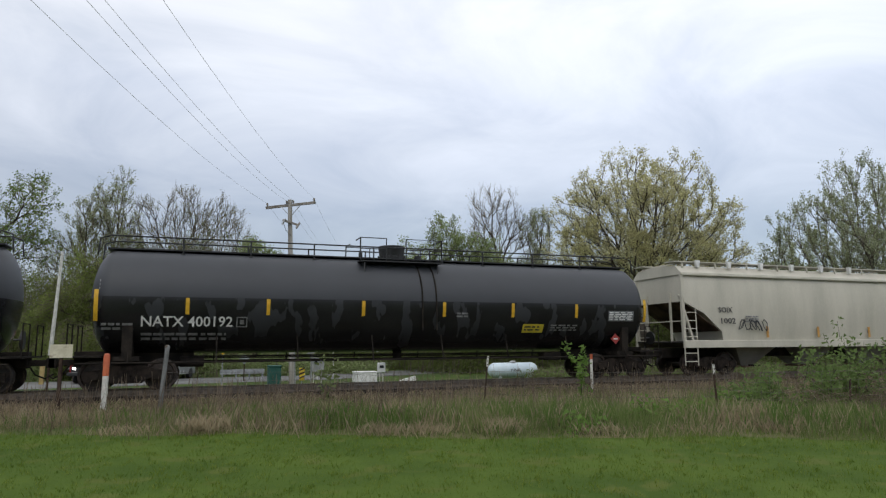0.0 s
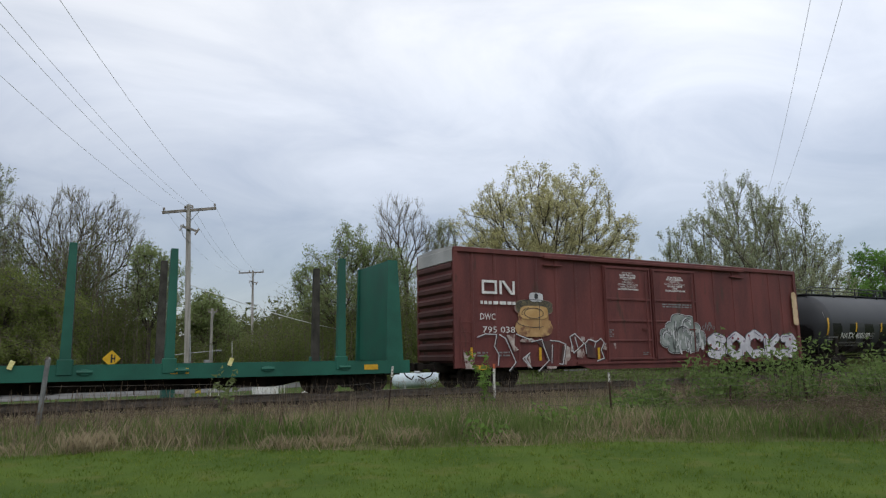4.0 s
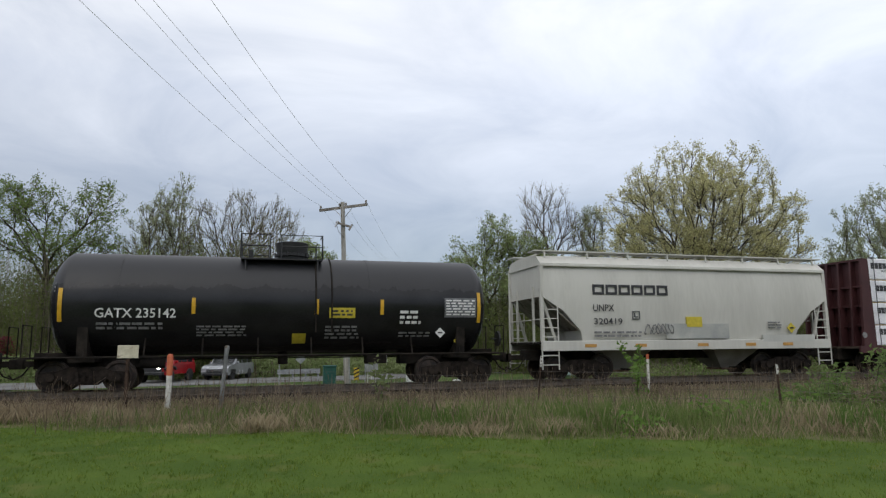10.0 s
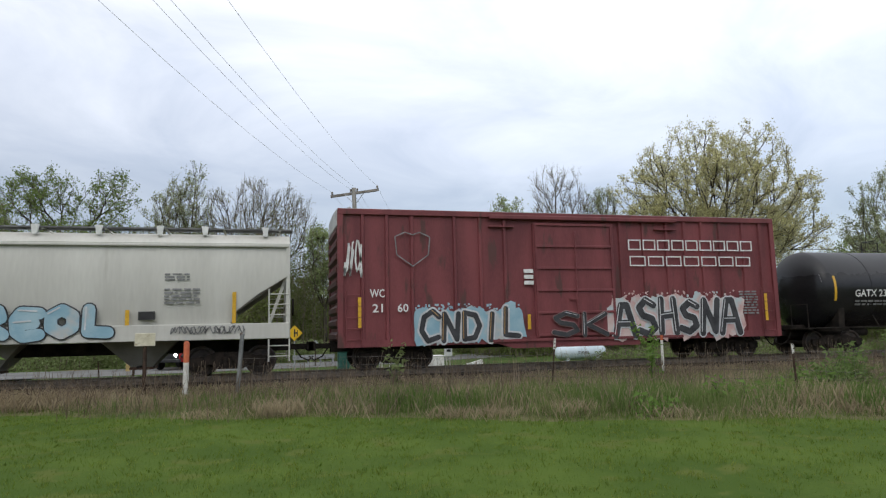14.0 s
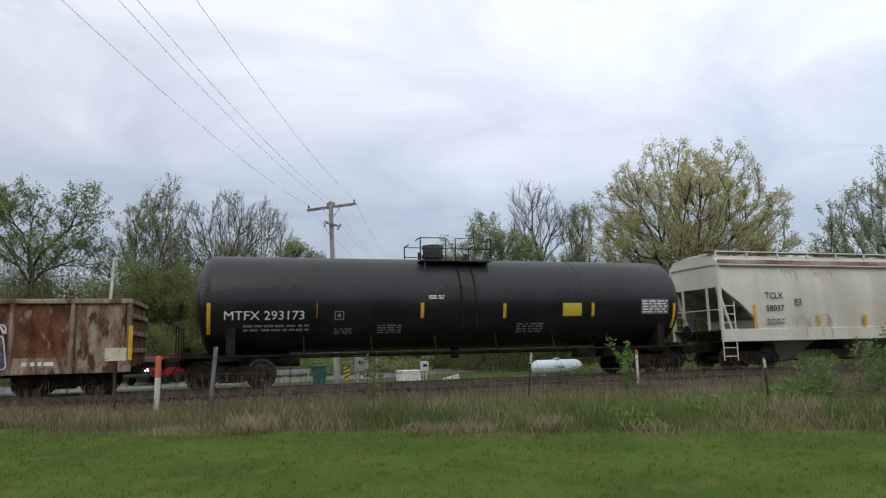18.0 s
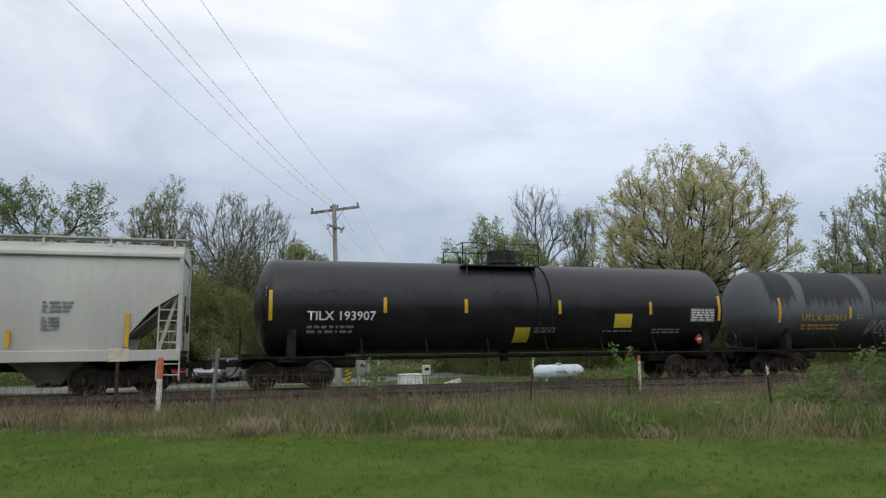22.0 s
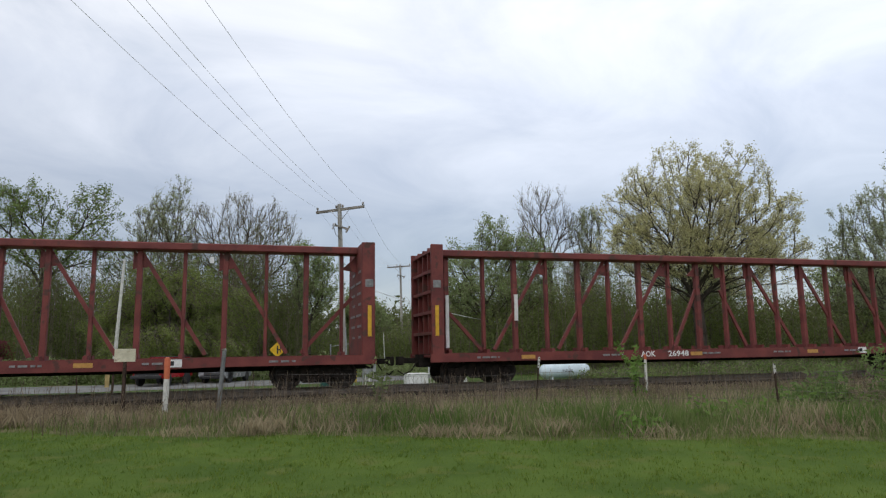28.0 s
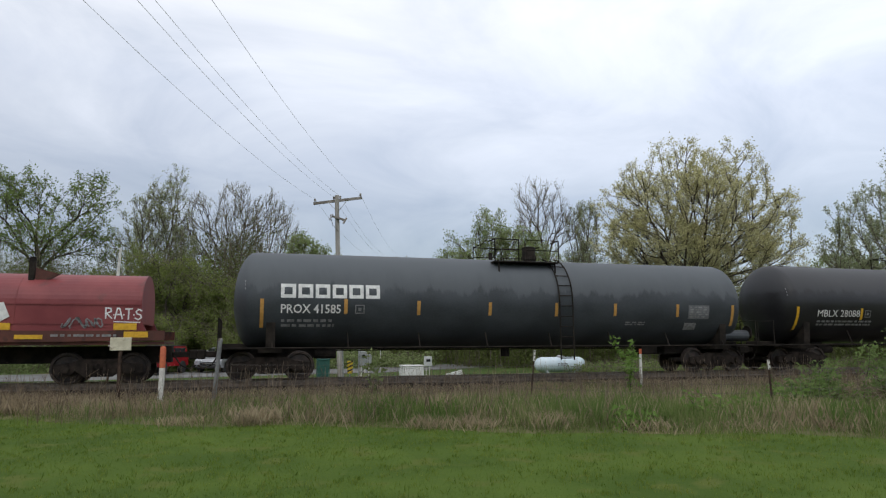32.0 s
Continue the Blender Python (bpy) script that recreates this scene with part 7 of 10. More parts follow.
for ti_, (z0, z1) in enumerate(tiers):
    joints = [0.80, 5.52, 10.87, 13.44, 18.62, 23.55]
    joints = [joints[0]] + [j + rl.uniform(-0.12, 0.12) for j in joints[1:-1]] + [joints[-1]]
    for x0, x1 in zip(joints, joints[1:]):
        yo = rl.uniform(-0.025, 0.025)
        for s in (-1, 1):
            ya, yb = (-1.44 + yo, -0.03) if s < 0 else (0.03, 1.44)
            p = part("lumber_pack", Mesh().box(x0 + 0.02, x1 - 0.02, ya, yb, z0 + 0.01, z1, 0.03), WRAP, load, "lumber pack in white wrap")
            part("sawn_edge", Mesh().box(x0 + 0.1, x1 - 0.1, ya + 0.10, yb - 0.03, z0 - 0.045, z0 + 0.03), SAWN, p)
            if s < 0:
                x = x0 + rl.uniform(0.05, 0.5)
                while x < x1 - 0.3:
                    k = min(5, int((x1 - x) / 0.205))
                    block_word(p, x, x + 0.205 * k, z0 + 0.44, z0 + 0.68, k, LETTER_DARK, ya, None, "wrap_print", 0.34)
                    if k == 5:
                        part("wrap_print", text_bars(Mesh(), x + 0.5, x + 0.95, z0 + 0.30, z0 + 0.40, ya, 2, None, ti_), LETTER_DIM, p)
                    x += 1.36
                # loose flaps of wrap at the joint
                part("wrap_flap", Mesh().prism([(x1 - 0.45, z0 + 0.0), (x1 + 0.02, z0 - 0.06), (x1 + 0.05, z0 + 0.3), (x1 - 0.2, z0 + 0.22), (x1 - 0.4, z0 + 0.12)], "y", ya - 0.04, ya - 0.015), WRAP, p)
for x in np.arange(1.1, 23.6, 1.36):
    part("strap", Mesh().box(x - 0.011, x + 0.011, -1.50, -1.475, 1.12, 4.72), STRAP, load)
    part("strap_cap", Mesh().box(x - 0.05, x + 0.05, -1.51, -1.3, 4.66, 4.74), STRAP, load)
part("torn_gap", Mesh().prism([(11.4, 3.0), (12.2, 3.22), (12.75, 3.05), (12.7, 2.92)], "y", -1.485, -1.4), SAWN, load, "bare boards where the wrap is torn")
part("torn_gap", Mesh().prism([(13.6, 3.83), (18.3, 3.83), (18.2, 3.98), (16.0, 3.92), (14.2, 3.98)], "y", -1.48, -1.4), SAWN, load, "bare boards under the wrap")

# ---- gondola ----
G_RUST = surf("gondola_rust", (0.055, 0.024, 0.017), (0.22, 0.095, 0.052), 2.6, 0.85, bump=0.35, fine=17, stretch=(1.3, 1, 0.55), spots=((0.27, 0.2, 0.145), 3.6, 0.60), low=0.32, high=0.66)
G_PEEL = surf("gondola_peeling_paint", (0.125, 0.06, 0.036), (0.36, 0.285, 0.22), 2.8, 0.85, bump=0.3, fine=18, stretch=(1.3, 1, 0.5), spots=((0.09, 0.045, 0.03), 2.9, 0.55))
G_PALE = surf("gondola_post", (0.155, 0.09, 0.058), (0.34, 0.27, 0.21), 2.8, 0.8, bump=0.2, fine=18, stretch=(1, 1, 0.4), spots=((0.12, 0.055, 0.035), 3.4, 0.52))
gon = car("gondola_car", -283.8, "rusty open gondola car with pale peeling posts and graffiti", "gondola car")
L = 17.2
for s in (-1, 1):
    part("side_wall", Mesh().box(0.05, L - 0.05, s * 1.45 - 0.03, s * 1.45 + 0.03, 0.8, 2.68), G_RUST, gon)
    part("top_chord", Mesh().box(0.0, L, s * 1.48 - 0.1, s * 1.48 + 0.1, 2.64, 2.78, 0.02), G_PALE, gon)
    part("side_sill", Mesh().box(0.0, L, s * 1.49 - 0.06, s * 1.49 + 0.06, 0.66, 0.86, 0.01), G_PEEL, gon)
    part("lower_sheet", Mesh().box(0.05, L - 0.05, s * 1.485 - 0.012, s * 1.485 + 0.012, 0.86, 1.12), G_PEEL, gon, "pale peeling lower sheet")
    part("end_sheet", Mesh().box(0.16, 1.36, s * 1.485 - 0.012, s * 1.485 + 0.012, 1.125, 2.63), G_PEEL, gon, "pale peeling end sheet")
    part("end_sheet", Mesh().box(15.73, 17.0, s * 1.485 - 0.012, s * 1.485 + 0.012, 1.125, 2.63), G_PEEL, gon, "pale peeling end sheet")
for x in [0.06, 1.45, 3.03, 4.1, 5.21, 6.35, 7.41, 8.55, 9.66, 10.79, 11.96, 12.99, 14.1, 15.63, 17.12]:
    for s in (-1, 1):
        part("side_post", Mesh().prism([(x - 0.075, s * 1.475), (x - 0.045, s * 1.57), (x + 0.045, s * 1.57), (x + 0.075, s * 1.475)], "z", 0.7, 2.66), G_PALE, gon)
for x in (0.02, L - 0.08):
    part("end_wall", Mesh().box(x, x + 0.06, -1.45, 1.45, 0.8, 2.7), G_RUST, gon)
    for z in (1.2, 1.7, 2.2, 2.62):
        xa = x - 0.08 if x < 1 else x + 0.06
        part("end_rib", Mesh().box(xa, xa + 0.08, -1.45, 1.45, z, z + 0.14, 0.02), G_PALE, gon)
part("floor", Mesh().box(0.05, L - 0.05, -1.43, 1.43, 0.82, 0.9), G_RUST, gon)
part("centre_sill", Mesh().box(-0.1, L + 0.1, -0.3, 0.3, 0.55, 0.85), UNDER, gon)
part("number_panel", Mesh().box(2.4, 2.97, -1.495, -1.48, 1.44, 2.11), LETTER, gon)
letters("WC", 0.27, 2.45, 1.8, -1.503, LETTER_DARK, gon, "reporting_mark", 0.48, None, 0.01)
letters("54", 0.27, 2.5, 1.47, -1.503, LETTER_DARK, gon, "reporting_mark", 0.4, None, 0.01)
part("number_panel", Mesh().box(3.25, 3.87, -1.495, -1.48, 1.4, 1.73), LETTER, gon)
letters("101", 0.26, 3.3, 1.44, -1.503, LETTER_DARK, gon, "reporting_mark", 0.52, None, 0.01)
for a, b, z0, z1 in ((2.1, 2.66, 0.74, 0.92), (5.55, 6.12, 0.86, 1.03), (8.8, 9.36, 0.86, 1.03)):
    part("reflective_strip", Mesh().box(a, b, -1.56, -1.48, z0, z1), PLACARD, gon)
part("green_patch", Mesh().box(8.48, 8.66, -1.585, -1.5, 0.75, 2.0), surf("old_green", (0.06, 0.13, 0.09), (0.12, 0.2, 0.14), 4, 0.8), gon)
part("white_mark", text_bars(Mesh(), 14.4, 15.2, 0.85, 1.05, -1.49, 1, None, 8), LETTER, gon)
graffiti(gon, 12.1, 14.0, 0.85, 1.75, "BEGA", GRAF_INK, LETTER, 81, -1.585, None, LETTER, 0.035, 0.34)
tag_scribble(gon, 12.05, 14.0, 1.8, 2.1, LETTER, 82, None, -1.58, r=0.025)
tag_scribble(gon, 10.9, 11.7, 1.3, 1.7, LETTER_DIM, 83, None, -1.49, r=0.015)
part("dark_stencil", Mesh().box(2.45, 3.0, -1.502, -1.49, 1.13, 1.34), BLACK, gon, "dark painted stencil box")
part("dark_stencil", Mesh().box(3.15, 3.75, -1.502, -1.49, 1.03, 1.28), BLACK, gon, "dark painted stencil box")
strips(gon, [(0.02, 1.0, 2.0), (L - 0.02, 1.0, 2.0)], -1.585, YELLOW)
truck(gon, 1.9)
truck(gon, L - 1.9)
coupler(gon, -0.1, -1)
coupler(gon, L + 0.1, 1)

# ---- centre-beam flat cars ----
CB_RED = surf("centrebeam_red", (0.115, 0.02, 0.018), (0.185, 0.04, 0.032), 1.6, 0.65, bump=0.08, fine=22, spots=((0.075, 0.028, 0.02), 2.6, 0.57))


def centrebeam(left, label, number, white=()):
    c = car("centrebeam_flat_car", left, label, "flat car")
    L, deck, top = 23.95, 1.06, 4.72
    for s in (-1, 1):
        part("side_sill", Mesh().prism([(0, deck), (0, 0.78), (5, 0.78), (7, 0.72), (L - 7, 0.72), (L - 5, 0.78), (L, 0.78), (L, deck)], "y", s * 1.46 - 0.04, s * 1.46 + 0.04), CB_RED, c)
        part("deck", Mesh().box(0.05, L - 0.05, min(s * 0.3, s * 1.42), max(s * 0.3, s * 1.42), deck - 0.12, deck - 0.04), CB_RED, c)
    part("centre_sill", Mesh().box(-0.1, L + 0.1, -0.32, 0.32, 0.6, 1.04), UNDER, c)
    part("top_chord", Mesh().box(0.3, L - 0.3, -0.32, 0.32, top - 0.24, top, 0.03), CB_RED, c)
    cols = [0.97, 2.37, 3.6, 4.87, 6.2, 7.48, 8.83, 10.15, 11.47, 12.74, 14.0, 15.27, 16.6, 17.95, 19.2, 20.5, 21.8, 23.0]
    for i, x in enumerate(cols):
        w = 0.055 if i % 2 else 0.085
        part("column", Mesh().box(x - w, x + w, -0.10, 0.10, deck - 0.04, top - 0.2, 0.012), CB_RED, c)
        for s in (-1, 1):
            part("column_foot", Mesh().prism([(x - 0.06, s * 0.15), (x + 0.06, s * 0.15), (x + 0.06, s * 0.5), (x - 0.06, s * 0.5)], "z", deck - 0.04, deck + 0.12), CB_RED, c)
    dg = [((2.76, 1.15), (4.75, 4.5)), ((5.3, 1.15), (7.36, 4.5)), ((7.9, 1.15), (9.98, 4.5)), ((10.3, 1.15), (11.4, 3.4)), ((0.6, 3.0), (2.3, 1.15))]
    dg += [((L - a[0], a[1]), (L - b[0], b[1])) for a, b in dg]
    for a, b in dg:
        part("diagonal", Mesh().bar((a[0], 0, a[1]), (b[0], 0, b[1]), 0.12, 0.08), CB_RED, c)
        hi_, lo_ = (b, a) if b[1] > a[1] else (a, b)
        k = 1 if hi_[0] > lo_[0] else -1
        part("gusset", Mesh().prism([(hi_[0] + 0.2 * k, top - 0.22), (hi_[0] - 0.35 * k, top - 0.75), (hi_[0] + 0.2 * k, top - 0.85)], "y", -0.03, 0.03), CB_RED, c)
    for x, way in ((0.05, 1), (L - 0.05, -1)):
        b = part("bulkhead", Mesh().box(min(x + way * 0.34, x + way * 0.4), max(x + way * 0.34, x + way * 0.4), -1.4, 1.4, deck, top), CB_RED, c)
        for s in (-1, 1):
            part("bulkhead_post", Mesh().box(min(x, x + way * 0.42), max(x, x + way * 0.42), s * 1.43 - 0.06, s * 1.43 + 0.06, deck - 0.1, top, 0.015), CB_RED, b)
        for y in (-0.7, 0.0, 0.7):
            part("bulkhead_rib", Mesh().box(min(x + way * 0.08, x + way * 0.35), max(x + way * 0.08, x + way * 0.35), y - 0.05, y + 0.05, deck, top - 0.03), CB_RED, b)
        for z in (1.7, 2.4, 3.1, 3.8, 4.5):
            part("bulkhead_girt", Mesh().box(min(x + way * 0.05, x + way * 0.35), max(x + way * 0.05, x + way * 0.35), -1.4, 1.4, z, z + 0.1), CB_RED, b)
        m = Mesh()
        for i in range(7):
            for j in range(2):
                y0 = -1.15 + j * 1.3
                xx = x + way * 0.41
                m.box(min(xx, xx + way * 0.012), max(xx, xx + way * 0.012), y0, y0 + 0.5 + 0.25 * ((i * 7 + j * 3) % 3), 1.6 + i * 0.36, 1.6 + i * 0.36 + 0.08)
        part("stencil", m, LETTER_DIM, b, "white stencilled loading notes")
        part("reflective_strip", Mesh().box(min(x + way * 0.12, x + way * 0.24), max(x + way * 0.12, x + way * 0.24), -1.505, -1.48, 1.65, 2.65), YELLOW, b)
        part("plate_mark", Mesh().box(min(x + way * 0.06, x + way * 0.32), max(x + way * 0.06, x + way * 0.32), -1.505, -1.48, 3.25, 3.5), LETTER_DIM, b)
    letters("AOK", 0.19, 7.82, 0.83, -1.51, LETTER, c, "reporting_mark", 0.6, None, 0.006)
    letters(number, 0.19, 8.95, 0.83, -1.51, LETTER, c, "reporting_mark", 0.86, None, 0.006)
    for x0 in (1.6, 6.3, 10.4, 13.6, 17.0, 20.6):
        part("stencil", text_bars(Mesh(), x0, x0 + 0.8, 0.86, 0.97, -1.51, 1, None, int(x0)), LETTER_DIM, c)
    for x0 in (3.2, 9.9, 15.2):
        part("reflective_strip", Mesh().box(x0, x0 + 0.5, -1.51, -1.48, 0.84, 0.97), ORANGE_OLD, c)
    part("notice_plate", Mesh().box(17.7, 18.1, -1.52, -1.48, 0.8, 1.03), LETTER, c)
    part("notice_plate", Mesh().box(17.75, 17.88, -1.53, -1.51, 0.85, 0.98), BLACK, c)
    for x, z0, z1 in white:
        part("white_batten", Mesh().box(x - 0.06, x + 0.06, -0.19, -0.11, z0, z1), WHITE, c)
    truck(c, 1.9)
    truck(c, L - 1.9)
    coupler(c, -0.1, -1)
    coupler(c, L + 0.1, 1)
    return c


centrebeam(-404.2, "empty red centre-beam flat car with two white battens", "26948", ((0.97, 1.25, 3.1), (3.6, 2.2, 3.15)))
centrebeam(-429.95, "empty red centre-beam flat car with braced columns", "26890", ((7.05, 4.1, 4.3), (12.25, 4.1, 4.3), (18.77, 4.1, 4.3)))

# ---- coil car ----
COIL_RED = surf("coil_hood_red", (0.16, 0.022, 0.026), (0.23, 0.045, 0.045), 1.0, 0.55, bump=0.06, spots=((0.11, 0.03, 0.028), 1.6, 0.64))
coil = car("coil_car", -486.0, "red steel-coil car with a rounded hood and white tags", "coil car")
L = 15.2
for s in (-1, 1):
    part("side_sill", Mesh().prism([(0, 1.56), (0, 1.28), (3, 1.24), (L - 3, 1.24), (L, 1.28), (L, 1.56)], "y", s * 1.48 - 0.05, s * 1.48 + 0.05), F_RUST, coil)
    part("side_wall", Mesh().prism([(0.5, 1.5), (L - 0.5, 1.5), (L - 0.75, 2.05), (0.75, 2.05)], "y", s * 1.40 - 0.03, s * 1.40 + 0.03), COIL_RED, coil)
prof = [(-1.45, 1.75)] + [(-1.45 * math.cos(i * math.pi / 24), 2.34 + 0.95 * math.sin(i * math.pi / 24)) for i in range(25)] + [(1.45, 1.75)]
part("hood", Mesh().prism(prof, "x", 0.7, L - 0.7), COIL_RED, coil, smooth=False)
for x in (0.7, 3.9, 7.55, 11.2, L - 0.7):
    part("hood_band", Mesh().prism([(y * 1.008, z + 0.006) for y, z in prof], "x", x - 0.035, x + 0.035), COIL_RED, coil)
for s in (-1, 1):
    part("hood_seam", Mesh().box(0.7, L - 0.7, s * 1.46 - 0.012, s * 1.46 + 0.012, 2.3, 2.345), COIL_RED, coil)
for x in (3.75, 11.45):
    part("lifting_post", Mesh().box(x - 0.08, x + 0.08, -1.0, -0.84, 2.75, 3.72, 0.02), UNDER, coil)
    part("lifting_bracket", Mesh().prism([(x + 0.1, 3.4), (x + 0.75, 3.22), (x + 0.35, 3.0), (x + 0.1, 2.7)], "y", -0.96, -0.88), F_RUST, coil, "dark rusty lifting bracket")
part("centre_sill", Mesh().box(-0.1, L + 0.1, -0.3, 0.3, 0.6, 1.1), UNDER, coil)
part("floor", Mesh().box(0, L, -1.45, 1.45, 1.15, 1.24), F_RUST, coil)
side_marks(coil, [(11.3, 12.0, 1.32, 1.44, YELLOW), (14.1, 14.75, 1.36, 1.53, YELLOW)], -1.555)
for x0, x1 in ((10.4, 11.15), (13.8, 14.42)):
    part("reflective_strip", Mesh().box(x0, x1, -1.475, -1.42, 1.58, 1.77), YELLOW, coil)
part("notice", Mesh().prism([(10.65, 2.3), (10.95, 2.36), (11.12, 1.95), (10.9, 1.82)], "y", -1.475, -1.44), LETTER, coil, "torn pale paper notice")
m = Mesh()
for k, ch in enumerate("RATS"):
    for line in GLYPHS[ch]:
        ribbon(m, [(13.55 + k * 0.27 + u * 0.2, 1.92 + v * 0.3 - k * 0.012) for u, v in line], 0.04, -1.462)
    if k < 3:
        blob(m, 13.79 + k * 0.27, 2.02, 0.02, 0.02, -1.463, random.Random(k), 6, 0.1)
ribbon(m, [(13.8, 1.82), (14.5, 1.8)], 0.03, -1.462)
part("sprayed_tag", m, LETTER, coil, "white sprayed letters")
tag_scribble(coil, 12.45, 13.5, 1.62, 1.95, LETTER_DIM, 92, None, -1.46)
tag_scribble(coil, 9.2, 10.3, 1.65, 2.2, LETTER_DIM, 93, None, -1.46, r=0.03)
part("stencil", text_bars(Mesh(), 12.2, 13.9, 1.36, 1.48, -1.535, 1, None, 9), LETTER_DIM, coil)
truck(coil, 1.8)
truck(coil, L - 1.8)
coupler(coil, -0.1, -1)
coupler(coil, L + 0.1, 1)


# ---- utility poles and wires ----
def utility_pole(x, y, z0, top, lean, arm_l, arm_r, gear=True, label="weathered wooden utility pole with one crossarm"):
    """lean: shift of the top in x; arm_l, arm_r: the ends of the crossarm in the world."""
    o = thing("utility_pole", label, "utility pole", "utility poles", at=(x, y, z0))
    h = top - z0
    part("pole", Mesh().cyl((0, 0, -0.3), (lean, 0, h), 0.155, 0.105, 12), POLE_WOOD, o, smooth=True)
    a, b = Vector(arm_l) - Vector((x, y, z0)), Vector(arm_r) - Vector((x, y, z0))
    part("crossarm", Mesh().bar(a, b, 0.13, 0.11), ARM_WOOD, o)
    mid = (a + b) / 2
    for k in (0.3, 0.7):
        part("arm_brace", Mesh().bar(a.lerp(b, k) - Vector((0, 0.08, 0.03)), mid - Vector((0, 0.08, 0.62)), 0.035, 0.012), STEEL_GREY, o)
    for k in (0.03, 0.42, 0.55, 0.97):
        p = a.lerp(b, k)
        m = Mesh().cyl(p + Vector((0, 0, 0.05)), p + Vector((0, 0, 0.12)), 0.02, n=6).lathe([(p.z + 0.1, 0.03), (p.z + 0.13, 0.06), (p.z + 0.17, 0.05), (p.z + 0.22, 0.055), (p.z + 0.25, 0.02)], 10, p.x, p.y, "z")
        part("insulator", m, ARM_WOOD, o)
    if gear:
        part("lower_arm", Mesh().bar((lean * 0.8 - 0.42, -0.15, h - 1.1), (lean * 0.8 + 0.38, -0.15, h - 1.32), 0.1, 0.08), ARM_WOOD, o)
        part("cutout_switch", Mesh().cyl((lean * 0.8 - 0.45, -0.25, h - 1.35), (lean * 0.8 - 0.3, -0.25, h - 1.05), 0.045, n=8), STEEL_GREY, o)
        part("cutout_switch", Mesh().cyl((lean * 0.8 + 0.25, -0.25, h - 1.5), (lean * 0.8 + 0.42, -0.25, h - 1.2), 0.05, n=8), ARM_WOOD, o)
        part("drop_wire", Mesh().tube([(lean * 0.8 - 0.35, -0.2, h - 1.3), (lean * 0.8 - 0.28, -0.2, h - 1.6), (lean * 0.7, -0.14, h - 1.9)], 0.012, 5), BLACK, o)
    part("conduit", Mesh().cyl((0.14, -0.12, -0.2), (lean * 0.4 + 0.12, -0.1, 3.2), 0.035, n=8), STEEL_GREY, o)
    return o


utility_pole(4.6, 34.0, -0.35, 9.15, -0.35, (3.1, 34.33, 8.72), (5.5, 33.7, 9.03))
utility_pole(15.75, 71.0, -0.35, 10.85, -0.2, (14.16, 71.3, 10.56), (16.61, 70.7, 10.72), label="distant wooden utility pole with one crossarm")
utility_pole(-6.8, -3.0, 0.0, 9.0, 0.0, (-8.0, -2.7, 8.75), (-5.6, -3.3, 8.75), label="wooden utility pole beside the lawn")
utility_pole(9.85, 60.0, -0.35, 6.0, -0.05, (9.5, 60, 5.7), (10.2, 60, 5.7), gear=False, label="short grey wooden pole by the road")
WIRE = surf("wire_grey", (0.66, 0.66, 0.67), (0.76, 0.76, 0.77), 5, 0.5)


def wire(p, q, sag, r=0.0054, n=14, label="thin sagging overhead power wire", name="power_wire", group="overhead wires"):
    m = Mesh()
    p, q = Vector(p), Vector(q)
    pts = [p.lerp(q, i / n) - Vector((0, 0, 4 * sag * (i / n) * (1 - i / n))) for i in range(n + 1)]
    m.tube(pts, r, 5)
    return thing(name, label, "wire", group, m, WIRE)


def along(a, b, k):
    return tuple(Vector(a).lerp(Vector(b), k) + Vector((0, 0, 0.22)))


A1, B1 = (3.1, 34.33, 8.72), (5.5, 33.7, 9.03)
A0, B0 = (-8.0, -2.7, 8.75), (-5.6, -3.3, 8.75)
A2, B2 = (14.16, 71.3, 10.56), (16.61, 70.7, 10.72)
for k in (0.03, 0.42, 0.55, 0.97):
    wire(along(A1, B1, k), along(A0, B0, k), 0.95)
    wire(along(A1, B1, k), along(A2, B2, k), 1.1)
wire((4.5, 33.9, 5.2), (26.0, 62.0, 4.0), 0.5, 0.02, label="thick low telephone cable")

# leaning pole close by, and its two wires to a pole among the trees
lp = thing("utility_pole", "leaning weathered wooden utility pole close by", "utility pole", "utility poles", at=(16.42, 7.1, 0))
part("pole", Mesh().cyl((0.05, 0, -0.3), (-1.75, 0, 11.6), 0.17, 0.13, 16), POLE_WOOD, lp, smooth=True)
part("crossarm", Mesh().bar((-2.6, 0.4, 11.55), (-0.9, -0.4, 11.45), 0.12, 0.1), ARM_WOOD, lp)
utility_pole(53.5, 37.3, -0.35, 14.6, 0, (52.4, 37.6, 14.3), (54.3, 37.0, 14.3), gear=False, label="tall wooden utility pole hidden in a tree")
wire((14.7, 7.1, 11.75), (53.9, 37.1, 14.5), 0.6, 0.007)
wire((13.85, 7.5, 11.7), (52.5, 37.5, 14.5), 0.6, 0.007)


# ---- posts of the old fence and markers ----
RUSTY = surf("rusty_post", (0.035, 0.025, 0.02), (0.09, 0.06, 0.045), 6, 0.85, bump=0.3)
ORANGE = surf("marker_orange", (0.42, 0.09, 0.035), (0.56, 0.15, 0.06), 5, 0.6)
PVC = surf("marker_white", (0.48, 0.47, 0.43), (0.66, 0.65, 0.6), 5, 0.55, spots=((0.3, 0.27, 0.22), 4.0, 0.62))
GREY_PIPE = surf("grey_pipe", (0.15, 0.155, 0.155), (0.26, 0.265, 0.26), 5, 0.6, 0.4, spots=((0.1, 0.08, 0.06), 5, 0.6))
SIGN_CREAM = surf("sign_back_cream", (0.50, 0.46, 0.33), (0.66, 0.62, 0.48), 4, 0.6, spots=((0.35, 0.3, 0.2), 5, 0.64))

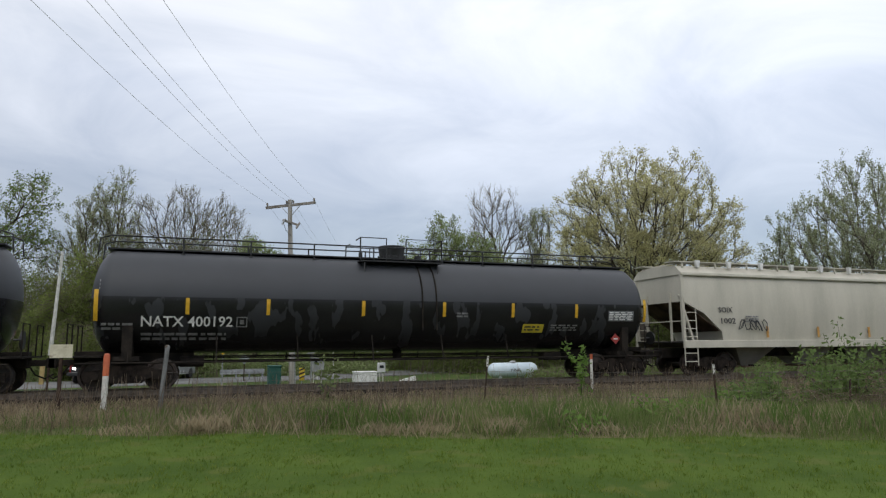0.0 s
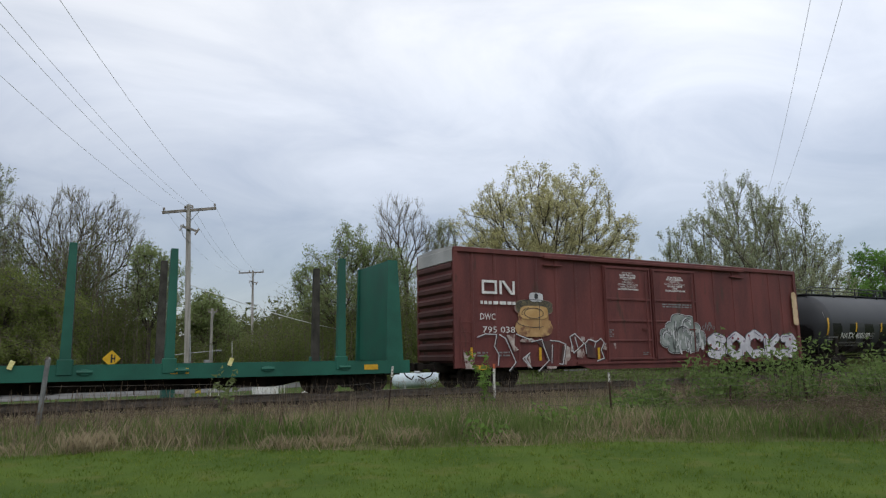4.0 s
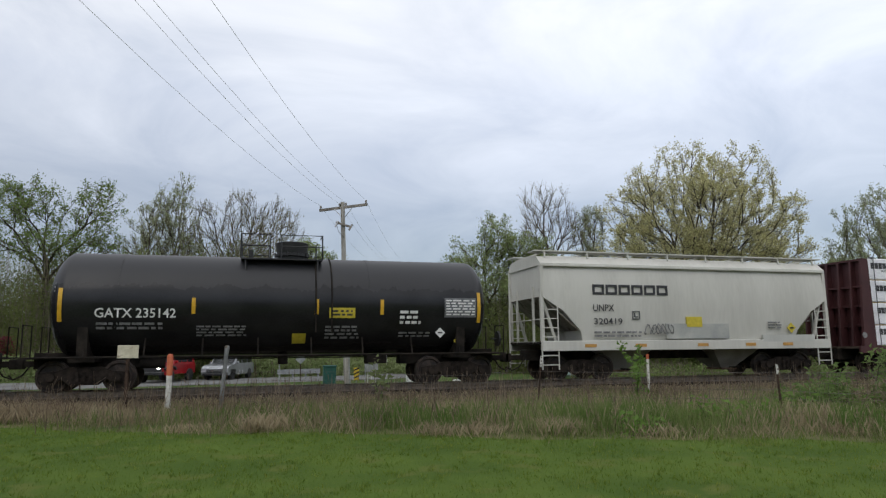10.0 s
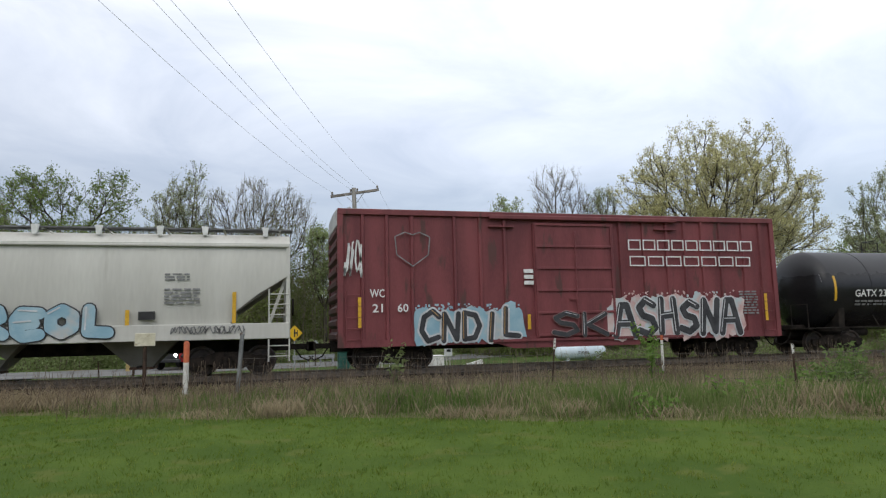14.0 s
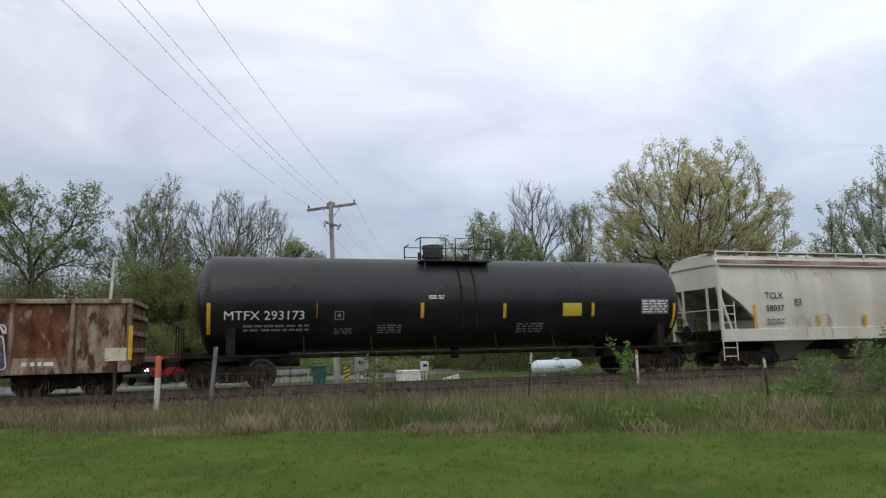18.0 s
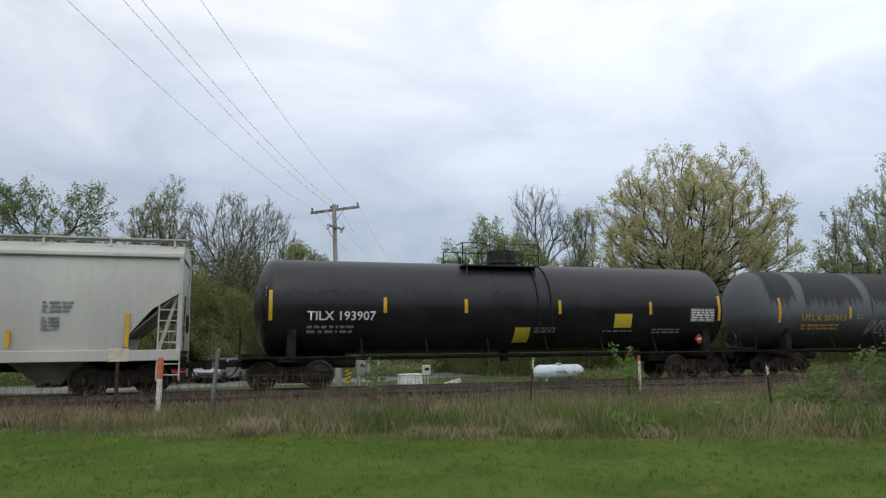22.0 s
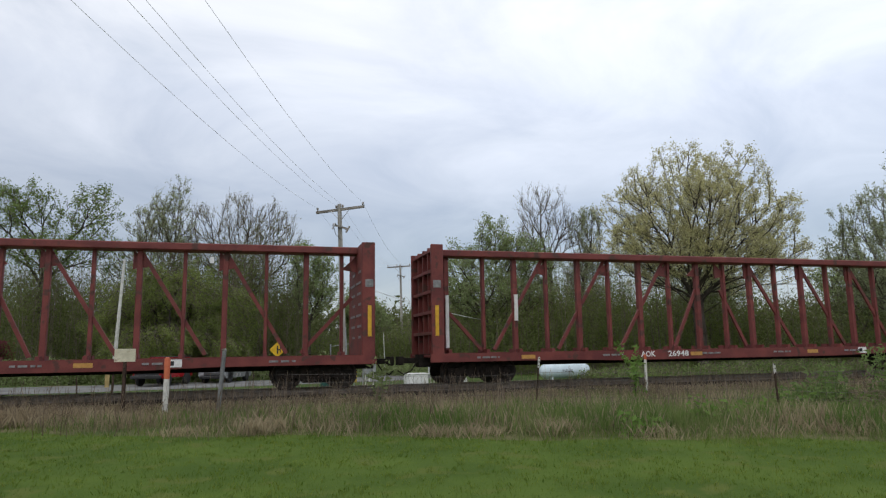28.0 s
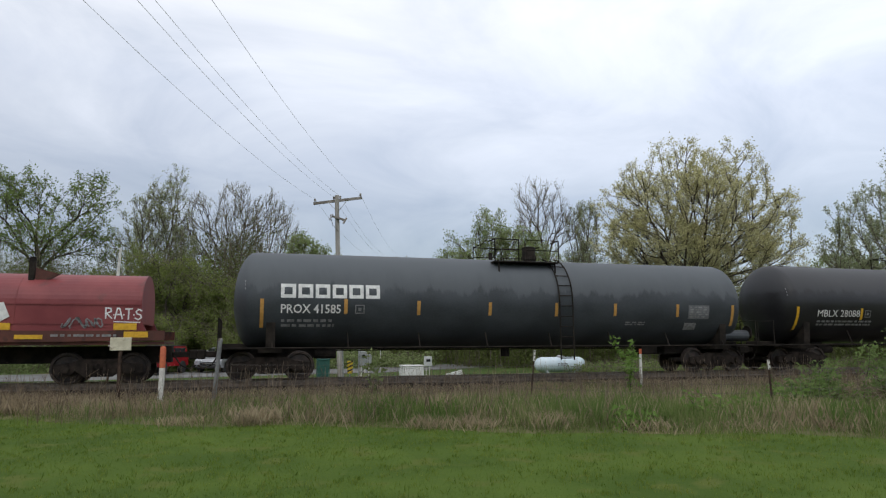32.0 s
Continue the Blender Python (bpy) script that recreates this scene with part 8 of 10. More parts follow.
o = thing("marker_post", "white plastic marker post with an orange top", "marker post", at=(-2.17, 19.72, 0))
part("white_tube", Mesh().cyl((0.02, 0, -0.05), (0.03, 0, 0.98), 0.075, n=14), PVC, o, smooth=True)
part("orange_cap", Mesh().lathe([(0.98, 0.078), (1.5, 0.078), (1.54, 0.06), (1.56, 0.02)], 14, 0.03, 0, "z"), ORANGE, o, "faded orange sleeve", True)
o = thing("pipe_post", "grey galvanised pipe post leaning a little", "post", at=(-0.78, 19.08, 0))
part("pipe", Mesh().cyl((0, 0, -0.05), (0.12, 0, 1.68), 0.055, n=12), GREY_PIPE, o, smooth=True)
part("cap", Mesh().lathe([(1.67, 0.066), (1.73, 0.066), (1.77, 0.03)], 12, 0.12, 0, "z"), GREY_PIPE, o, smooth=True)
o = thing("sign_post", "blank cream sign plate on a rusty stake", "sign", at=(-3.27, 20.16, 0))
part("stake", Mesh().box(-0.03, 0.03, -0.03, 0.03, -0.05, 1.6).box(-0.05, 0.05, 0.02, 0.035, 0.0, 1.5), RUSTY, o)
part("plate", Mesh().box(-0.26, 0.27, -0.06, -0.035, 1.45, 1.80, 0.008), SIGN_CREAM, o)


def t_post(x, y, h, lean, label, white=0.25):
    o = thing("fence_post", label, "fence post", "old fence posts", at=(x, y, 0))
    m = Mesh().bar((0, 0, -0.05), (lean, 0, h), 0.035, 0.012).bar((0, 0.02, -0.05), (lean, 0.02, h), 0.01, 0.035)
    for i in range(int(h / 0.09)):
        z = 0.12 + i * 0.09
        m.box(lean * z / h - 0.013, lean * z / h + 0.013, -0.018, -0.004, z, z + 0.03)
    part("stake", m, RUSTY, o)
    if white:
        part("white_tip", Mesh().bar((lean * (h - white) / h, -0.004, h - white), (lean * 1.01, -0.004, h + 0.01), 0.045, 0.025), PVC, o, "white painted tip")


t_post(6.69, 15.4, 1.42, 0.16, "rusty steel fence stake with a white tip")
t_post(11.0, 12.2, 1.22, -0.06, "rusty steel fence stake with a white tip", 0.2)
t_post(17.5, 8.6, 1.2, -0.05, "rusty steel fence stake with a white tip", 0.15)
t_post(13.9, 11.3, 0.85, 0.08, "short rusty fence stake in the brush", 0)
t_post(15.6, 10.4, 0.9, -0.1, "short rusty fence stake in the brush", 0)
t_post(21.5, 7.2, 1.3, 0.05, "rusty steel fence stake with a white tip", 0.2)
# woven wire between the posts of the old fence
FENCE_WIRE = surf("fence_wire", (0.09, 0.08, 0.07), (0.2, 0.18, 0.165), 6, 0.7, 0.3)
line = [(-0.74, 19.08), (2.9, 17.3), (6.69, 15.4), (11.0, 12.2), (13.9, 11.3), (17.5, 8.6), (21.5, 7.2)]
wf = thing("wire_fence", "rusty woven wire fence sagging between stakes", "fence")
for (ax, ay), (bx, by) in zip(line, line[1:]):
    ln = math.hypot(bx - ax, by - ay)
    for zz in (0.2, 0.36, 0.52, 0.69, 0.87, 1.06):
        pts_ = [(ax + (bx - ax) * i / 8, ay + (by - ay) * i / 8, zz - 0.10 * (i / 8) * (1 - i / 8) * 4 * (0.5 + 0.5 * math.sin(ax + zz * 5))) for i in range(9)]
        part("strand", Mesh().tube(pts_, 0.0032, 4), FENCE_WIRE, wf)
    n = int(ln / 0.2)
    m = Mesh()
    for i in range(1, n):
        u = i / n
        cx, cy = ax + (bx - ax) * u, ay + (by - ay) * u
        m.cyl((cx, cy, 0.14), (cx + 0.01, cy, 1.0), 0.0028, n=3, caps=False)
    part("mesh_infill", m, FENCE_WIRE, wf)["kind"] = "stuff"
o = thing("marker_post", "thin white wooden survey stake", "marker post", at=(12.6, 19.8, 0))
part("stake", Mesh().bar((0, 0, -0.05), (0.02, 0, 1.38), 0.085, 0.03), PVC, o)
part("orange_tip", Mesh().bar((0.018, -0.001, 1.22), (0.021, -0.001, 1.385), 0.088, 0.034), ORANGE, o)

# ---- behind the track ----
o = thing("white_pole", "tall slender white pole on a dark stub", "pole", at=(-5.6, 32.0, -0.3))
part("pole", Mesh().cyl((0.0, 0, 1.75), (0.17, 0, 6.1), 0.085, 0.05, 10), PVC, o, smooth=True)
part("stub", Mesh().cyl((-0.04, 0, -0.1), (0.0, 0, 1.8), 0.05, n=8), RUSTY, o)
SIGN_YELLOW = surf("sign_yellow", (0.62, 0.36, 0.01), (0.74, 0.45, 0.02), 4, 0.45)


def road_sign(x, y, z, r, face, label, symbol=False, post=STEEL_GREY):
    o = thing("road_sign", label, "road sign", at=(x, y, -0.35))
    h = z + 0.35
    part("post", Mesh().box(-0.03, 0.03, -0.02, 0.02, -0.1, h + r * 0.6), post, o)
    part("plate", diamond(Mesh(), 0, h, r, -0.04), face, o)
    if symbol:
        part("symbol", Mesh().box(-0.04, 0.04, -0.062, -0.05, h - r * 0.5, h + r * 0.5).box(0.04, r * 0.4, -0.062, -0.05, h - r * 0.1, h + r * 0.1).box(r * 0.3, r * 0.4, -0.064, -0.05, h - r * 0.4, h + r * 0.4), BLACK, o)


road_sign(1.52, 40.0, 1.78, 0.45, SIGN_YELLOW, "yellow diamond warning sign with a black junction symbol", True)
road_sign(2.97, 44.0, 1.02, 0.32, STEEL_GREY, "bare metal back of a diamond road sign", False, RUSTY)
HAZ = surf("marker_hazard", (0.6, 0.4, 0.02), (0.7, 0.5, 0.04), 4, 0.5)
o = thing("object_marker", "yellow and black striped object marker", "road marker", at=(5.35, 36.0, -0.35))
part("plate", Mesh().box(-0.14, 0.14, -0.03, 0.0, 0.35, 1.0), HAZ, o)
for i in range(3):
    part("stripe", Mesh().prism([(-0.14, 0.42 + i * 0.2), (0.14, 0.54 + i * 0.2), (0.14, 0.62 + i * 0.2), (-0.14, 0.5 + i * 0.2)], "y", -0.036, -0.028), BLACK, o)
part("post", Mesh().box(-0.03, 0.03, 0.0, 0.03, -0.1, 0.5), STEEL_GREY, o)
o = thing("marker_post", "short weathered yellow wooden post", "marker post", at=(-8.4, 46.0, -0.35))
part("post", Mesh().box(-0.12, 0.12, -0.12, 0.12, -0.1, 1.25, 0.02), surf("old_yellow_wood", (0.3, 0.22, 0.08), (0.42, 0.32, 0.14), 4, 0.8), o)
TEAL = surf("bin_teal", (0.01, 0.06, 0.05), (0.02, 0.10, 0.08), 3, 0.5)
o = thing("utility_cabinet", "dark teal green utility cabinet", "cabinet", at=(4.37, 40.0, -0.35))
part("body", Mesh().box(-0.36, 0.36, -0.3, 0.3, -0.1, 0.95, 0.03), TEAL, o)
part("lid", Mesh().box(-0.39, 0.39, -0.33, 0.33, 0.95, 1.05, 0.03), TEAL, o)
CAB_GREY = surf("cabinet_grey", (0.24, 0.25, 0.25), (0.36, 0.37, 0.37), 3, 0.5)
o = thing("meter_stand", "grey electric meter boxes on pipe legs", "meter box", at=(6.17, 36.0, -0.35))
part("box", Mesh().box(-0.3, 0.05, -0.12, 0.1, 0.75, 1.5, 0.02), CAB_GREY, o)
part("box", Mesh().box(0.07, 0.33, -0.1, 0.1, 0.85, 1.35, 0.02), CAB_GREY, o)
part("meter", Mesh().cyl((-0.12, -0.12, 1.25), (-0.12, -0.2, 1.25), 0.09, n=14), GLASS_DARK, o)
for x in (-0.22, -0.02, 0.2):
    part("leg", Mesh().cyl((x, 0, -0.1), (x, 0, 0.85), 0.03, n=8), PVC, o)
part("mast", Mesh().cyl((-0.34, 0, -0.1), (-0.34, 0, 1.9), 0.04, n=8), CAB_GREY, o)
o = thing("pad_box", "low white fibreglass pad box on the ground", "utility box", at=(9.2, 38.0, -0.35))
part("body", Mesh().prism([(-0.64, 0.0), (0.64, 0.0), (0.6, 0.62), (-0.6, 0.62)], "y", -0.4, 0.4), WHITE, o)
part("lid", Mesh().box(-0.63, 0.63, -0.43, 0.43, 0.6, 0.68, 0.02), WHITE, o)
o = thing("meter_stand", "pale grey pedestal meter box on two legs", "meter box", at=(10.17, 38.0, -0.35))
part("box", Mesh().box(-0.22, 0.22, -0.12, 0.12, 0.58, 1.15, 0.03), surf("cabinet_pale", (0.42, 0.43, 0.43), (0.55, 0.56, 0.55), 3, 0.5), o)
part("window", Mesh().box(-0.12, 0.12, -0.128, -0.11, 0.85, 1.0), GLASS_DARK, o)
for x in (-0.1, 0.1):
    part("leg", Mesh().cyl((x, 0, -0.1), (x, 0, 0.6), 0.03, n=8), PVC, o)
o = thing("steel_sheet", "pale grey pipe end and white sheet on the ground", "pipe", at=(11.2, 37.0, -0.3))
part("sheet", Mesh().prism([(-0.3, 0.02), (0.75, 0.1), (0.7, 0.35), (-0.2, 0.12)], "y", -0.1, 0.15), WHITE, o)
PROPANE = surf("propane_white", (0.50, 0.60, 0.66), (0.64, 0.73, 0.78), 1.6, 0.4, spots=((0.35, 0.4, 0.42), 3.0, 0.64))
o = thing("propane_tank", "white horizontal propane tank with dirty streaks on legs", "propane tank", at=(18.08, 37.0, -0.35))
r = 0.44
prof = [(-1.62, 0.02), (-1.60, 0.16), (-1.53, 0.28), (-1.42, 0.37), (-1.25, r), (1.25, r), (1.42, 0.37), (1.53, 0.28), (1.60, 0.16), (1.62, 0.02)]
part("shell", Mesh().lathe(prof, 28, 0, 0.62), PROPANE, o, smooth=True)
for x in (-0.95, 0.95):
    part("leg", Mesh().box(x - 0.06, x + 0.06, -0.3, 0.3, -0.1, 0.35), PROPANE, o)
part("valve_dome", Mesh().lathe([(1.02, 0.2), (1.12, 0.2), (1.17, 0.1)], 16, 0, 0, "z"), CAB_GREY, o)
part("label", text_bars(Mesh(), -0.35, 0.3, 0.55, 0.72, 0, 2, (0.62, 0.44), 3), BAND_GREY, o, "faded print")
o = thing("guard_rail", "low grey steel guard rail along the road", "guard rail", at=(0, 0, 0))
part("beam", Mesh().bar((1.6, 45.2, 0.2), (4.4, 46.2, 0.2), 0.3, 0.06), STEEL_GREY, o)
for k in range(4):
    part("post", Mesh().box(1.7 + k * 0.85, 1.8 + k * 0.85, 45.3 + k * 0.3, 45.42 + k * 0.3, -0.4, 0.35), STEEL_GREY, o)
for x, y, h in ((9.75, 50.0, 3.0), (0.3, 42.0, 0.9), (6.9, 39.0, 0.7), (-6.6, 30.5, 0.85)):
    o = thing("stake", "thin pale stake by the roadside", "stake", "roadside stakes", at=(x, y, -0.35))
    part("rod", Mesh().cyl((0, 0, -0.1), (-0.12, 0, h + 0.3), 0.025, n=6), PVC if h > 2 else RUSTY, o)
o = thing("street_lamp", "small lamp on a thin bent arm", "street lamp", at=(6.6, 58.0, -0.35))
part("arm", Mesh().tube([(3.6, 0, 2.75), (1.2, 0, 2.55), (0.0, 0, 2.4)], 0.03, 6), STEEL_GREY, o)
part("post", Mesh().cyl((0, 0, -0.1), (0, 0, 2.6), 0.05, n=8), STEEL_GREY, o)
part("lamp_head", Mesh().box(3.3, 3.75, -0.12, 0.12, 2.68, 2.8, 0.03), STEEL_GREY, o)
part("box", Mesh().box(2.4, 2.85, -0.2, 0.2, 1.5, 2.0, 0.03), CAB_GREY, o)

# ---- two cars that wait behind the track ----
JEEP_RED = surf("car_red", (0.27, 0.010, 0.014), (0.34, 0.016, 0.02), 1.0, 0.25)
SILVER = surf("car_silver", (0.28, 0.29, 0.305), (0.36, 0.37, 0.385), 1.0, 0.25, 0.3)
TYRE = surf("tyre_rubber", (0.012, 0.012, 0.012), (0.03, 0.03, 0.03), 6, 0.8, bump=0.2)
HEADLAMP = glow("headlamp_lit", (1.0, 0.97, 0.9), 14.0)
LENS = surf("lamp_lens", (0.55, 0.57, 0.6), (0.7, 0.72, 0.74), 3, 0.15)
CHROME = surf("chrome", (0.6, 0.6, 0.62), (0.75, 0.75, 0.77), 3, 0.15, 0.9)


def wheel_parts(o, x, y, r, w=0.24):
    s = -1 if y < 0 else 1
    t = part("wheel", Mesh().lathe([(y - s * w / 2, r * 0.6), (y - s * w / 2, r * 0.95), (y - s * w / 4, r), (y + s * w / 4, r), (y + s * w / 2, r * 0.95), (y + s * w / 2, r * 0.6)], 24, x, r, "y"), TYRE, o, smooth=True)
    m = Mesh().lathe([(y + s * w * 0.3, 0.03), (y + s * w * 0.46, 0.06), (y + s * w * 0.42, r * 0.5), (y + s * w * 0.48, r * 0.64), (y + s * w * 0.3, r * 0.64)], 20, x, r, "y")
    part("rim", m, STEEL_GREY, t, smooth=True)


def vehicle(name, label, at, heading, paint, L, W, H, boxy, lamps_lit):
    """A car with its nose towards +x in its own space."""
    o = thing(name, label, "car", at=Matrix.Translation(at) @ Matrix.Rotation(heading, 4, "Z"))
    hx = L / 2
    r = 0.40 if boxy else 0.35
    z0, belt = (0.5, 1.12) if boxy else (0.32, 0.98)
    if boxy:
        low = [(-hx, z0), (hx - 0.1, z0), (hx - 0.02, z0 + 0.2), (hx - 0.05, belt - 0.06), (hx - 0.35, belt), (-hx, belt)]
        cab = [(-hx + 0.05, belt), (0.75, belt), (0.55, H - 0.05), (0.3, H), (-hx + 0.2, H), (-hx + 0.08, H - 0.1)]
    else:
        low = [(-hx, z0 + 0.15), (-hx + 0.1, z0), (hx - 0.15, z0), (hx, z0 + 0.2), (hx - 0.02, 0.72), (hx - 0.25, 0.93), (hx - 1.1, belt + 0.05), (-hx + 0.05, belt + 0.06), (-hx, 0.8)]
        cab = [(-hx + 0.12, belt), (hx - 1.15, belt), (hx - 1.95, H - 0.06), (hx - 2.4, H), (-hx + 0.75, H - 0.02), (-hx + 0.4, H - 0.12)]
    body = part("body", Mesh().prism(low, "y", -W / 2, W / 2), paint, o)
    k = W / 2 - 0.1
    m = Mesh()
    n = len(cab)
    vs = [(x, -(W / 2 - 0.03 - (z - belt) * 0.18), z) for x, z in cab] + [(x, W / 2 - 0.03 - (z - belt) * 0.18, z) for x, z in cab]
    m.add(vs, [(i, (i + 1) % n, n + (i + 1) % n, n + i) for i in range(n)] + [tuple(range(n - 1, -1, -1)), tuple(range(n, 2 * n))])
    roof = part("cabin", m, paint, o)
    for s in (-1, 1):
        y = s * (W / 2 - 0.06)
        x0, x1 = -hx + 0.35, (0.5 if boxy else hx - 1.55)
        for a, b in ((x0, x0 + (x1 - x0) * 0.28), (x0 + (x1 - x0) * 0.32, x0 + (x1 - x0) * 0.63), (x0 + (x1 - x0) * 0.67, x1)):
            zt = H - 0.14
            part("side_window", Mesh().prism([(a, belt + 0.08), (b, belt + 0.08), (b - (0.02 if boxy else 0.2) * (b > x1 - 0.1), zt), (a + 0.05, zt)], "y", y - s * 0.07, y + s * 0.012), GLASS_DARK, roof)
        part("mirror", Mesh().box(x1 - 0.1, x1 + 0.05, s * (W / 2 + 0.02) - 0.09, s * (W / 2 + 0.02) + 0.09, belt + 0.05, belt + 0.22, 0.03), paint, o)
        lamp = HEADLAMP if lamps_lit else LENS
        if boxy:
            part("headlamp", Mesh().cyl((hx - 0.04, s * W * 0.33, 0.92), (hx + 0.03, s * W * 0.33, 0.92), 0.1, n=14), lamp, o)
            part("fog_lamp", Mesh().cyl((hx + 0.1, s * W * 0.36, 0.58), (hx + 0.16, s * W * 0.36, 0.58), 0.055, n=12), lamp, o)
            part("fender", Mesh().prism([(hx - 1.45, 0.82), (hx - 1.25, 1.0), (hx - 0.25, 1.0), (hx - 0.02, 0.86), (hx - 0.1, 0.78), (hx - 0.35, 0.92), (hx - 1.15, 0.92), (hx - 1.4, 0.76)], "y", min(s * W / 2, s * (W / 2 + 0.16)), max(s * W / 2, s * (W / 2 + 0.16))), BLACK, o)
        else:
            part("headlamp", Mesh().box(hx - 0.22, hx + 0.005, s * W * 0.36 - 0.2, s * W * 0.36 + 0.2, 0.74, 0.84, 0.02), LENS, o)
            part("arch_trim", Mesh().box(hx - 1.3, hx - 0.45, s * W / 2 - 0.02, s * W / 2 + 0.02, 0.3, 0.72, 0.015), BLACK, o)
    zw = 0.0
    xf, xr = hx - 0.85, -hx + 0.85
    for x in (xf, xr):
        for s in (-1, 1):
            wheel_parts(o, x, s * (W / 2 - 0.1 + (0.08 if boxy else 0)), r)
    if boxy:
        part("bumper", Mesh().box(hx - 0.05, hx + 0.2, -W / 2 - 0.05, W / 2 + 0.05, 0.48, 0.68, 0.03), BLACK, o)
        part("grille", Mesh().box(hx - 0.06, hx + 0.01, -W * 0.44, W * 0.44, 0.66, 1.06), BLACK, o)
        part("windscreen", Mesh().obox((0.68, 0, (belt + H) / 2), (0.02, W - 0.35, H - belt - 0.2), (0, -18, 0)), GLASS_DARK, o)
        part("soft_top", Mesh().box(-hx + 0.12, 0.4, -W / 2 + 0.1, W / 2 - 0.1, H - 0.01, H + 0.04, 0.02), BLACK, o)
    else:
        part("bumper", Mesh().box(hx - 0.08, hx + 0.03, -W / 2 + 0.1, W / 2 - 0.1, 0.3, 0.45, 0.03), BLACK, o)
        part("grille", Mesh().box(hx - 0.03, hx + 0.015, -W * 0.3, W * 0.3, 0.5, 0.72, 0.02), BLACK, o)
        part("grille_bar", Mesh().box(hx + 0.01, hx + 0.03, -W * 0.3, W * 0.3, 0.6, 0.635), CHROME, o)
        part("windscreen", Mesh().obox((hx - 1.53, 0, (belt + H) / 2 + 0.02), (0.02, W - 0.4, 0.78), (0, -51, 0)), GLASS_DARK, o)
        for s in (-1, 1):
            part("roof_rail", Mesh().tube([(-hx + 0.8, s * (W / 2 - 0.25), H + 0.04), (hx - 2.3, s * (W / 2 - 0.25), H + 0.05)], 0.02, 6), CHROME, o)
    return o


vehicle("red_suv", "boxy red off-road car with lit headlamps on the road", (-5.3, 47.2, -0.333), math.atan2(-0.93, -0.37), JEEP_RED, 4.2, 1.8, 1.78, True, True)
vehicle("silver_suv", "silver compact sport utility car on the road", (-1.55, 49.6, -0.333), math.atan2(-0.93, -0.36), SILVER, 4.6, 1.84, 1.64, False, False)


# ---- level crossing signals ----
def crossing_signal(x, y, z0, turn, label, lamp_z=2.85, buck_z=3.9, box=True, lamp_r=0.24, half=0.32):
    o = thing("crossing_signal", label, "crossing signal", "crossing signals", at=Matrix.Translation((x, y, z0)) @ Matrix.Rotation(turn, 4, "Z"))
    part("mast", Mesh().cyl((0, 0, -0.1), (0, 0, (lamp_z + 0.4) if box else buck_z + 0.3), 0.06, n=12), STEEL_GREY if box else PVC, o)
    part("cross_tube", Mesh().tube([(-half - 0.05, 0, lamp_z + 0.3), (half + 0.05, 0, lamp_z + 0.3)], 0.035, 8), PVC, o)
    for s in (-1, 1):
        u = part("lamp_disc", Mesh().cyl((s * half, -0.02, lamp_z), (s * half, 0.02, lamp_z), lamp_r, n=28), BLACK, o)
        part("lamp_case", Mesh().lathe([(-0.3, 0.05), (-0.27, 0.13), (-0.2, 0.17), (-0.02, 0.18)], 20, s * half, lamp_z, "y"), STEEL_GREY, u, smooth=True)
        part("lens", Mesh().cyl((s * half, 0.02, lamp_z), (s * half, 0.06, lamp_z), 0.15, n=20), surf("red_lens", (0.25, 0.01, 0.01), (0.35, 0.02, 0.02), 4, 0.2), u)
        part("hood", Mesh().prism([(s * half + 0.17 * math.cos(a), lamp_z + 0.17 * math.sin(a)) for a in [i * math.pi / 8 for i in range(9)]], "y", 0.02, 0.3), BLACK, u)
        part("hanger", Mesh().cyl((s * half, -0.05, lamp_z + 0.3), (s * half, -0.05, lamp_z + 0.12), 0.03, n=6), PVC, u)
    for s in (() if box else (-1, 1)):
        bx = part("crossbuck", Mesh().obox((0, -0.09 - 0.02 * s, buck_z), (1.2, 0.02, 0.22), (0, s * 45, 0)), WHITE, o)
        for k in (-0.42, -0.2, 0.2, 0.42):
            part("lettering", Mesh().obox((k * 0.7071, -0.105 - 0.02 * s, buck_z - s * k * 0.7071), (0.1, 0.012, 0.1), (0, s * 45, 0)), BLACK, bx)
    if box:
        part("gate_mechanism", Mesh().box(-0.1, 0.3, -0.4, -0.07, 1.55, 2.1, 0.05), CAB_GREY, o)
        part("gate_counterweight", Mesh().box(-0.6, -0.25, -0.5, -0.2, 1.5, 2.1, 0.05), CAB_GREY, o)
        part("base", Mesh().box(-0.25, 0.25, -0.25, 0.25, -0.1, 0.2, 0.02), CAB_GREY, o)


crossing_signal(-5.12, 11.0, 0.0, radians(56), "railway crossing signal with two black lamp discs seen from behind", 2.85, 4.2)
crossing_signal(-12.6, 30.0, -0.1, radians(30), "far railway crossing signal with a white crossbuck", 2.35, 3.95, False, 0.26, 0.4)

# ---- a house far off ----
SIDING = surf("house_siding", (0.3, 0.29, 0.27), (0.4, 0.39, 0.36), 1.0, 0.8, stretch=(0.3, 0.3, 6))
SHINGLE = surf("roof_shingle", (0.11, 0.105, 0.10), (0.18, 0.17, 0.165), 2.0, 0.9, bump=0.3)
o = thing("house", "low grey house with a gabled shingle roof among trees", "house", at=(-31.0, 80.0, -0.35))
part("wall", Mesh().prism([(-4.5, 0), (4.5, 0), (4.5, 2.5), (-4.5, 2.5)], "y", -4.0, 4.0), SIDING, o)
part("roof", Mesh().add([(-4.9, -4.5, 2.45), (4.9, -4.5, 2.45), (4.9, 0, 4.5), (-4.9, 0, 4.5), (-4.9, 4.5, 2.45), (4.9, 4.5, 2.45)], [(0, 1, 2, 3), (3, 2, 5, 4), (0, 3, 4), (1, 5, 2), (0, 4, 5, 1)]), SHINGLE, o)
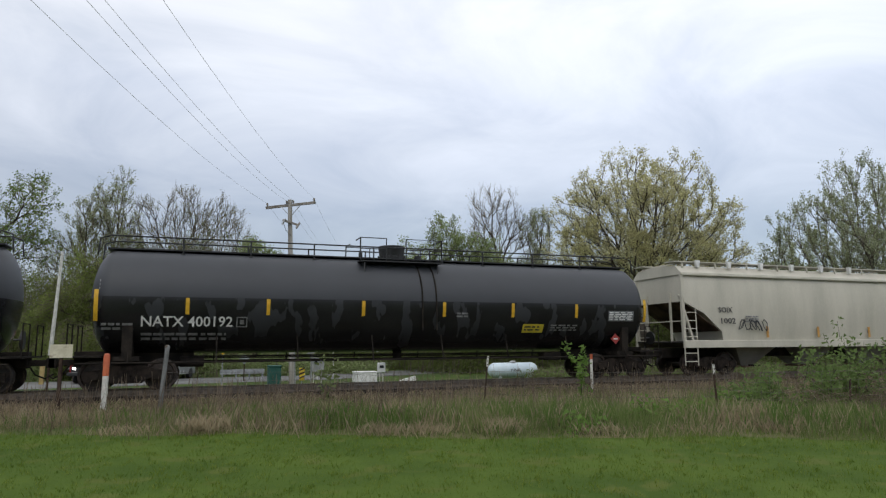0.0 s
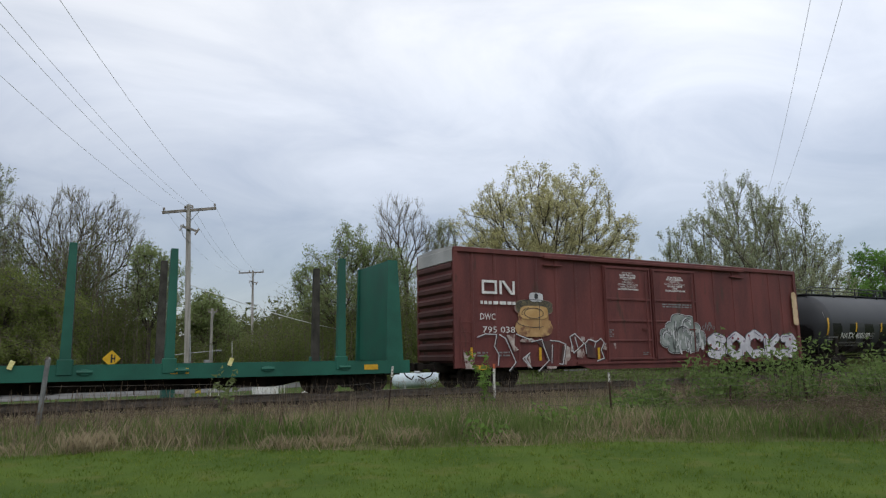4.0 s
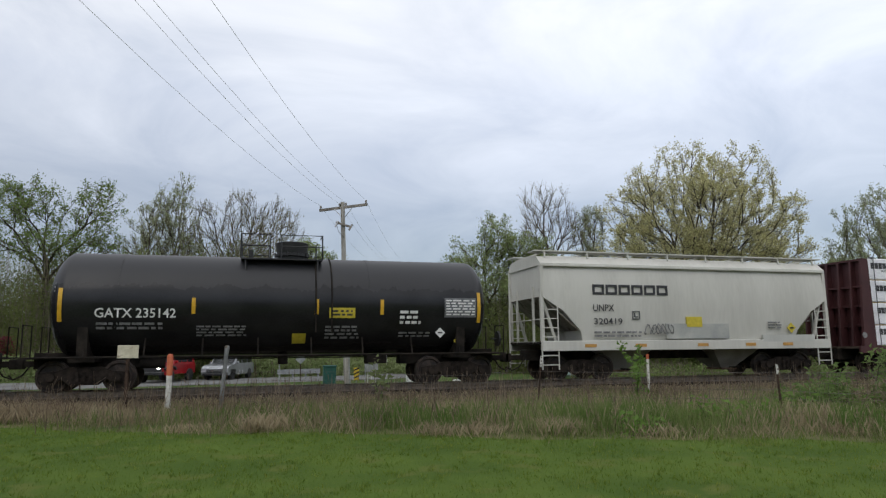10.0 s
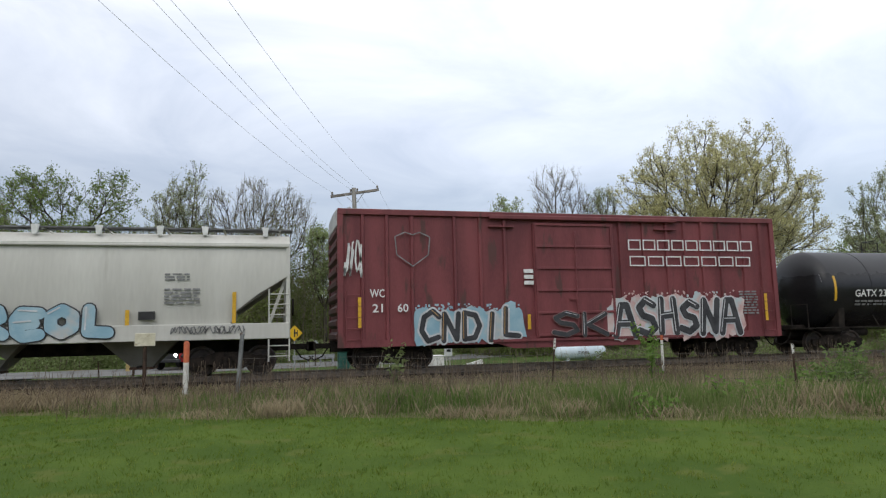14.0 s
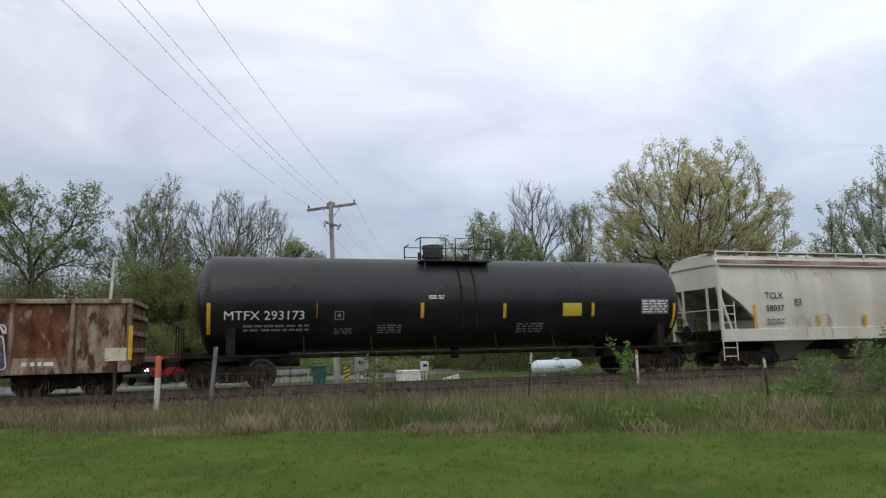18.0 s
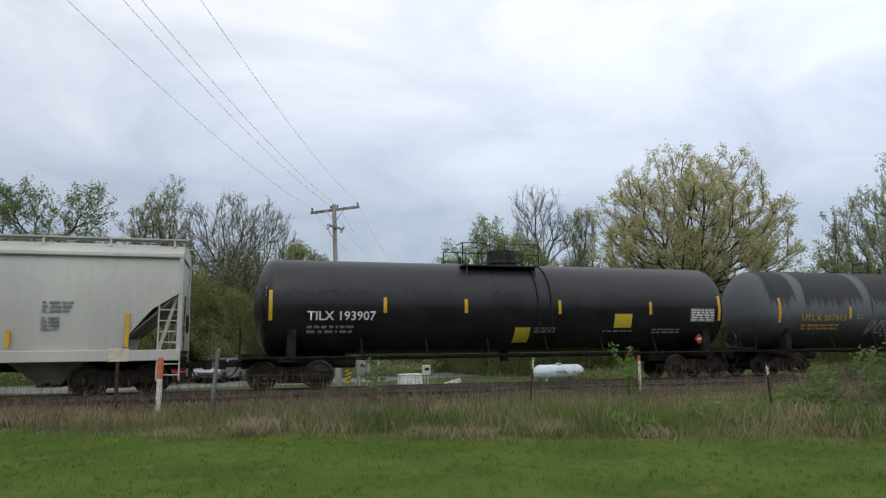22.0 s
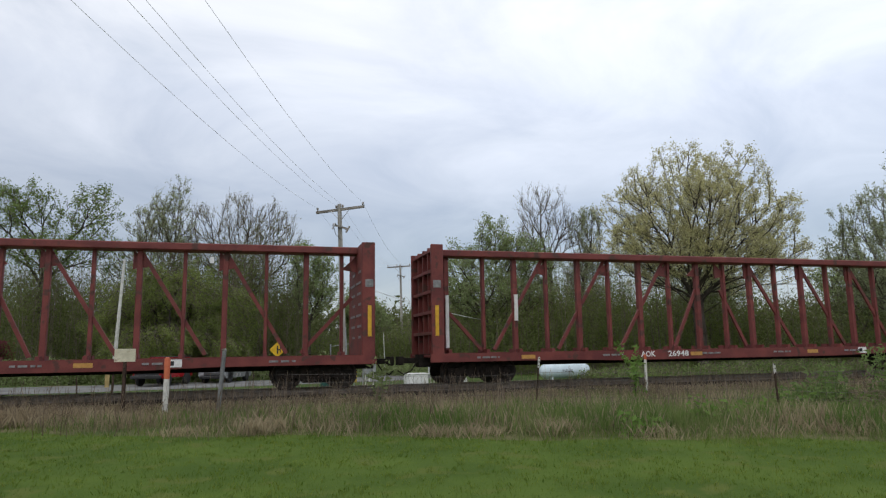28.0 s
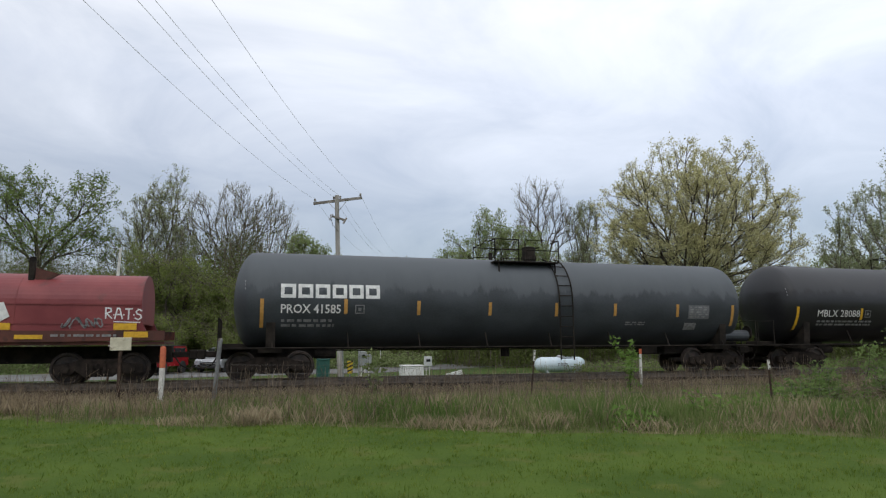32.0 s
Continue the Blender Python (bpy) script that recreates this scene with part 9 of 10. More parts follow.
part("gable", Mesh().add([(1.6, -4.6, 2.45), (4.2, -4.6, 2.45), (2.9, -4.6, 3.9), (1.6, -2.0, 2.45), (4.2, -2.0, 2.45), (2.9, -1.2, 3.9)], [(0, 1, 2), (0, 2, 5, 3), (1, 4, 5, 2), (3, 5, 4), (0, 3, 4, 1)]), WHITE, o)
part("chimney", Mesh().box(4.0, 4.9, 0.3, 1.2, 2.5, 5.0), surf("brick_red", (0.2, 0.08, 0.06), (0.3, 0.13, 0.09), 3, 0.9), o)
for x in (-3.0, 0.0):
    wdw = part("window", Mesh().box(x - 0.5, x + 0.5, -4.05, -3.95, 0.9, 2.0), GLASS_DARK, o)
    part("frame", Mesh().box(x - 0.58, x + 0.58, -4.04, -3.96, 0.82, 0.9).box(x - 0.58, x + 0.58, -4.04, -3.96, 2.0, 2.08), WHITE, wdw)


# ---- plants ----
def tubes(segs, sides=4):
    """Many tapered limbs at once: rows of p0(3), p1(3), r0, r1."""
    s = np.asarray(segs, dtype=np.float64)
    p0, p1, r0, r1 = s[:, :3], s[:, 3:6], s[:, 6], s[:, 7]
    d = p1 - p0
    d /= np.maximum(1e-6, np.linalg.norm(d, axis=1))[:, None]
    ref = np.where(np.abs(d[:, 2:3]) < 0.9, np.array([[0.0, 0, 1]]), np.array([[1.0, 0, 0]]))
    a = np.cross(d, ref)
    a /= np.linalg.norm(a, axis=1)[:, None]
    b = np.cross(d, a)
    n = len(s)
    v = np.empty((n, 2 * sides, 3))
    for i in range(sides):
        t = 2 * math.pi * i / sides
        o = a * math.cos(t) + b * math.sin(t)
        v[:, i] = p0 + o * r0[:, None]
        v[:, sides + i] = p1 + o * r1[:, None]
    f = np.array([(i, (i + 1) % sides, sides + (i + 1) % sides, sides + i) for i in range(sides)])
    return v.reshape(-1, 3), (np.arange(n)[:, None, None] * 2 * sides + f[None]).reshape(-1, 4)


def leaf_quads(centres, size, rs, tilt=1.0, long=1.5):
    """Small pointed leaves with random turn."""
    n = len(centres)
    u = rs.normal(size=(n, 3))
    u[:, 2] *= tilt
    u /= np.linalg.norm(u, axis=1)[:, None]
    w = rs.normal(size=(n, 3))
    w -= u * np.sum(u * w, axis=1)[:, None]
    w /= np.linalg.norm(w, axis=1)[:, None]
    sz = (size * rs.uniform(0.6, 1.4, n))[:, None]
    v = np.empty((n, 3, 3))
    v[:, 0] = centres - u * sz * long * 0.55 + w * sz * 0.5
    v[:, 1] = centres - u * sz * long * 0.55 - w * sz * 0.5
    v[:, 2] = centres + u * sz * long * 0.75
    return v.reshape(-1, 3), np.arange(3 * n).reshape(-1, 3)


def tree(x, y, z0, blobs, label, bark, leaf, seed, points=700, trunk=0.3, fork=0.25, leaves=9, leaf_size=0.13, twigs=3, twig_len=0.8, spread=0.45, up=0.35, name="tree", stems=1, bare=0.0, fluff=0.1, reach=0.55, hollow=0.3, lift=1.0):
    """A tree whose limbs grow node by node, each new point joining where the way to the foot stays short.
    blobs: (dx, dz, rx, rz[, ry]) lobes of the crown from the foot; reach: how straight limbs run out; hollow: how far the crown thins inside; lift: above 1 the limbs sweep upwards."""
    rs = np.random.RandomState(seed)
    blobs = [(b[0], b[1], max(0.6, b[2] - twig_len * 0.45), max(0.6, b[3] - twig_len * 0.55), *b[4:]) for b in blobs]
    vol = np.array([b[2] * b[2] * b[3] for b in blobs]) ** 0.8
    share = np.maximum(8, (points * vol / vol.sum()).astype(int))
    pts = []
    for b, k in zip(blobs, share):
        q = rs.normal(size=(k, 3))
        q /= np.linalg.norm(q, axis=1)[:, None]
        q *= (rs.uniform(0, 1, k) ** hollow)[:, None]
        q *= 1 + 0.10 * np.sin(q[:, :1] * 5 + seed) + 0.08 * np.sin(q[:, 2:3] * 7 + seed * 2)
        ry = b[4] if len(b) > 4 else b[2]
        pts.append(q * np.array([b[2], ry, b[3]]) + np.array([b[0], 0, b[1]]))
    pts = np.concatenate(pts)
    zc = sum(b[1] * b[3] for b in blobs) / sum(b[3] for b in blobs)
    # the bole, or several stems that lean apart
    pos, par, run = [], [], []
    for j in range(stems):
        foot = np.array([rs.uniform(-0.3, 0.3) * (stems > 1), rs.uniform(-0.3, 0.3) * (stems > 1), -0.15])
        aim = (j + 0.5) / stems * 2 - 1 if stems > 1 else 0.0
        wide = max(abs(b[0]) + b[2] for b in blobs)
        top = np.array([foot[0] + aim * wide * 0.22 + rs.normal() * 0.1, foot[1] + rs.normal() * 0.3 * (stems > 1), zc * fork * rs.uniform(0.85, 1.1)])
        n = max(3, int(top[2] / 0.5))
        for i in range(n + 1):
            p = foot + (top - foot) * np.array([(i / n) ** 1.4, (i / n) ** 1.4, i / n])
            par.append(len(pos) - 1 if i else -1)
            run.append(0.0 if i == 0 else run[-1] + np.linalg.norm(p - pos[-1]))
            pos.append(p + rs.normal(size=3) * 0.02)
        run[-1] *= 0.6
    base_n = len(pos)
    allp = np.concatenate([np.array(pos), pts])
    cost = np.full(len(pts), 1e9)
    best = np.zeros(len(pts), dtype=int)
    far = np.zeros(len(pts))

    def offer(k, way):
        d = pts - allp[k]
        dist = np.linalg.norm(d * np.array([lift, lift, 1.0]), axis=1)
        c = dist + reach * (way + dist) + np.maximum(0, -d[:, 2]) * 4.0 * (up > 0)
        take = c < cost
        cost[take], best[take], far[take] = c[take], k, way + dist[take]

    for k in range(base_n):
        if pos[k][2] > zc * fork * 0.55:
            offer(k, run[k])
    open_ = np.ones(len(pts), dtype=bool)
    order = []
    parent = np.concatenate([np.array(par), np.zeros(len(pts), dtype=int)])
    for _ in range(len(pts)):
        i = int(np.argmin(np.where(open_, cost, 2e9)))
        open_[i] = False
        parent[base_n + i] = best[i]
        order.append(base_n + i)
        offer(base_n + i, far[i])
    # weight of each limb and a smoother run
    total = len(allp)
    tips_n = np.zeros(total)
    kids = np.zeros(total)
    for k in list(reversed(order)) + list(range(base_n - 1, -1, -1)):
        if kids[k] == 0:
            tips_n[k] += 1
        if parent[k] >= 0:
            tips_n[parent[k]] += tips_n[k]
            kids[parent[k]] += 1
    inner = np.where((kids > 0) & (np.arange(total) >= base_n))[0]
    for _ in range(3):
        acc = np.zeros((total, 3))
        wsum = np.zeros(total)
        ok = np.where(parent >= 0)[0]
        np.add.at(acc, parent[ok], allp[ok] * tips_n[ok][:, None])
        np.add.at(wsum, parent[ok], tips_n[ok])
        mean = acc / np.maximum(1e-6, wsum)[:, None]
        allp[inner] = allp[inner] * 0.4 + (allp[parent[inner]] + mean[inner]) * 0.3
    power = math.log(max(2.0, trunk / math.sqrt(stems) / 0.017)) / math.log(max(3.0, tips_n[:base_n].max()))
    rad = 0.017 * tips_n ** power
    ok = np.where(parent >= 0)[0]
    r0 = np.minimum(rad[parent[ok]], rad[ok] * 1.35 + 0.004)
    segs = np.concatenate([allp[parent[ok]], allp[ok], r0[:, None], rad[ok][:, None]], axis=1)
    o = thing(name, label, "tree", "trees", at=(x, y, z0))
    sel = np.where((tips_n <= 3) & (np.arange(total) >= base_n))[0]
    ev, dv = allp[sel], allp[sel] - allp[parent[sel]]
    dv /= np.maximum(0.05, np.linalg.norm(dv, axis=1))[:, None]
    tw = []
    tips = []
    for k in range(twigs):
        d = dv * 0.9 + rs.normal(size=ev.shape) * spread + np.array([0, 0, up])
        d /= np.linalg.norm(d, axis=1)[:, None]
        ln = (twig_len * rs.uniform(0.5, 1.2, len(ev)))[:, None]
        tip = ev + d * ln
        rr = np.full((len(ev), 1), 0.013)
        tw.append(np.concatenate([ev, tip, rr, rr * 0.5], axis=1))
        tips += [tip, (ev + tip * 2) / 3]
        for j in range(2):
            s0 = ev + (tip - ev) * rs.uniform(0.3, 0.85, (len(ev), 1))
            d2 = d + rs.normal(size=ev.shape) * (spread * 0.9) + np.array([0, 0, up * 0.4])
            d2 /= np.linalg.norm(d2, axis=1)[:, None]
            t2 = s0 + d2 * ln * rs.uniform(0.35, 0.7, (len(ev), 1))
            tw.append(np.concatenate([s0, t2, rr * 0.7, rr * 0.4], axis=1))
            tips += [t2, (s0 + t2) / 2]
    v, f = tubes(segs, 5)
    v2, f2 = tubes(np.concatenate(tw), 3)
    trunk_part = part("trunk", big_mesh("trunk", v, f, bark), bark, o, "trunk with forking limbs")
    part("twig_mass", big_mesh("twig_mass", v2, f2, TWIG), TWIG, trunk_part)["kind"] = "stuff"
    if leaves > 0:
        tips = np.concatenate(tips)
        tips = tips[rs.rand(len(tips)) > bare]
        odds = rs.uniform(0, 1, len(tips)) ** 1.8 + 0.02
        cen = tips[rs.choice(len(tips), int(leaves * points), p=odds / odds.sum())]
        cen = cen + rs.normal(size=cen.shape) * fluff
        v, f = leaf_quads(cen, leaf_size, rs)
        part("crown", big_mesh("crown", v, f, leaf), leaf, o, "young spring leaves")
    return o


TWIG = surf("twig_bark", (0.12, 0.10, 0.075), (0.20, 0.175, 0.13), 3, 0.95)
LEAF_GREEN = leafy("leaf_fresh", (0.18, 0.235, 0.09), (0.255, 0.315, 0.13), (0.345, 0.395, 0.19))
LEAF_TUFT = leafy("leaf_fresh_tufts", (0.12, 0.18, 0.055), (0.18, 0.245, 0.075), (0.26, 0.32, 0.12))
LEAF_GREY = leafy("leaf_bud_grey_green", (0.25, 0.285, 0.155), (0.34, 0.375, 0.215), (0.43, 0.455, 0.285))
LEAF_BUD = leafy("leaf_bud_brown_green", (0.19, 0.19, 0.095), (0.27, 0.27, 0.135), (0.34, 0.35, 0.19))
LEAF_OAK = leafy("leaf_oak_yellow", (0.44, 0.42, 0.19), (0.54, 0.515, 0.27), (0.64, 0.61, 0.36))
LEAF_BRIGHT = leafy("leaf_bright", (0.09, 0.20, 0.035), (0.15, 0.29, 0.06), (0.21, 0.37, 0.09))
LEAF_WILLOW = leafy("leaf_willow", (0.135, 0.178, 0.047), (0.2, 0.25, 0.067), (0.27, 0.31, 0.095))
LEAF_WOOD = leafy("leaf_underwood", (0.085, 0.10, 0.036), (0.13, 0.155, 0.05), (0.18, 0.215, 0.072))
LEAF_THICKET = leafy("leaf_thicket", (0.105, 0.13, 0.043), (0.16, 0.195, 0.06), (0.22, 0.265, 0.088))
LEAF_PINK = leafy("leaf_redbud", (0.16, 0.04, 0.05), (0.23, 0.065, 0.075), (0.3, 0.1, 0.11))
GRASS_LAWN = leafy("grass_lawn", (0.06, 0.11, 0.014), (0.115, 0.178, 0.025), (0.185, 0.235, 0.045), 3.2, 2.6, 0.4)
TURF_TUFT = leafy("turf_tuft", (0.07, 0.12, 0.015), (0.14, 0.20, 0.03), (0.24, 0.27, 0.06), 9.0, 2.2, 0.2)
GRASS_TALL = leafy("grass_tall", (0.085, 0.155, 0.035), (0.15, 0.21, 0.06), (0.30, 0.30, 0.14))
GRASS_DRY = leafy("grass_dry", (0.22, 0.175, 0.11), (0.36, 0.295, 0.19), (0.50, 0.42, 0.28))
GRASS_STRAW = leafy("grass_straw", (0.24, 0.19, 0.12), (0.40, 0.325, 0.21), (0.53, 0.45, 0.31))
STEM_DRY = leafy("stem_dry", (0.13, 0.095, 0.068), (0.24, 0.185, 0.135), (0.46, 0.38, 0.28))

Z = -0.35
tree(-15.5, 60, Z, [(-3.4, 12.6, 2.6, 3.6), (-1.4, 13.2, 1.9, 2.8), (2.6, 13.0, 2.2, 3.6), (-0.2, 10.0, 3.2, 2.0), (3.4, 9.8, 1.6, 1.6)], "tall forked tree in fresh green leaf", BARK, LEAF_TUFT, 3, 430, 0.34, 0.45, 26, 0.10, 3, 0.7, stems=2, fluff=0.2, reach=0.7, bare=0.3)
tree(-25.8, 70, Z, [(0, 11.5, 2.8, 4.6), (1.0, 8.0, 2.4, 3)], "slender grey tree with sparse buds", BARK_PALE, LEAF_BUD, 5, 420, 0.2, 0.4, 16, 0.1, 4, 1.0, stems=2, up=0.6)
tree(-33.5, 62, Z, [(0, 11.0, 4.0, 5.0), (3.0, 8.0, 2.5, 3.5)], "bare grey tree with sparse buds", BARK_PALE, LEAF_BUD, 6, 500, 0.28, 0.35, 14, 0.1, 4, 1.0, up=0.6)
tree(-7.6, 62, Z, [(0.7, 13.0, 2.4, 3.9), (-0.9, 11.6, 2.3, 3.6), (-2.6, 9.2, 2.4, 2.6), (2.0, 9.6, 2.0, 2.6), (0, 8.0, 2.0, 2.2)], "narrow upright tree in small pale leaf", BARK_PALE, LEAF_GREY, 7, 520, 0.28, 0.30, 30, 0.07, 3, 0.9, up=0.7, spread=0.34, stems=2, reach=0.55, lift=1.35)
tree(-1.6, 64, Z, [(-3.0, 11.6, 2.6, 3.8), (0.2, 12.6, 3.0, 4.2), (3.4, 12.0, 2.8, 3.9), (5.6, 9.8, 2.0, 3.2), (0.6, 9.0, 3.4, 3.0)], "broad bare brown tree with fine twigs", BARK, LEAF_BUD, 8, 800, 0.40, 0.24, 8, 0.06, 3, 1.0, up=0.7, spread=0.36, stems=4, bare=0.2, reach=0.55, lift=1.35)
tree(4.8, 58, Z, [(-0.6, 9.0, 1.5, 2.7), (1.2, 8.3, 1.4, 2.4), (0.2, 6.5, 2.0, 2.0)], "small green tree near a pole", BARK, LEAF_GREEN, 9, 320, 0.16, 0.35, 26, 0.095, 3, 0.6, up=0.6, fluff=0.16)
tree(19.6, 52, Z, [(-0.2, 9.8, 2.2, 3.3), (-2.8, 7.6, 2.4, 2.8), (2.6, 8.4, 2.8, 3.2), (0.0, 6.0, 4.2, 2.0)], "spreading tree with small green leaves", BARK, LEAF_GREEN, 10, 760, 0.24, 0.34, 36, 0.085, 3, 0.8, stems=2, fluff=0.16, reach=0.6)
tree(26.3, 56, Z, [(-0.4, 13.3, 2.8, 3.8), (1.8, 12.0, 2.0, 2.8), (-1.8, 11.2, 1.8, 2.6)], "bare grey tree with upswept limbs", BARK, LEAF_BUD, 11, 170, 0.24, 0.5, 2, 0.08, 4, 1.1, up=0.7, bare=0.5, reach=0.6, lift=1.5)
tree(30.2, 56, Z, [(0, 11.5, 1.9, 3.8), (-0.6, 8.0, 2.0, 3)], "slim tree with pale opening buds", BARK_PALE, LEAF_GREY, 12, 420, 0.2, 0.35, 22, 0.07, 3, 0.9, up=0.7, spread=0.34, reach=0.55, lift=1.3)
tree(30.0, 40, Z, [(-1.5, 10.5, 4.9, 5.2), (2.6, 10.8, 4.4, 5.3), (-3.9, 8.6, 3.2, 3.0), (7.0, 9.2, 2.6, 3.6), (1.0, 7.8, 5.0, 2.4)], "large round oak in yellow-green spring leaf", BARK, LEAF_OAK, 13, 1500, 0.40, 0.46, 50, 0.07, 3, 0.7, up=0.45, spread=0.4, fluff=0.13, reach=0.7, hollow=0.28)
tree(46.0, 34, Z, [(-5.6, 7.5, 4.4, 4.4), (-1.6, 9.8, 3.6, 5.6), (3.2, 9.2, 3.4, 4.8), (7.4, 7.0, 3.6, 4.2), (0.5, 5.0, 6.4, 3.0)], "wide many-stemmed tree with grey-green spring leaves", BARK_PALE, LEAF_GREY, 14, 1300, 0.42, 0.18, 54, 0.068, 3, 1.1, up=0.8, spread=0.32, stems=5, fluff=0.1, reach=0.55, lift=1.3)
tree(62.0, 34, Z, [(0, 6.5, 2.6, 4.6), (-2.0, 5.0, 1.8, 3)], "narrow fresh green tree", BARK, LEAF_BRIGHT, 15, 420, 0.2, 0.25, 26, 0.13, 3, 0.7, up=0.5, fluff=0.15)
tree(72.0, 34, Z, [(0, 7.5, 3.6, 4.2), (-3.0, 6.0, 2.4, 3)], "round tree with pale green leaves", BARK_PALE, LEAF_GREY, 16, 450, 0.24, 0.3, 26, 0.13, 3, 0.8, fluff=0.15)
tree(-5.6, 53.5, Z, [(0, 6.6, 3.2, 2.9), (-2.6, 5.0, 2.6, 3.2), (2.8, 5.2, 2.8, 3.3), (0.2, 3.2, 5.0, 2.3)], "weeping willow in soft yellow-green leaf", BARK, LEAF_WILLOW, 17, 800, 0.28, 0.5, 120, 0.065, 4, 1.8, up=-0.9, spread=0.22, name="willow_tree", stems=2, fluff=0.16)
tree(-24.2, 70, Z, [(-2.0, 2.3, 1.9, 1.3), (1.6, 2.2, 2.0, 1.2)], "low dark red flowering shrub by the house", BARK, LEAF_PINK, 18, 260, 0.1, 0.3, 30, 0.14, 3, 0.4, name="red_shrub")
for i, (x, y, h, w, lf) in enumerate(((-42, 66, 12, 4, LEAF_BUD), (-50, 60, 13, 5, LEAF_GREEN), (39, 52, 11, 4, LEAF_GREY), (52, 48, 10, 4, LEAF_GREEN), (84, 40, 11, 5, LEAF_GREY), (10.5, 66, 8, 3, LEAF_GREEN))):
    tree(x, y, Z, [(0, h * 0.68, w * 0.8, h * 0.32), (w * 0.3, h * 0.5, w * 0.7, h * 0.3)], "woodland tree in early spring leaf", BARK_PALE, lf, 40 + i, 380, 0.22, 0.35, 22, 0.13, 3, 0.9, stems=2, fluff=0.15)


def woodland(name, label, x0, x1, y0, y1, stems, height, per_stem, leaf, leaf_size, seed, clump=1.4, group="", clearing=None):
    """Underwood: thin upright stems with clouds of small leaves, height varied along x; clearing: a wedge (from, to) of x over y left open."""
    rs = np.random.RandomState(seed)
    sx, sy = rs.uniform(x0, x1, stems), rs.uniform(y0, y1, stems)
    if clearing:
        keep = (sx / sy < clearing[0]) | (sx / sy > clearing[1])
        sx, sy, stems = sx[keep], sy[keep], int(keep.sum())
    hh = height * (0.82 + 0.14 * np.sin(sx * 0.31 + seed) + 0.09 * np.sin(sx * 0.83 + 1.3) + rs.normal(size=stems) * 0.17)
    hh = np.maximum(0.6, hh)
    base = np.stack([sx, sy, np.full(stems, Z - 0.1)], axis=1)
    mid = base + np.stack([rs.normal(size=stems) * 0.25, rs.normal(size=stems) * 0.25, hh * 0.55], axis=1)
    top = mid + np.stack([rs.normal(size=stems) * 0.4, rs.normal(size=stems) * 0.4, hh * 0.45], axis=1)
    r = 0.012 + 0.008 * hh / height
    segs = [np.concatenate([base, mid, (r * 1.6)[:, None], r[:, None]], axis=1), np.concatenate([mid, top, r[:, None], (r * 0.4)[:, None]], axis=1)]
    for k in range(3):
        f = rs.uniform(0.2, 0.9, stems)[:, None]
        p = mid + (top - mid) * f
        q = p + np.stack([rs.normal(size=stems) * clump * 0.5, rs.normal(size=stems) * clump * 0.5, rs.uniform(0.2, 0.9, stems) * clump * 0.6], axis=1)
        segs.append(np.concatenate([p, q, (r * 0.6)[:, None], (r * 0.3)[:, None]], axis=1))
    v, f = tubes(np.concatenate(segs), 4)
    o = thing(name, label, "underwood", group, kind="stuff")
    part("stem_mass", big_mesh("stem_mass", v, f, TWIG), TWIG, o)["kind"] = "stuff"
    k = per_stem
    fr = rs.uniform(0.04, 0.94, (stems, k))
    cen = base[:, None] + (top - base)[:, None] * fr[:, :, None] + rs.normal(size=(stems, k, 3)) * np.array([clump, clump, clump * 0.3]) * 0.42
    cen = cen.reshape(-1, 3)
    cen[:, 2] = np.maximum(cen[:, 2], Z + 0.05)
    v, f = leaf_quads(cen, leaf_size, rs)
    part("foliage", big_mesh("foliage", v, f, leaf), leaf, o)["kind"] = "stuff"


woodland("underwood", "dense brown-green underwood behind the road", -50, 5, 56, 72, 1800, 10.8, 220, LEAF_WOOD, 0.078, 21, 1.7, clearing=(-0.435, -0.292))
woodland("underwood", "brown-green underwood behind the house", -46, -24, 88, 100, 420, 13.0, 180, LEAF_WOOD, 0.11, 29, 2.2)
woodland("underwood", "light green underwood along the edge of the wood", 5, 22, 60, 78, 420, 4.4, 220, LEAF_THICKET, 0.078, 22, 1.6)
woodland("underwood", "green underwood beneath the oak", 17, 44, 47, 66, 850, 8.6, 240, LEAF_THICKET, 0.078, 23, 1.7)
woodland("underwood", "green underwood beside the oak", 40, 100, 42, 60, 900, 6.6, 120, LEAF_WOOD, 0.11, 27, 1.8)
woodland("hedge", "low bright green hedge by the track", 19, 60, 32, 38, 700, 0.9, 110, LEAF_TUFT, 0.07, 24, 0.8)
# out of view behind the camera, added to darken what the tanks reflect
woodland("far_wood", "unseen wood behind the camera that darkens the tanks' reflections", -160, 170, -75, -45, 700, 13.0, 80, LEAF_GREEN, 0.5, 28, 3.4)
woodland("hedge", "low green brush beyond the road", -30, 14, 51.5, 55, 330, 1.6, 90, LEAF_GREEN, 0.11, 25, 0.8)
woodland("far_wood", "distant light green wood along the skyline", -140, 260, 140, 175, 1700, 14.0, 90, leafy("leaf_far", (0.08, 0.095, 0.04), (0.12, 0.135, 0.052), (0.16, 0.18, 0.07)), 0.55, 26, 3.6)


BANK = np.vectorize(bank_z)


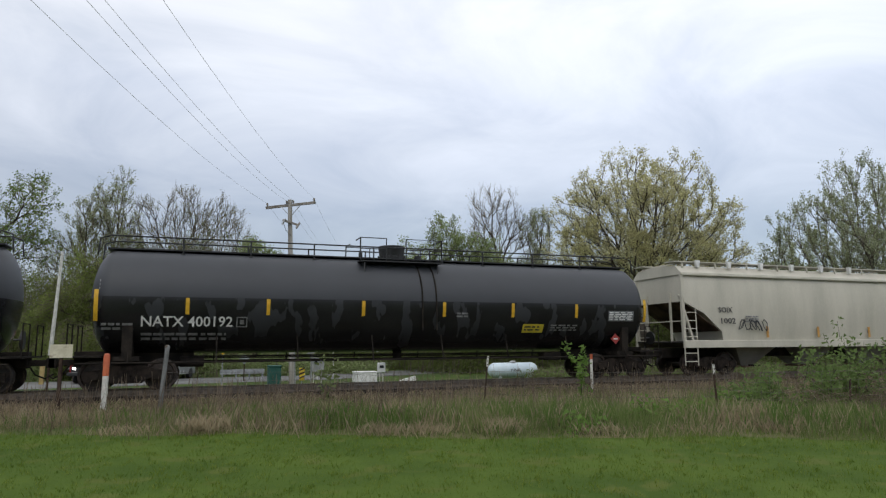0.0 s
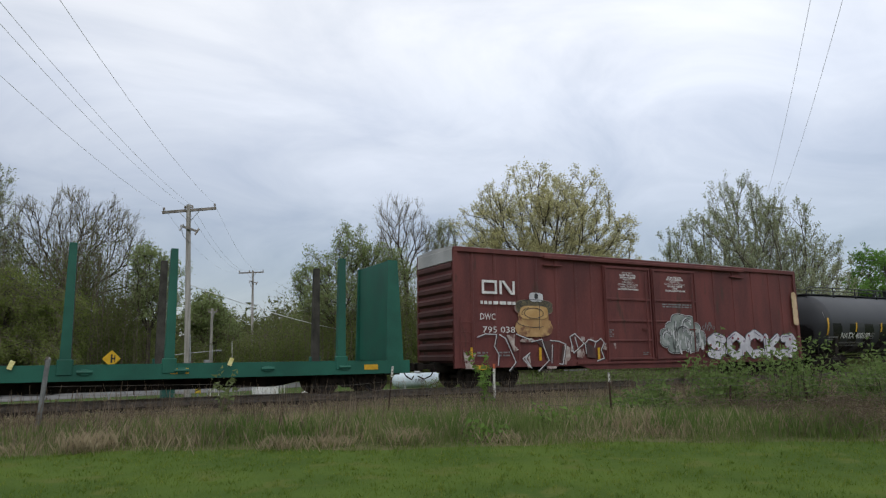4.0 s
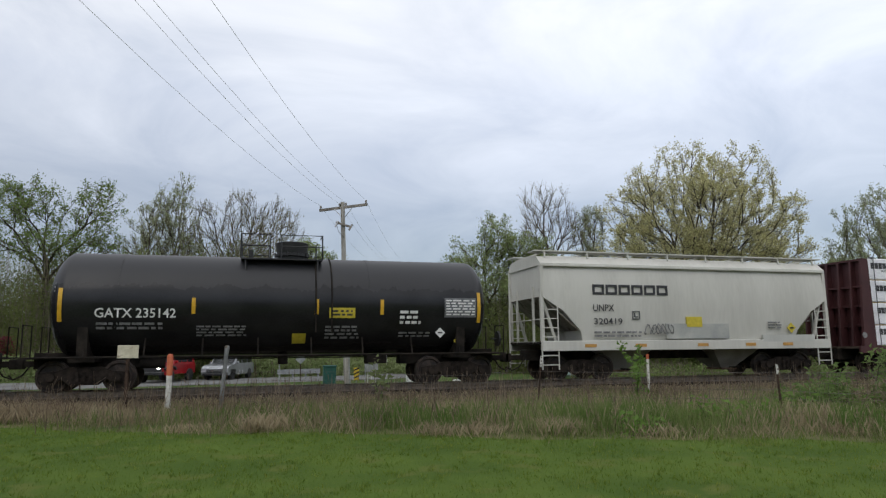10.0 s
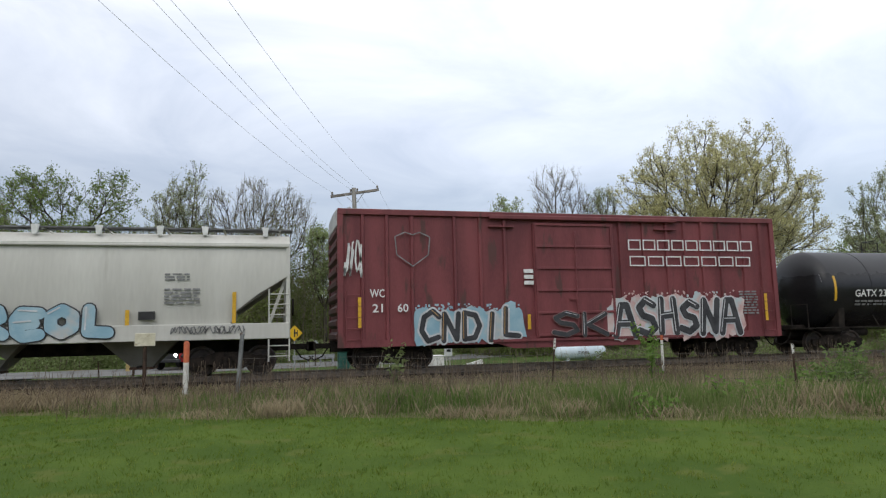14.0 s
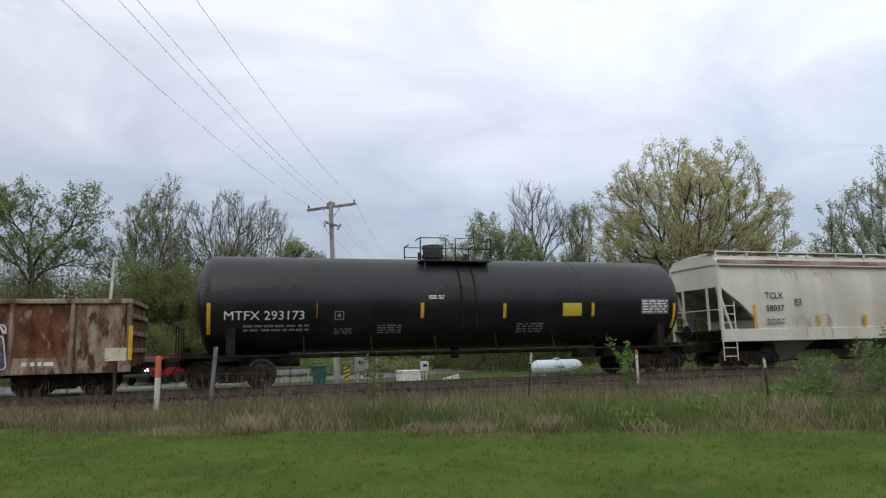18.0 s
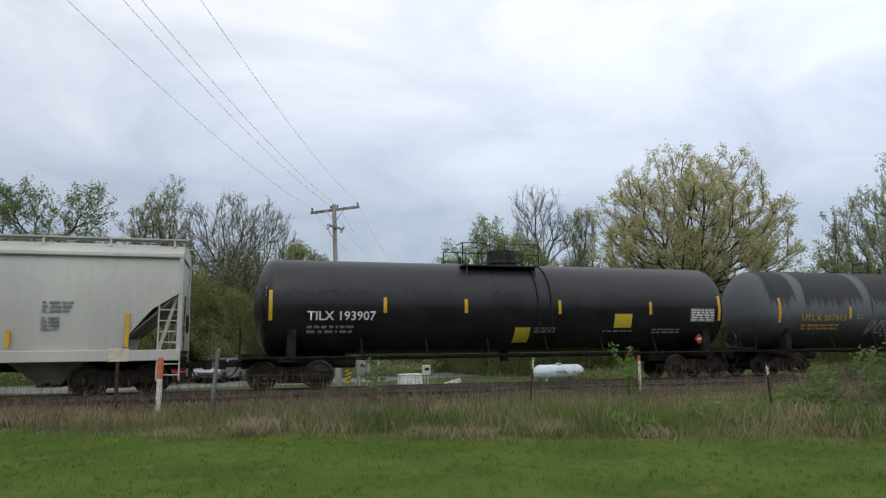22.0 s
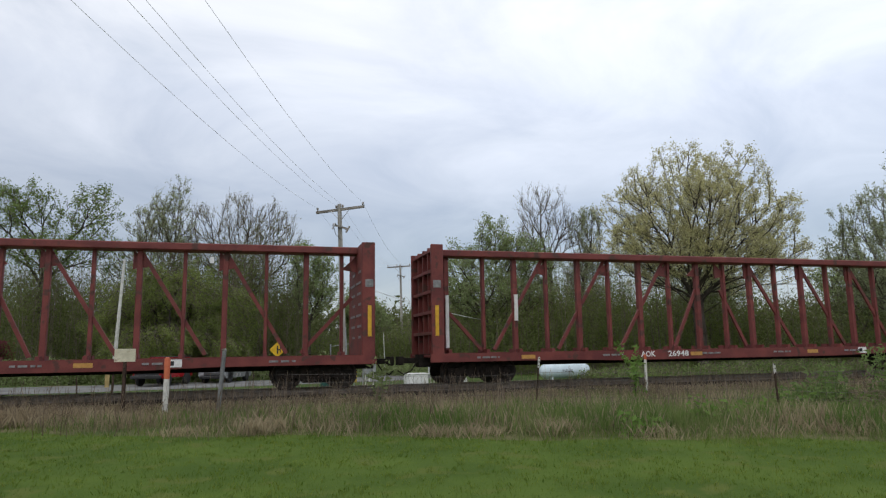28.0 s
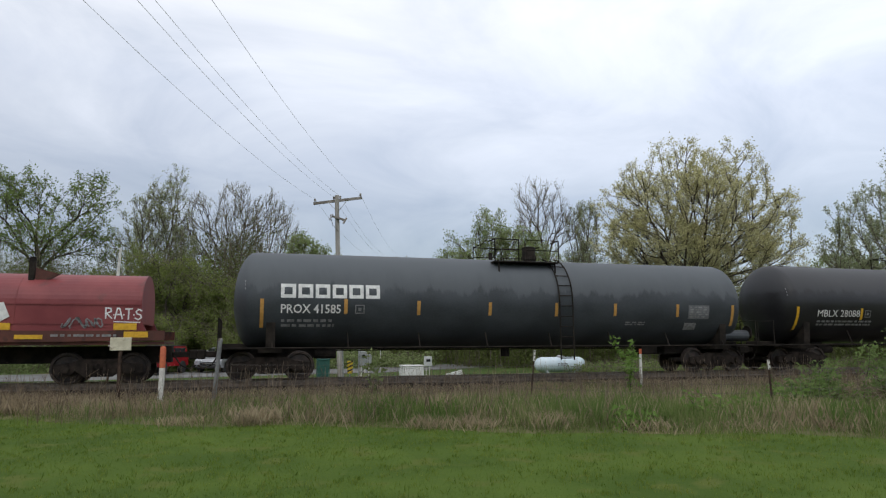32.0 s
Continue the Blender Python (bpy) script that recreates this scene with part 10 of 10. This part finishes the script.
def blades(name, label, pts, h, width, leaf, rs, lean=0.35, category="grass"):
    """Grass: one bent two-triangle blade at every point."""
    n = len(pts)
    pts[:, 2] += BANK(pts[:, 0], pts[:, 1])
    a = rs.uniform(0, 2 * math.pi, n)
    side = np.stack([np.cos(a), np.sin(a), np.zeros(n)], axis=1) * (width * rs.uniform(0.6, 1.3, n))[:, None] / 2
    hh = h * rs.uniform(0.55, 1.25, n) if np.isscalar(h) else h
    b = rs.uniform(0, 2 * math.pi, n)
    bend = np.stack([np.cos(b), np.sin(b), np.zeros(n)], axis=1) * (hh * lean * rs.uniform(0.1, 1.0, n))[:, None]
    up = np.zeros((n, 3))
    up[:, 2] = hh
    v = np.empty((n, 4, 3))
    v[:, 0] = pts - side
    v[:, 1] = pts + side
    v[:, 2] = pts + up * 0.6 + bend * 0.4 + side * 0.6
    v[:, 3] = pts + up + bend
    idx = np.arange(n)[:, None] * 4
    f = np.concatenate([idx + np.array([[0, 1, 2]]), idx + np.array([[0, 2, 3]])])
    me = big_mesh(name, v.reshape(-1, 3), f, leaf)
    return tagged(new(name, me), label, category, kind="stuff")


rs = np.random.RandomState(77)
EDGE = np.vectorize(edge_y)


def scatter(n, x0, x1, y0, y1):
    p = np.zeros((n, 3))
    p[:, 0], p[:, 1] = rs.uniform(x0, x1, n), rs.uniform(y0, y1, n)
    return p


# the lawn, thicker near the camera, ragged where the mower turned
p = scatter(330000, -12, 22, 4.0, 20.5)
p = p[p[:, 1] < EDGE(p[:, 0]) + rs.normal(size=len(p)) * 0.55]
patch = 0.5 + 0.5 * np.sin(p[:, 0] * 1.3 + np.sin(p[:, 1] * 0.9) * 2)
blades("lawn_grass", "short mown blades of the green lawn", p, 0.02 + 0.03 * rs.uniform(0, 1, len(p)) * (0.5 + 0.7 * patch), 0.0045, GRASS_LAWN, rs, 0.5)


p = np.repeat(scatter(9000, -10, 20, 4.0, 19.0), 9, axis=0)
p[:, :2] += rs.normal(size=(len(p), 2)) * 0.035
p = p[p[:, 1] < EDGE(p[:, 0])]
blades("lawn_tufts", "thicker tufts of grass in the mown lawn", p, 0.045 + 0.035 * rs.uniform(0, 1, len(p)), 0.007, TURF_TUFT, rs, 0.6)


def tall_zone(n):
    q = scatter(n, -16, 32, 3, 21.2)
    wave = 0.5 * np.sin(q[:, 0] * 2.1 + 1.0) + 0.35 * np.sin(q[:, 0] * 5.3)
    return q[(q[:, 1] > EDGE(q[:, 0]) + 0.35 * wave + rs.normal(size=len(q)) * 0.6)]


def lowland(q):
    """Grass grows tallest along the fence and stays short towards the stones and the mower's edge."""
    return np.clip((q[:, 1] - EDGE(q[:, 0]) + 0.7) / 2.0, 0.14, 1.0) * np.clip((20.2 - q[:, 1]) / 4.5, 0.16, 1.0)


def clumpy(q, scale, cut, seed):
    k = np.array([noise.noise(Vector((a * scale + seed, b * scale, 0.3))) for a, b in q[:, :2]])
    return q[k + rs.normal(size=len(q)) * 0.18 > cut]


q = clumpy(tall_zone(380000), 0.7, -0.06, 3.0)
k = np.clip((q[:, 0] + 6.0) / 9.0, 0.25, 1.0) * np.clip(1.5 - (q[:, 1] - EDGE(q[:, 0])) / 4.0, 0.35, 1.0)
q = q[rs.rand(len(q)) < k]
dist = lowland(q)
blades("tall_grass", "tall fresh green grass along the old fence", q, (0.06 + (0.14 + 0.38 * rs.uniform(0, 1, len(q))) * dist), 0.006, GRASS_TALL, rs, 0.3)
q = clumpy(tall_zone(360000), 0.8, -0.14, 9.0)
k = np.clip(1.0 - (q[:, 0] + 2.0) / 14.0, 0.42, 1.0) * np.clip((q[:, 1] - EDGE(q[:, 0])) / 1.2, 0.12, 1.0)
q = q[rs.rand(len(q)) < k]
dist = lowland(q)
blades("dry_grass", "dead beige grass left from the winter", q, (0.05 + (0.12 + 0.38 * rs.uniform(0, 1, len(q)) ** 1.5) * dist), 0.005, GRASS_DRY, rs, 0.4)
# the unmown fringe, where lawn runs into tall grass
q = scatter(150000, -14, 24, 2.5, 21)
away = q[:, 1] - EDGE(q[:, 0]) + 0.4 * np.sin(q[:, 0] * 1.7) + 0.25 * np.sin(q[:, 0] * 4.1 + 1)
q = q[np.abs(away - 0.2) < np.abs(rs.normal(size=len(q))) * 0.75]
blades("fringe_grass", "uneven fresh grass along the mown edge", q, 0.04 + 0.13 * rs.uniform(0, 1, len(q)) ** 1.6, 0.006, GRASS_LAWN, rs, 0.5)
# dry tussocks, and a bank of matted brown grass by the road
for cx, cy, n, rad, hgt, lean in ((0.22, 14.4, 420, 0.4, 0.42, 0.7), (3.47, 12.7, 260, 0.45, 0.30, 0.8), (4.3, 12.4, 260, 0.5, 0.28, 0.8), (5.69, 12.1, 380, 0.45, 0.36, 0.8), (7.3, 11.1, 260, 0.6, 0.28, 0.8), (2.0, 14.2, 260, 0.8, 0.35, 0.6),
                                  (-1.2, 14.9, 200, 0.5, 0.26, 0.8), (8.9, 10.6, 240, 0.5, 0.26, 0.8), (10.4, 10.1, 200, 0.5, 0.3, 0.8), (-5.6, 18.9, 5000, 1.6, 0.42, 0.8), (-9.5, 19.3, 5000, 2.2, 0.42, 0.8), (-12.8, 19.6, 4000, 2.0, 0.4, 0.8)):
    q = np.zeros((n, 3))
    q[:, 0], q[:, 1] = cx + rs.normal(size=n) * rad * 0.6, cy + rs.normal(size=n) * min(rad, 0.8) * 0.6
    blades("dry_tussock", "tussock of dead beige grass among the green", q, hgt * rs.uniform(0.3, 1.0, n), 0.007, GRASS_STRAW if cx < -3 else GRASS_DRY, rs, lean)
# matted dead grass on the bank below the track
q = scatter(60000, -12, 34, 18.6, 21.0)
blades("dead_thatch", "matted dead grass on the low bank by the track", q, 0.05 + 0.16 * rs.uniform(0, 1, len(q)) ** 2, 0.007, GRASS_STRAW, rs, 0.9)
q = clumpy(scatter(60000, -12, 34, 18.4, 20.8), 0.7, 0.02, 5.0)
blades("bank_grass", "short green grass in patches on the bank", q, 0.05 + 0.13 * rs.uniform(0, 1, len(q)) ** 1.5, 0.006, GRASS_TALL, rs, 0.5)
# standing dead stalks in front of the ballast
q = tall_zone(8500)
q = q[(q[:, 1] > 12.5)]
q[:, 2] += BANK(q[:, 0], q[:, 1])
segs = np.zeros((len(q), 8))
segs[:, :3] = q
segs[:, 3:6] = q + np.stack([rs.normal(size=len(q)) * 0.14, rs.normal(size=len(q)) * 0.1, rs.uniform(0.3, 0.95, len(q))], axis=1)
segs[:, 6], segs[:, 7] = 0.0075, 0.004
tw = segs.copy()
tw[:, :3] = segs[:, :3] * 0.4 + segs[:, 3:6] * 0.6
tw[:, 3:6] = tw[:, :3] + np.stack([rs.normal(size=len(q)) * 0.12, rs.normal(size=len(q)) * 0.08, rs.uniform(0.05, 0.25, len(q))], axis=1)
tw[:, 6], tw[:, 7] = 0.005, 0.003
v, f = tubes(np.concatenate([segs, tw]), 3)
tagged(new("dead_stalks", big_mesh("dead_stalks", v, f, STEM_DRY)), "thin standing dead weed stalks by the track", "weeds", kind="stuff")


def brush(name, label, x0, x1, y0, y1, n, h, seed):
    """Tangled dead canes that arch over."""
    r = np.random.RandomState(seed)
    segs = []
    for i in range(n):
        p = np.array([r.uniform(x0, x1), r.uniform(y0, y1), 0.0])
        d = np.array([r.normal() * 0.35, r.normal() * 0.35, 1.0])
        rad = r.uniform(0.004, 0.009)
        for s in range(5):
            e = p + d / np.linalg.norm(d) * h * r.uniform(0.15, 0.3)
            segs.append((*p, *e, rad, rad * 0.8))
            p, rad = e, rad * 0.8
            d = d + np.array([r.normal() * 0.4, r.normal() * 0.4, -0.45])
    v, f = tubes(segs, 3)
    tagged(new(name, big_mesh(name, v, f, STEM_DRY)), label, "brush", kind="stuff")


brush("dead_brush", "tangle of dead brown canes", 12.6, 24.0, 7.0, 12.6, 1700, 1.4, 5)
brush("dead_brush", "low tangle of dead canes in the grass", -10.0, -4.0, 18.5, 21.0, 380, 0.9, 6)
brush("dead_brush", "low tangle of dead canes in the grass", -1.5, 3.0, 15.5, 18.5, 160, 0.9, 8)


def shrub(x, y, stems, h, width, leaf, size, per, seed, label, name="shrub", loose=0.13):
    """Leafy shoots from one foot."""
    r = np.random.RandomState(seed)
    segs, cen = [], []
    for i in range(stems):
        p = np.array([r.normal() * width * 0.3, r.normal() * width * 0.3, -0.05])
        d = np.array([r.normal() * 0.22 * width, r.normal() * 0.22 * width, 1.0])
        rad, hh = 0.014, h * r.uniform(0.55, 1.1)
        for s in range(6):
            e = p + d / np.linalg.norm(d) * hh / 6
            segs.append((*p, *e, rad, rad * 0.8))
            if s > 0:
                for j in range(per):
                    cen.append(p + (e - p) * r.rand() + r.normal(size=3) * np.array([loose, loose, loose * 0.7]))
            p, rad = e, rad * 0.8
            d = d + np.array([r.normal() * 0.18, r.normal() * 0.18, 0.0])
    o = thing(name, label, "shrub", "weeds and shrubs by the fence", at=(x, y, 0))
    v, f = tubes(segs, 4)
    part("stem", big_mesh("stem", v, f, BARK), BARK, o)["kind"] = "stuff"
    v, f = leaf_quads(np.array(cen), size, r, 0.6, 1.4)
    part("foliage", big_mesh("foliage", v, f, leaf), leaf, o)["kind"] = "stuff"


LEAF_SHOOT = leafy("leaf_shoot", (0.11, 0.17, 0.05), (0.165, 0.235, 0.075), (0.235, 0.30, 0.115))
LEAF_WEED = leafy("leaf_weed", (0.12, 0.21, 0.045), (0.18, 0.29, 0.07), (0.24, 0.36, 0.10))
rb = random.Random(3)
for i in range(30):
    x = 12.5 + i * 0.36 + rb.uniform(-0.25, 0.25)
    y = 12.7 - (x - 12.0) * 0.42 + rb.uniform(-0.8, 1.1)
    hgt = (1.1 if x < 13.4 else 1.7) + 0.3 * math.sin(x * 1.7) + rb.uniform(-0.35, 0.3)
    shrub(x, y, 6, max(0.6, hgt), 0.7, LEAF_SHOOT, 0.062, 15, 100 + i, "leafy green shrub among dead canes", loose=0.15)
shrub(11.35, 18.5, 2, 1.85, 0.14, LEAF_WEED, 0.10, 9, 201, "slim leafy vine shoots beside the track", "vine", 0.07)
shrub(11.75, 18.6, 1, 2.05, 0.10, LEAF_WEED, 0.10, 12, 202, "slim leafy vine shoots beside the track", "vine", 0.06)
shrub(3.55, 19.0, 2, 1.35, 0.16, leafy("leaf_pale_weed", (0.13, 0.17, 0.06), (0.2, 0.24, 0.1), (0.28, 0.32, 0.15)), 0.10, 8, 203, "pale green leafy vine clump beside the track", "vine", 0.08)
shrub(-8.1, 20.4, 3, 1.3, 0.2, LEAF_WEED, 0.12, 8, 204, "leafy green weed beside the track", loose=0.1)
shrub(-7.6, 20.5, 3, 1.4, 0.25, LEAF_WEED, 0.12, 9, 205, "leafy green weed beside the track", loose=0.11)
for i in range(9):
    shrub(7.0 + i * 1.5 + rb.uniform(-0.5, 0.5), 12.2 + rb.uniform(-1.2, 1.2), 5, 0.4 + rb.uniform(0, 0.3), 0.6, LEAF_WEED, 0.07, 6, 300 + i, "low green weed in the tall grass")


# ---- what moves ----
def motions():
    """The train runs to the right at an even speed; each wheelset turns while it is near the camera."""
    starts = {}
    for ob, left in CARS:
        starts[ob] = left
        walk(ob, [(t, pose(left + SPEED * t, TRACK_Y, RAIL)) for t in (0.0, 16.0, 32.0)])
    for ws_, c, dx in WHEELS:
        x0 = starts[c] + ws_.parent.location.x + dx
        a, b = max(0, frame((-14 - x0) / SPEED)), min(frame(32.0), frame((54 - x0) / SPEED))
        rows = [(0.0, pose(dx, 0, WHEEL_R))]
        turn = 0.0
        for k in range(a, b + 1):
            t = (k - 1) / FPS
            if t > 0.001:
                turn += math.degrees(SPEED / FPS / WHEEL_R)
                rows.append((t, pose(dx, 0, WHEEL_R, 0, turn % 360, 0)))
        if rows[-1][0] < 31.99:
            rows.append((32.0, pose(dx, 0, WHEEL_R, 0, turn % 360, 0)))
        walk(ws_, rows)


motions()
